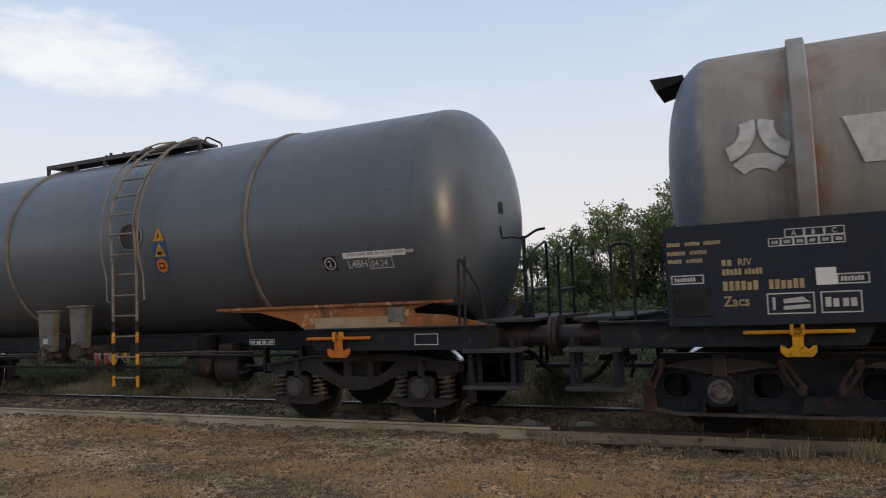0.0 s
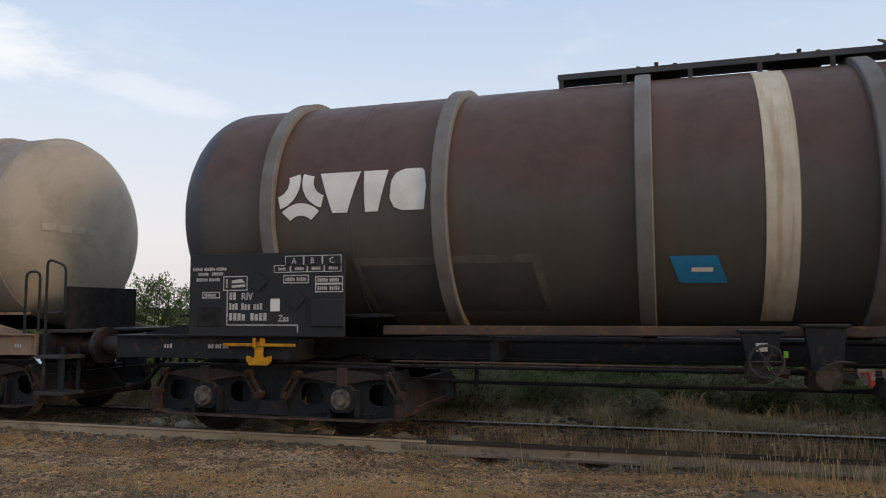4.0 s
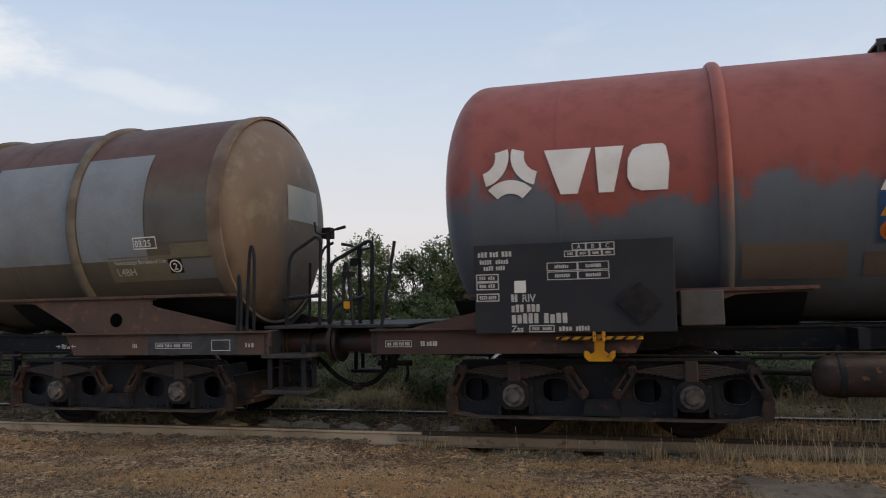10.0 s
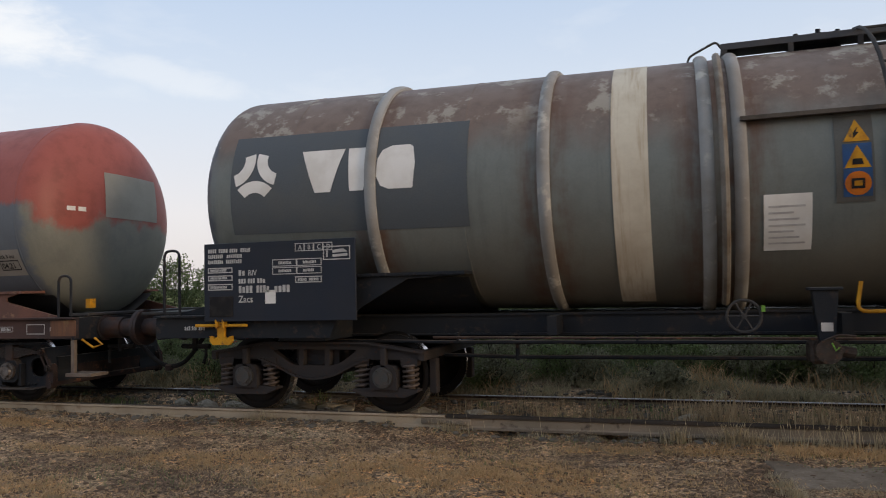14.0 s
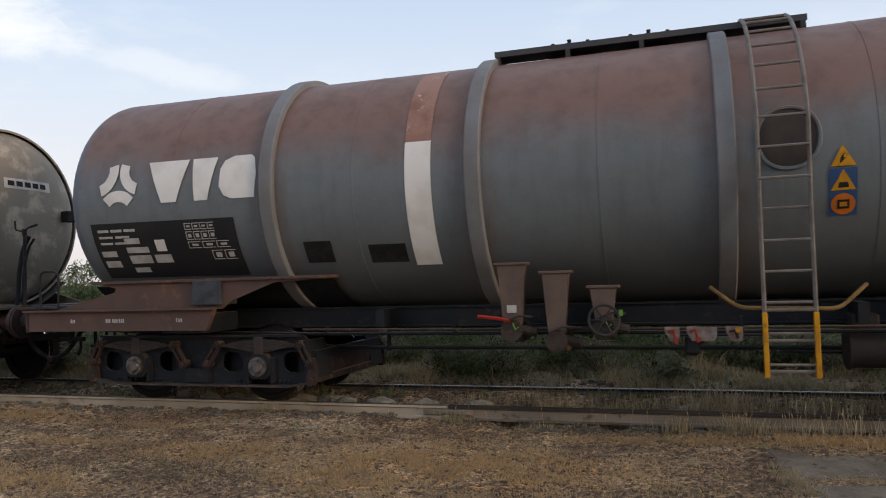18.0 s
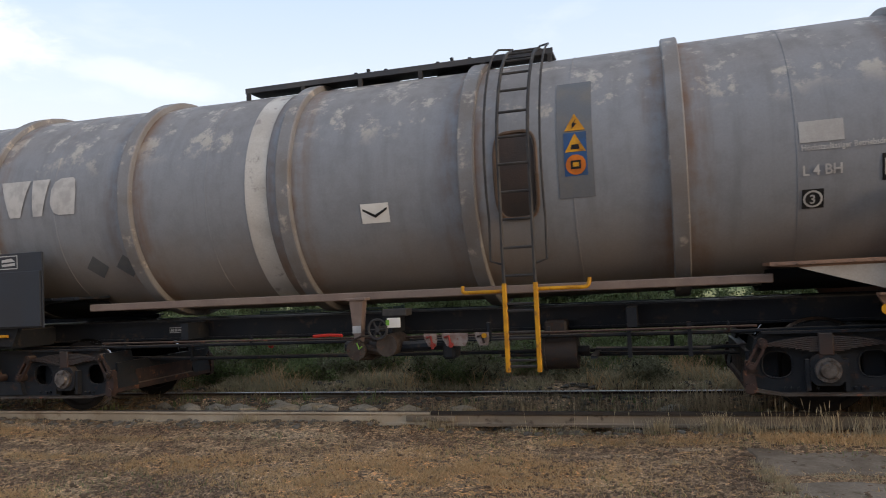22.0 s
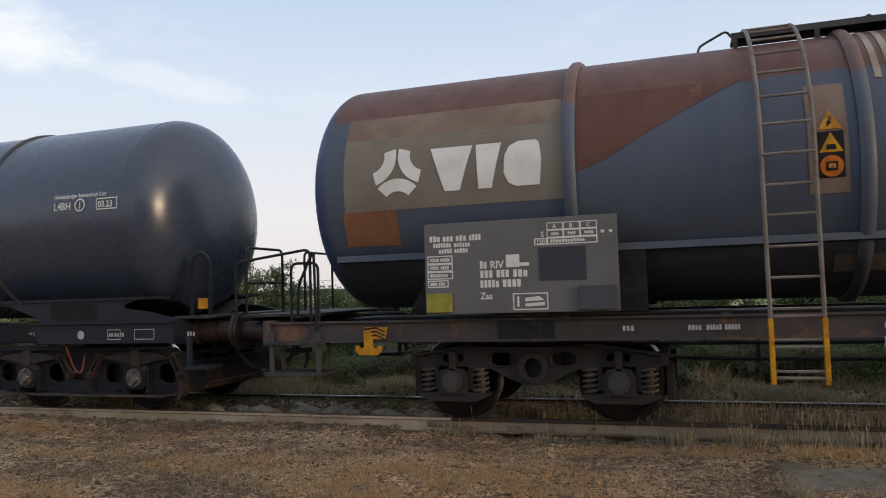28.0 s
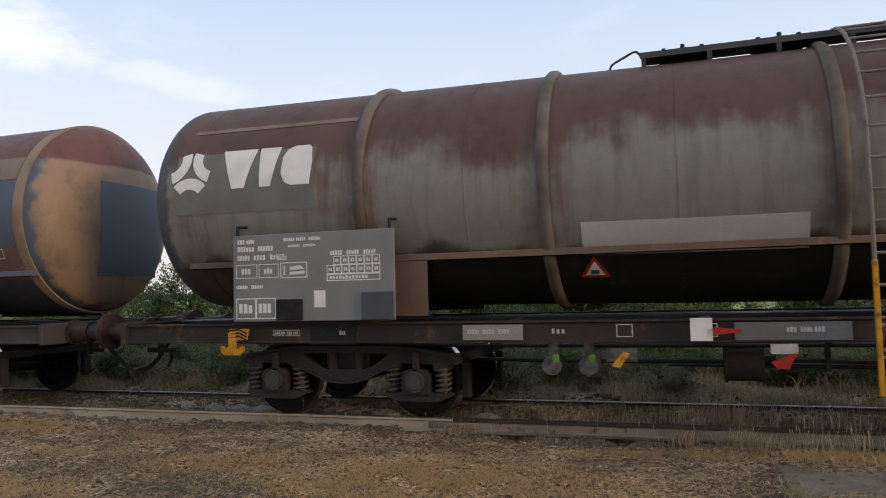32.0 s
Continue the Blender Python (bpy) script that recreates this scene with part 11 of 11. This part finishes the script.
# a low dark fence behind the verge
fence = new("fence")
fence.location = (-6.2, 13.2, ground_z(-6.2, 13.2))
tagged(fence, "low dark metal post-and-rail fence", "fence")
for k in range(4):
    part("fence_post", a_box(-1.5 + k - 0.03, -1.5 + k + 0.03, -0.03, 0.03, 0.0, 0.95, r=0.006), fence_green, fence)
for z in (0.5, 0.88):
    part("fence_rail", a_box(-1.5, 1.5, -0.02, 0.02, z, z + 0.05, r=0.005), fence_green, fence)

# two wires cross the fields
power_line = new("power_line")
power_line.location = (0, 150, -0.2)
tagged(power_line, "two thin power wires on far wooden poles", "power line")
for x in (-110, 130):
    part("pole", cyl(bmesh.new(), (x, 0, 0), (x, 0, 9.2 if x > 0 else 4.6), 0.13, 8), bark, power_line)
for z0, z1 in ((3.7, 8.8), (1.25, 6.1)):
    part("wire", a_tube([(-110 + 24 * k, 0, z0 + (z1 - z0) * k / 10 - 2.2 * (k / 10) * (1 - k / 10) + 0.55) for k in range(11)], 0.035, 5), fence_green, power_line)

# far fields end in a wooded rise
bm = bmesh.new()
n = 120
rest = random.Random(9)
tops = [4.5 + 5.0 * noise.noise((k * 0.13, 0.3, 2.0)) + rest.uniform(-0.6, 0.6) for k in range(n + 1)]
add(bm, [(-1600 + 3200 * k / n, 760 + 25 * math.sin(k * 0.7), z) for z0 in (0, 1) for k in range(n + 1) for z in ((-1.0,) if z0 == 0 else (max(2.0, tops[k]),))],
    [(k, k + 1, n + 2 + k, n + 1 + k) for k in range(n)])
add(bm, [(-1600 + 3200 * k / n, 830 + 25 * math.sin(k * 0.7), z) for z0 in (0, 1) for k in range(n + 1) for z in ((-1.0,) if z0 == 0 else (max(3.0, tops[k] + 1.5),))],
    [(k, k + 1, n + 2 + k, n + 1 + k) for k in range(n)])
tagged(part("backdrop_wood", bm, far_wood), "far dark wooded rise on the horizon", "woodland", "", "structure")


# ---- what moves ----
def motions():
    """The whole train rolls to the left and slows a little; its wheels turn with it."""
    for w, x in TRAIN:
        walk(w, [(t, Matrix.Translation((x - run, YC, 0))) for t, run in RUN])
    ts, rs = [t for t, _ in RUN], [run for _, run in RUN]
    steps_at = [k / 10 for k in range(321)]
    turned = [float(np.interp(t, ts, rs)) / WHEEL_R for t in steps_at]
    for w in WHEELS:
        at = w.matrix_basis.translation.copy()
        walk(w, [(t, Matrix.Translation(at) @ Matrix.Rotation(-q, 4, "Y")) for t, q in zip(steps_at, turned)])


motions()
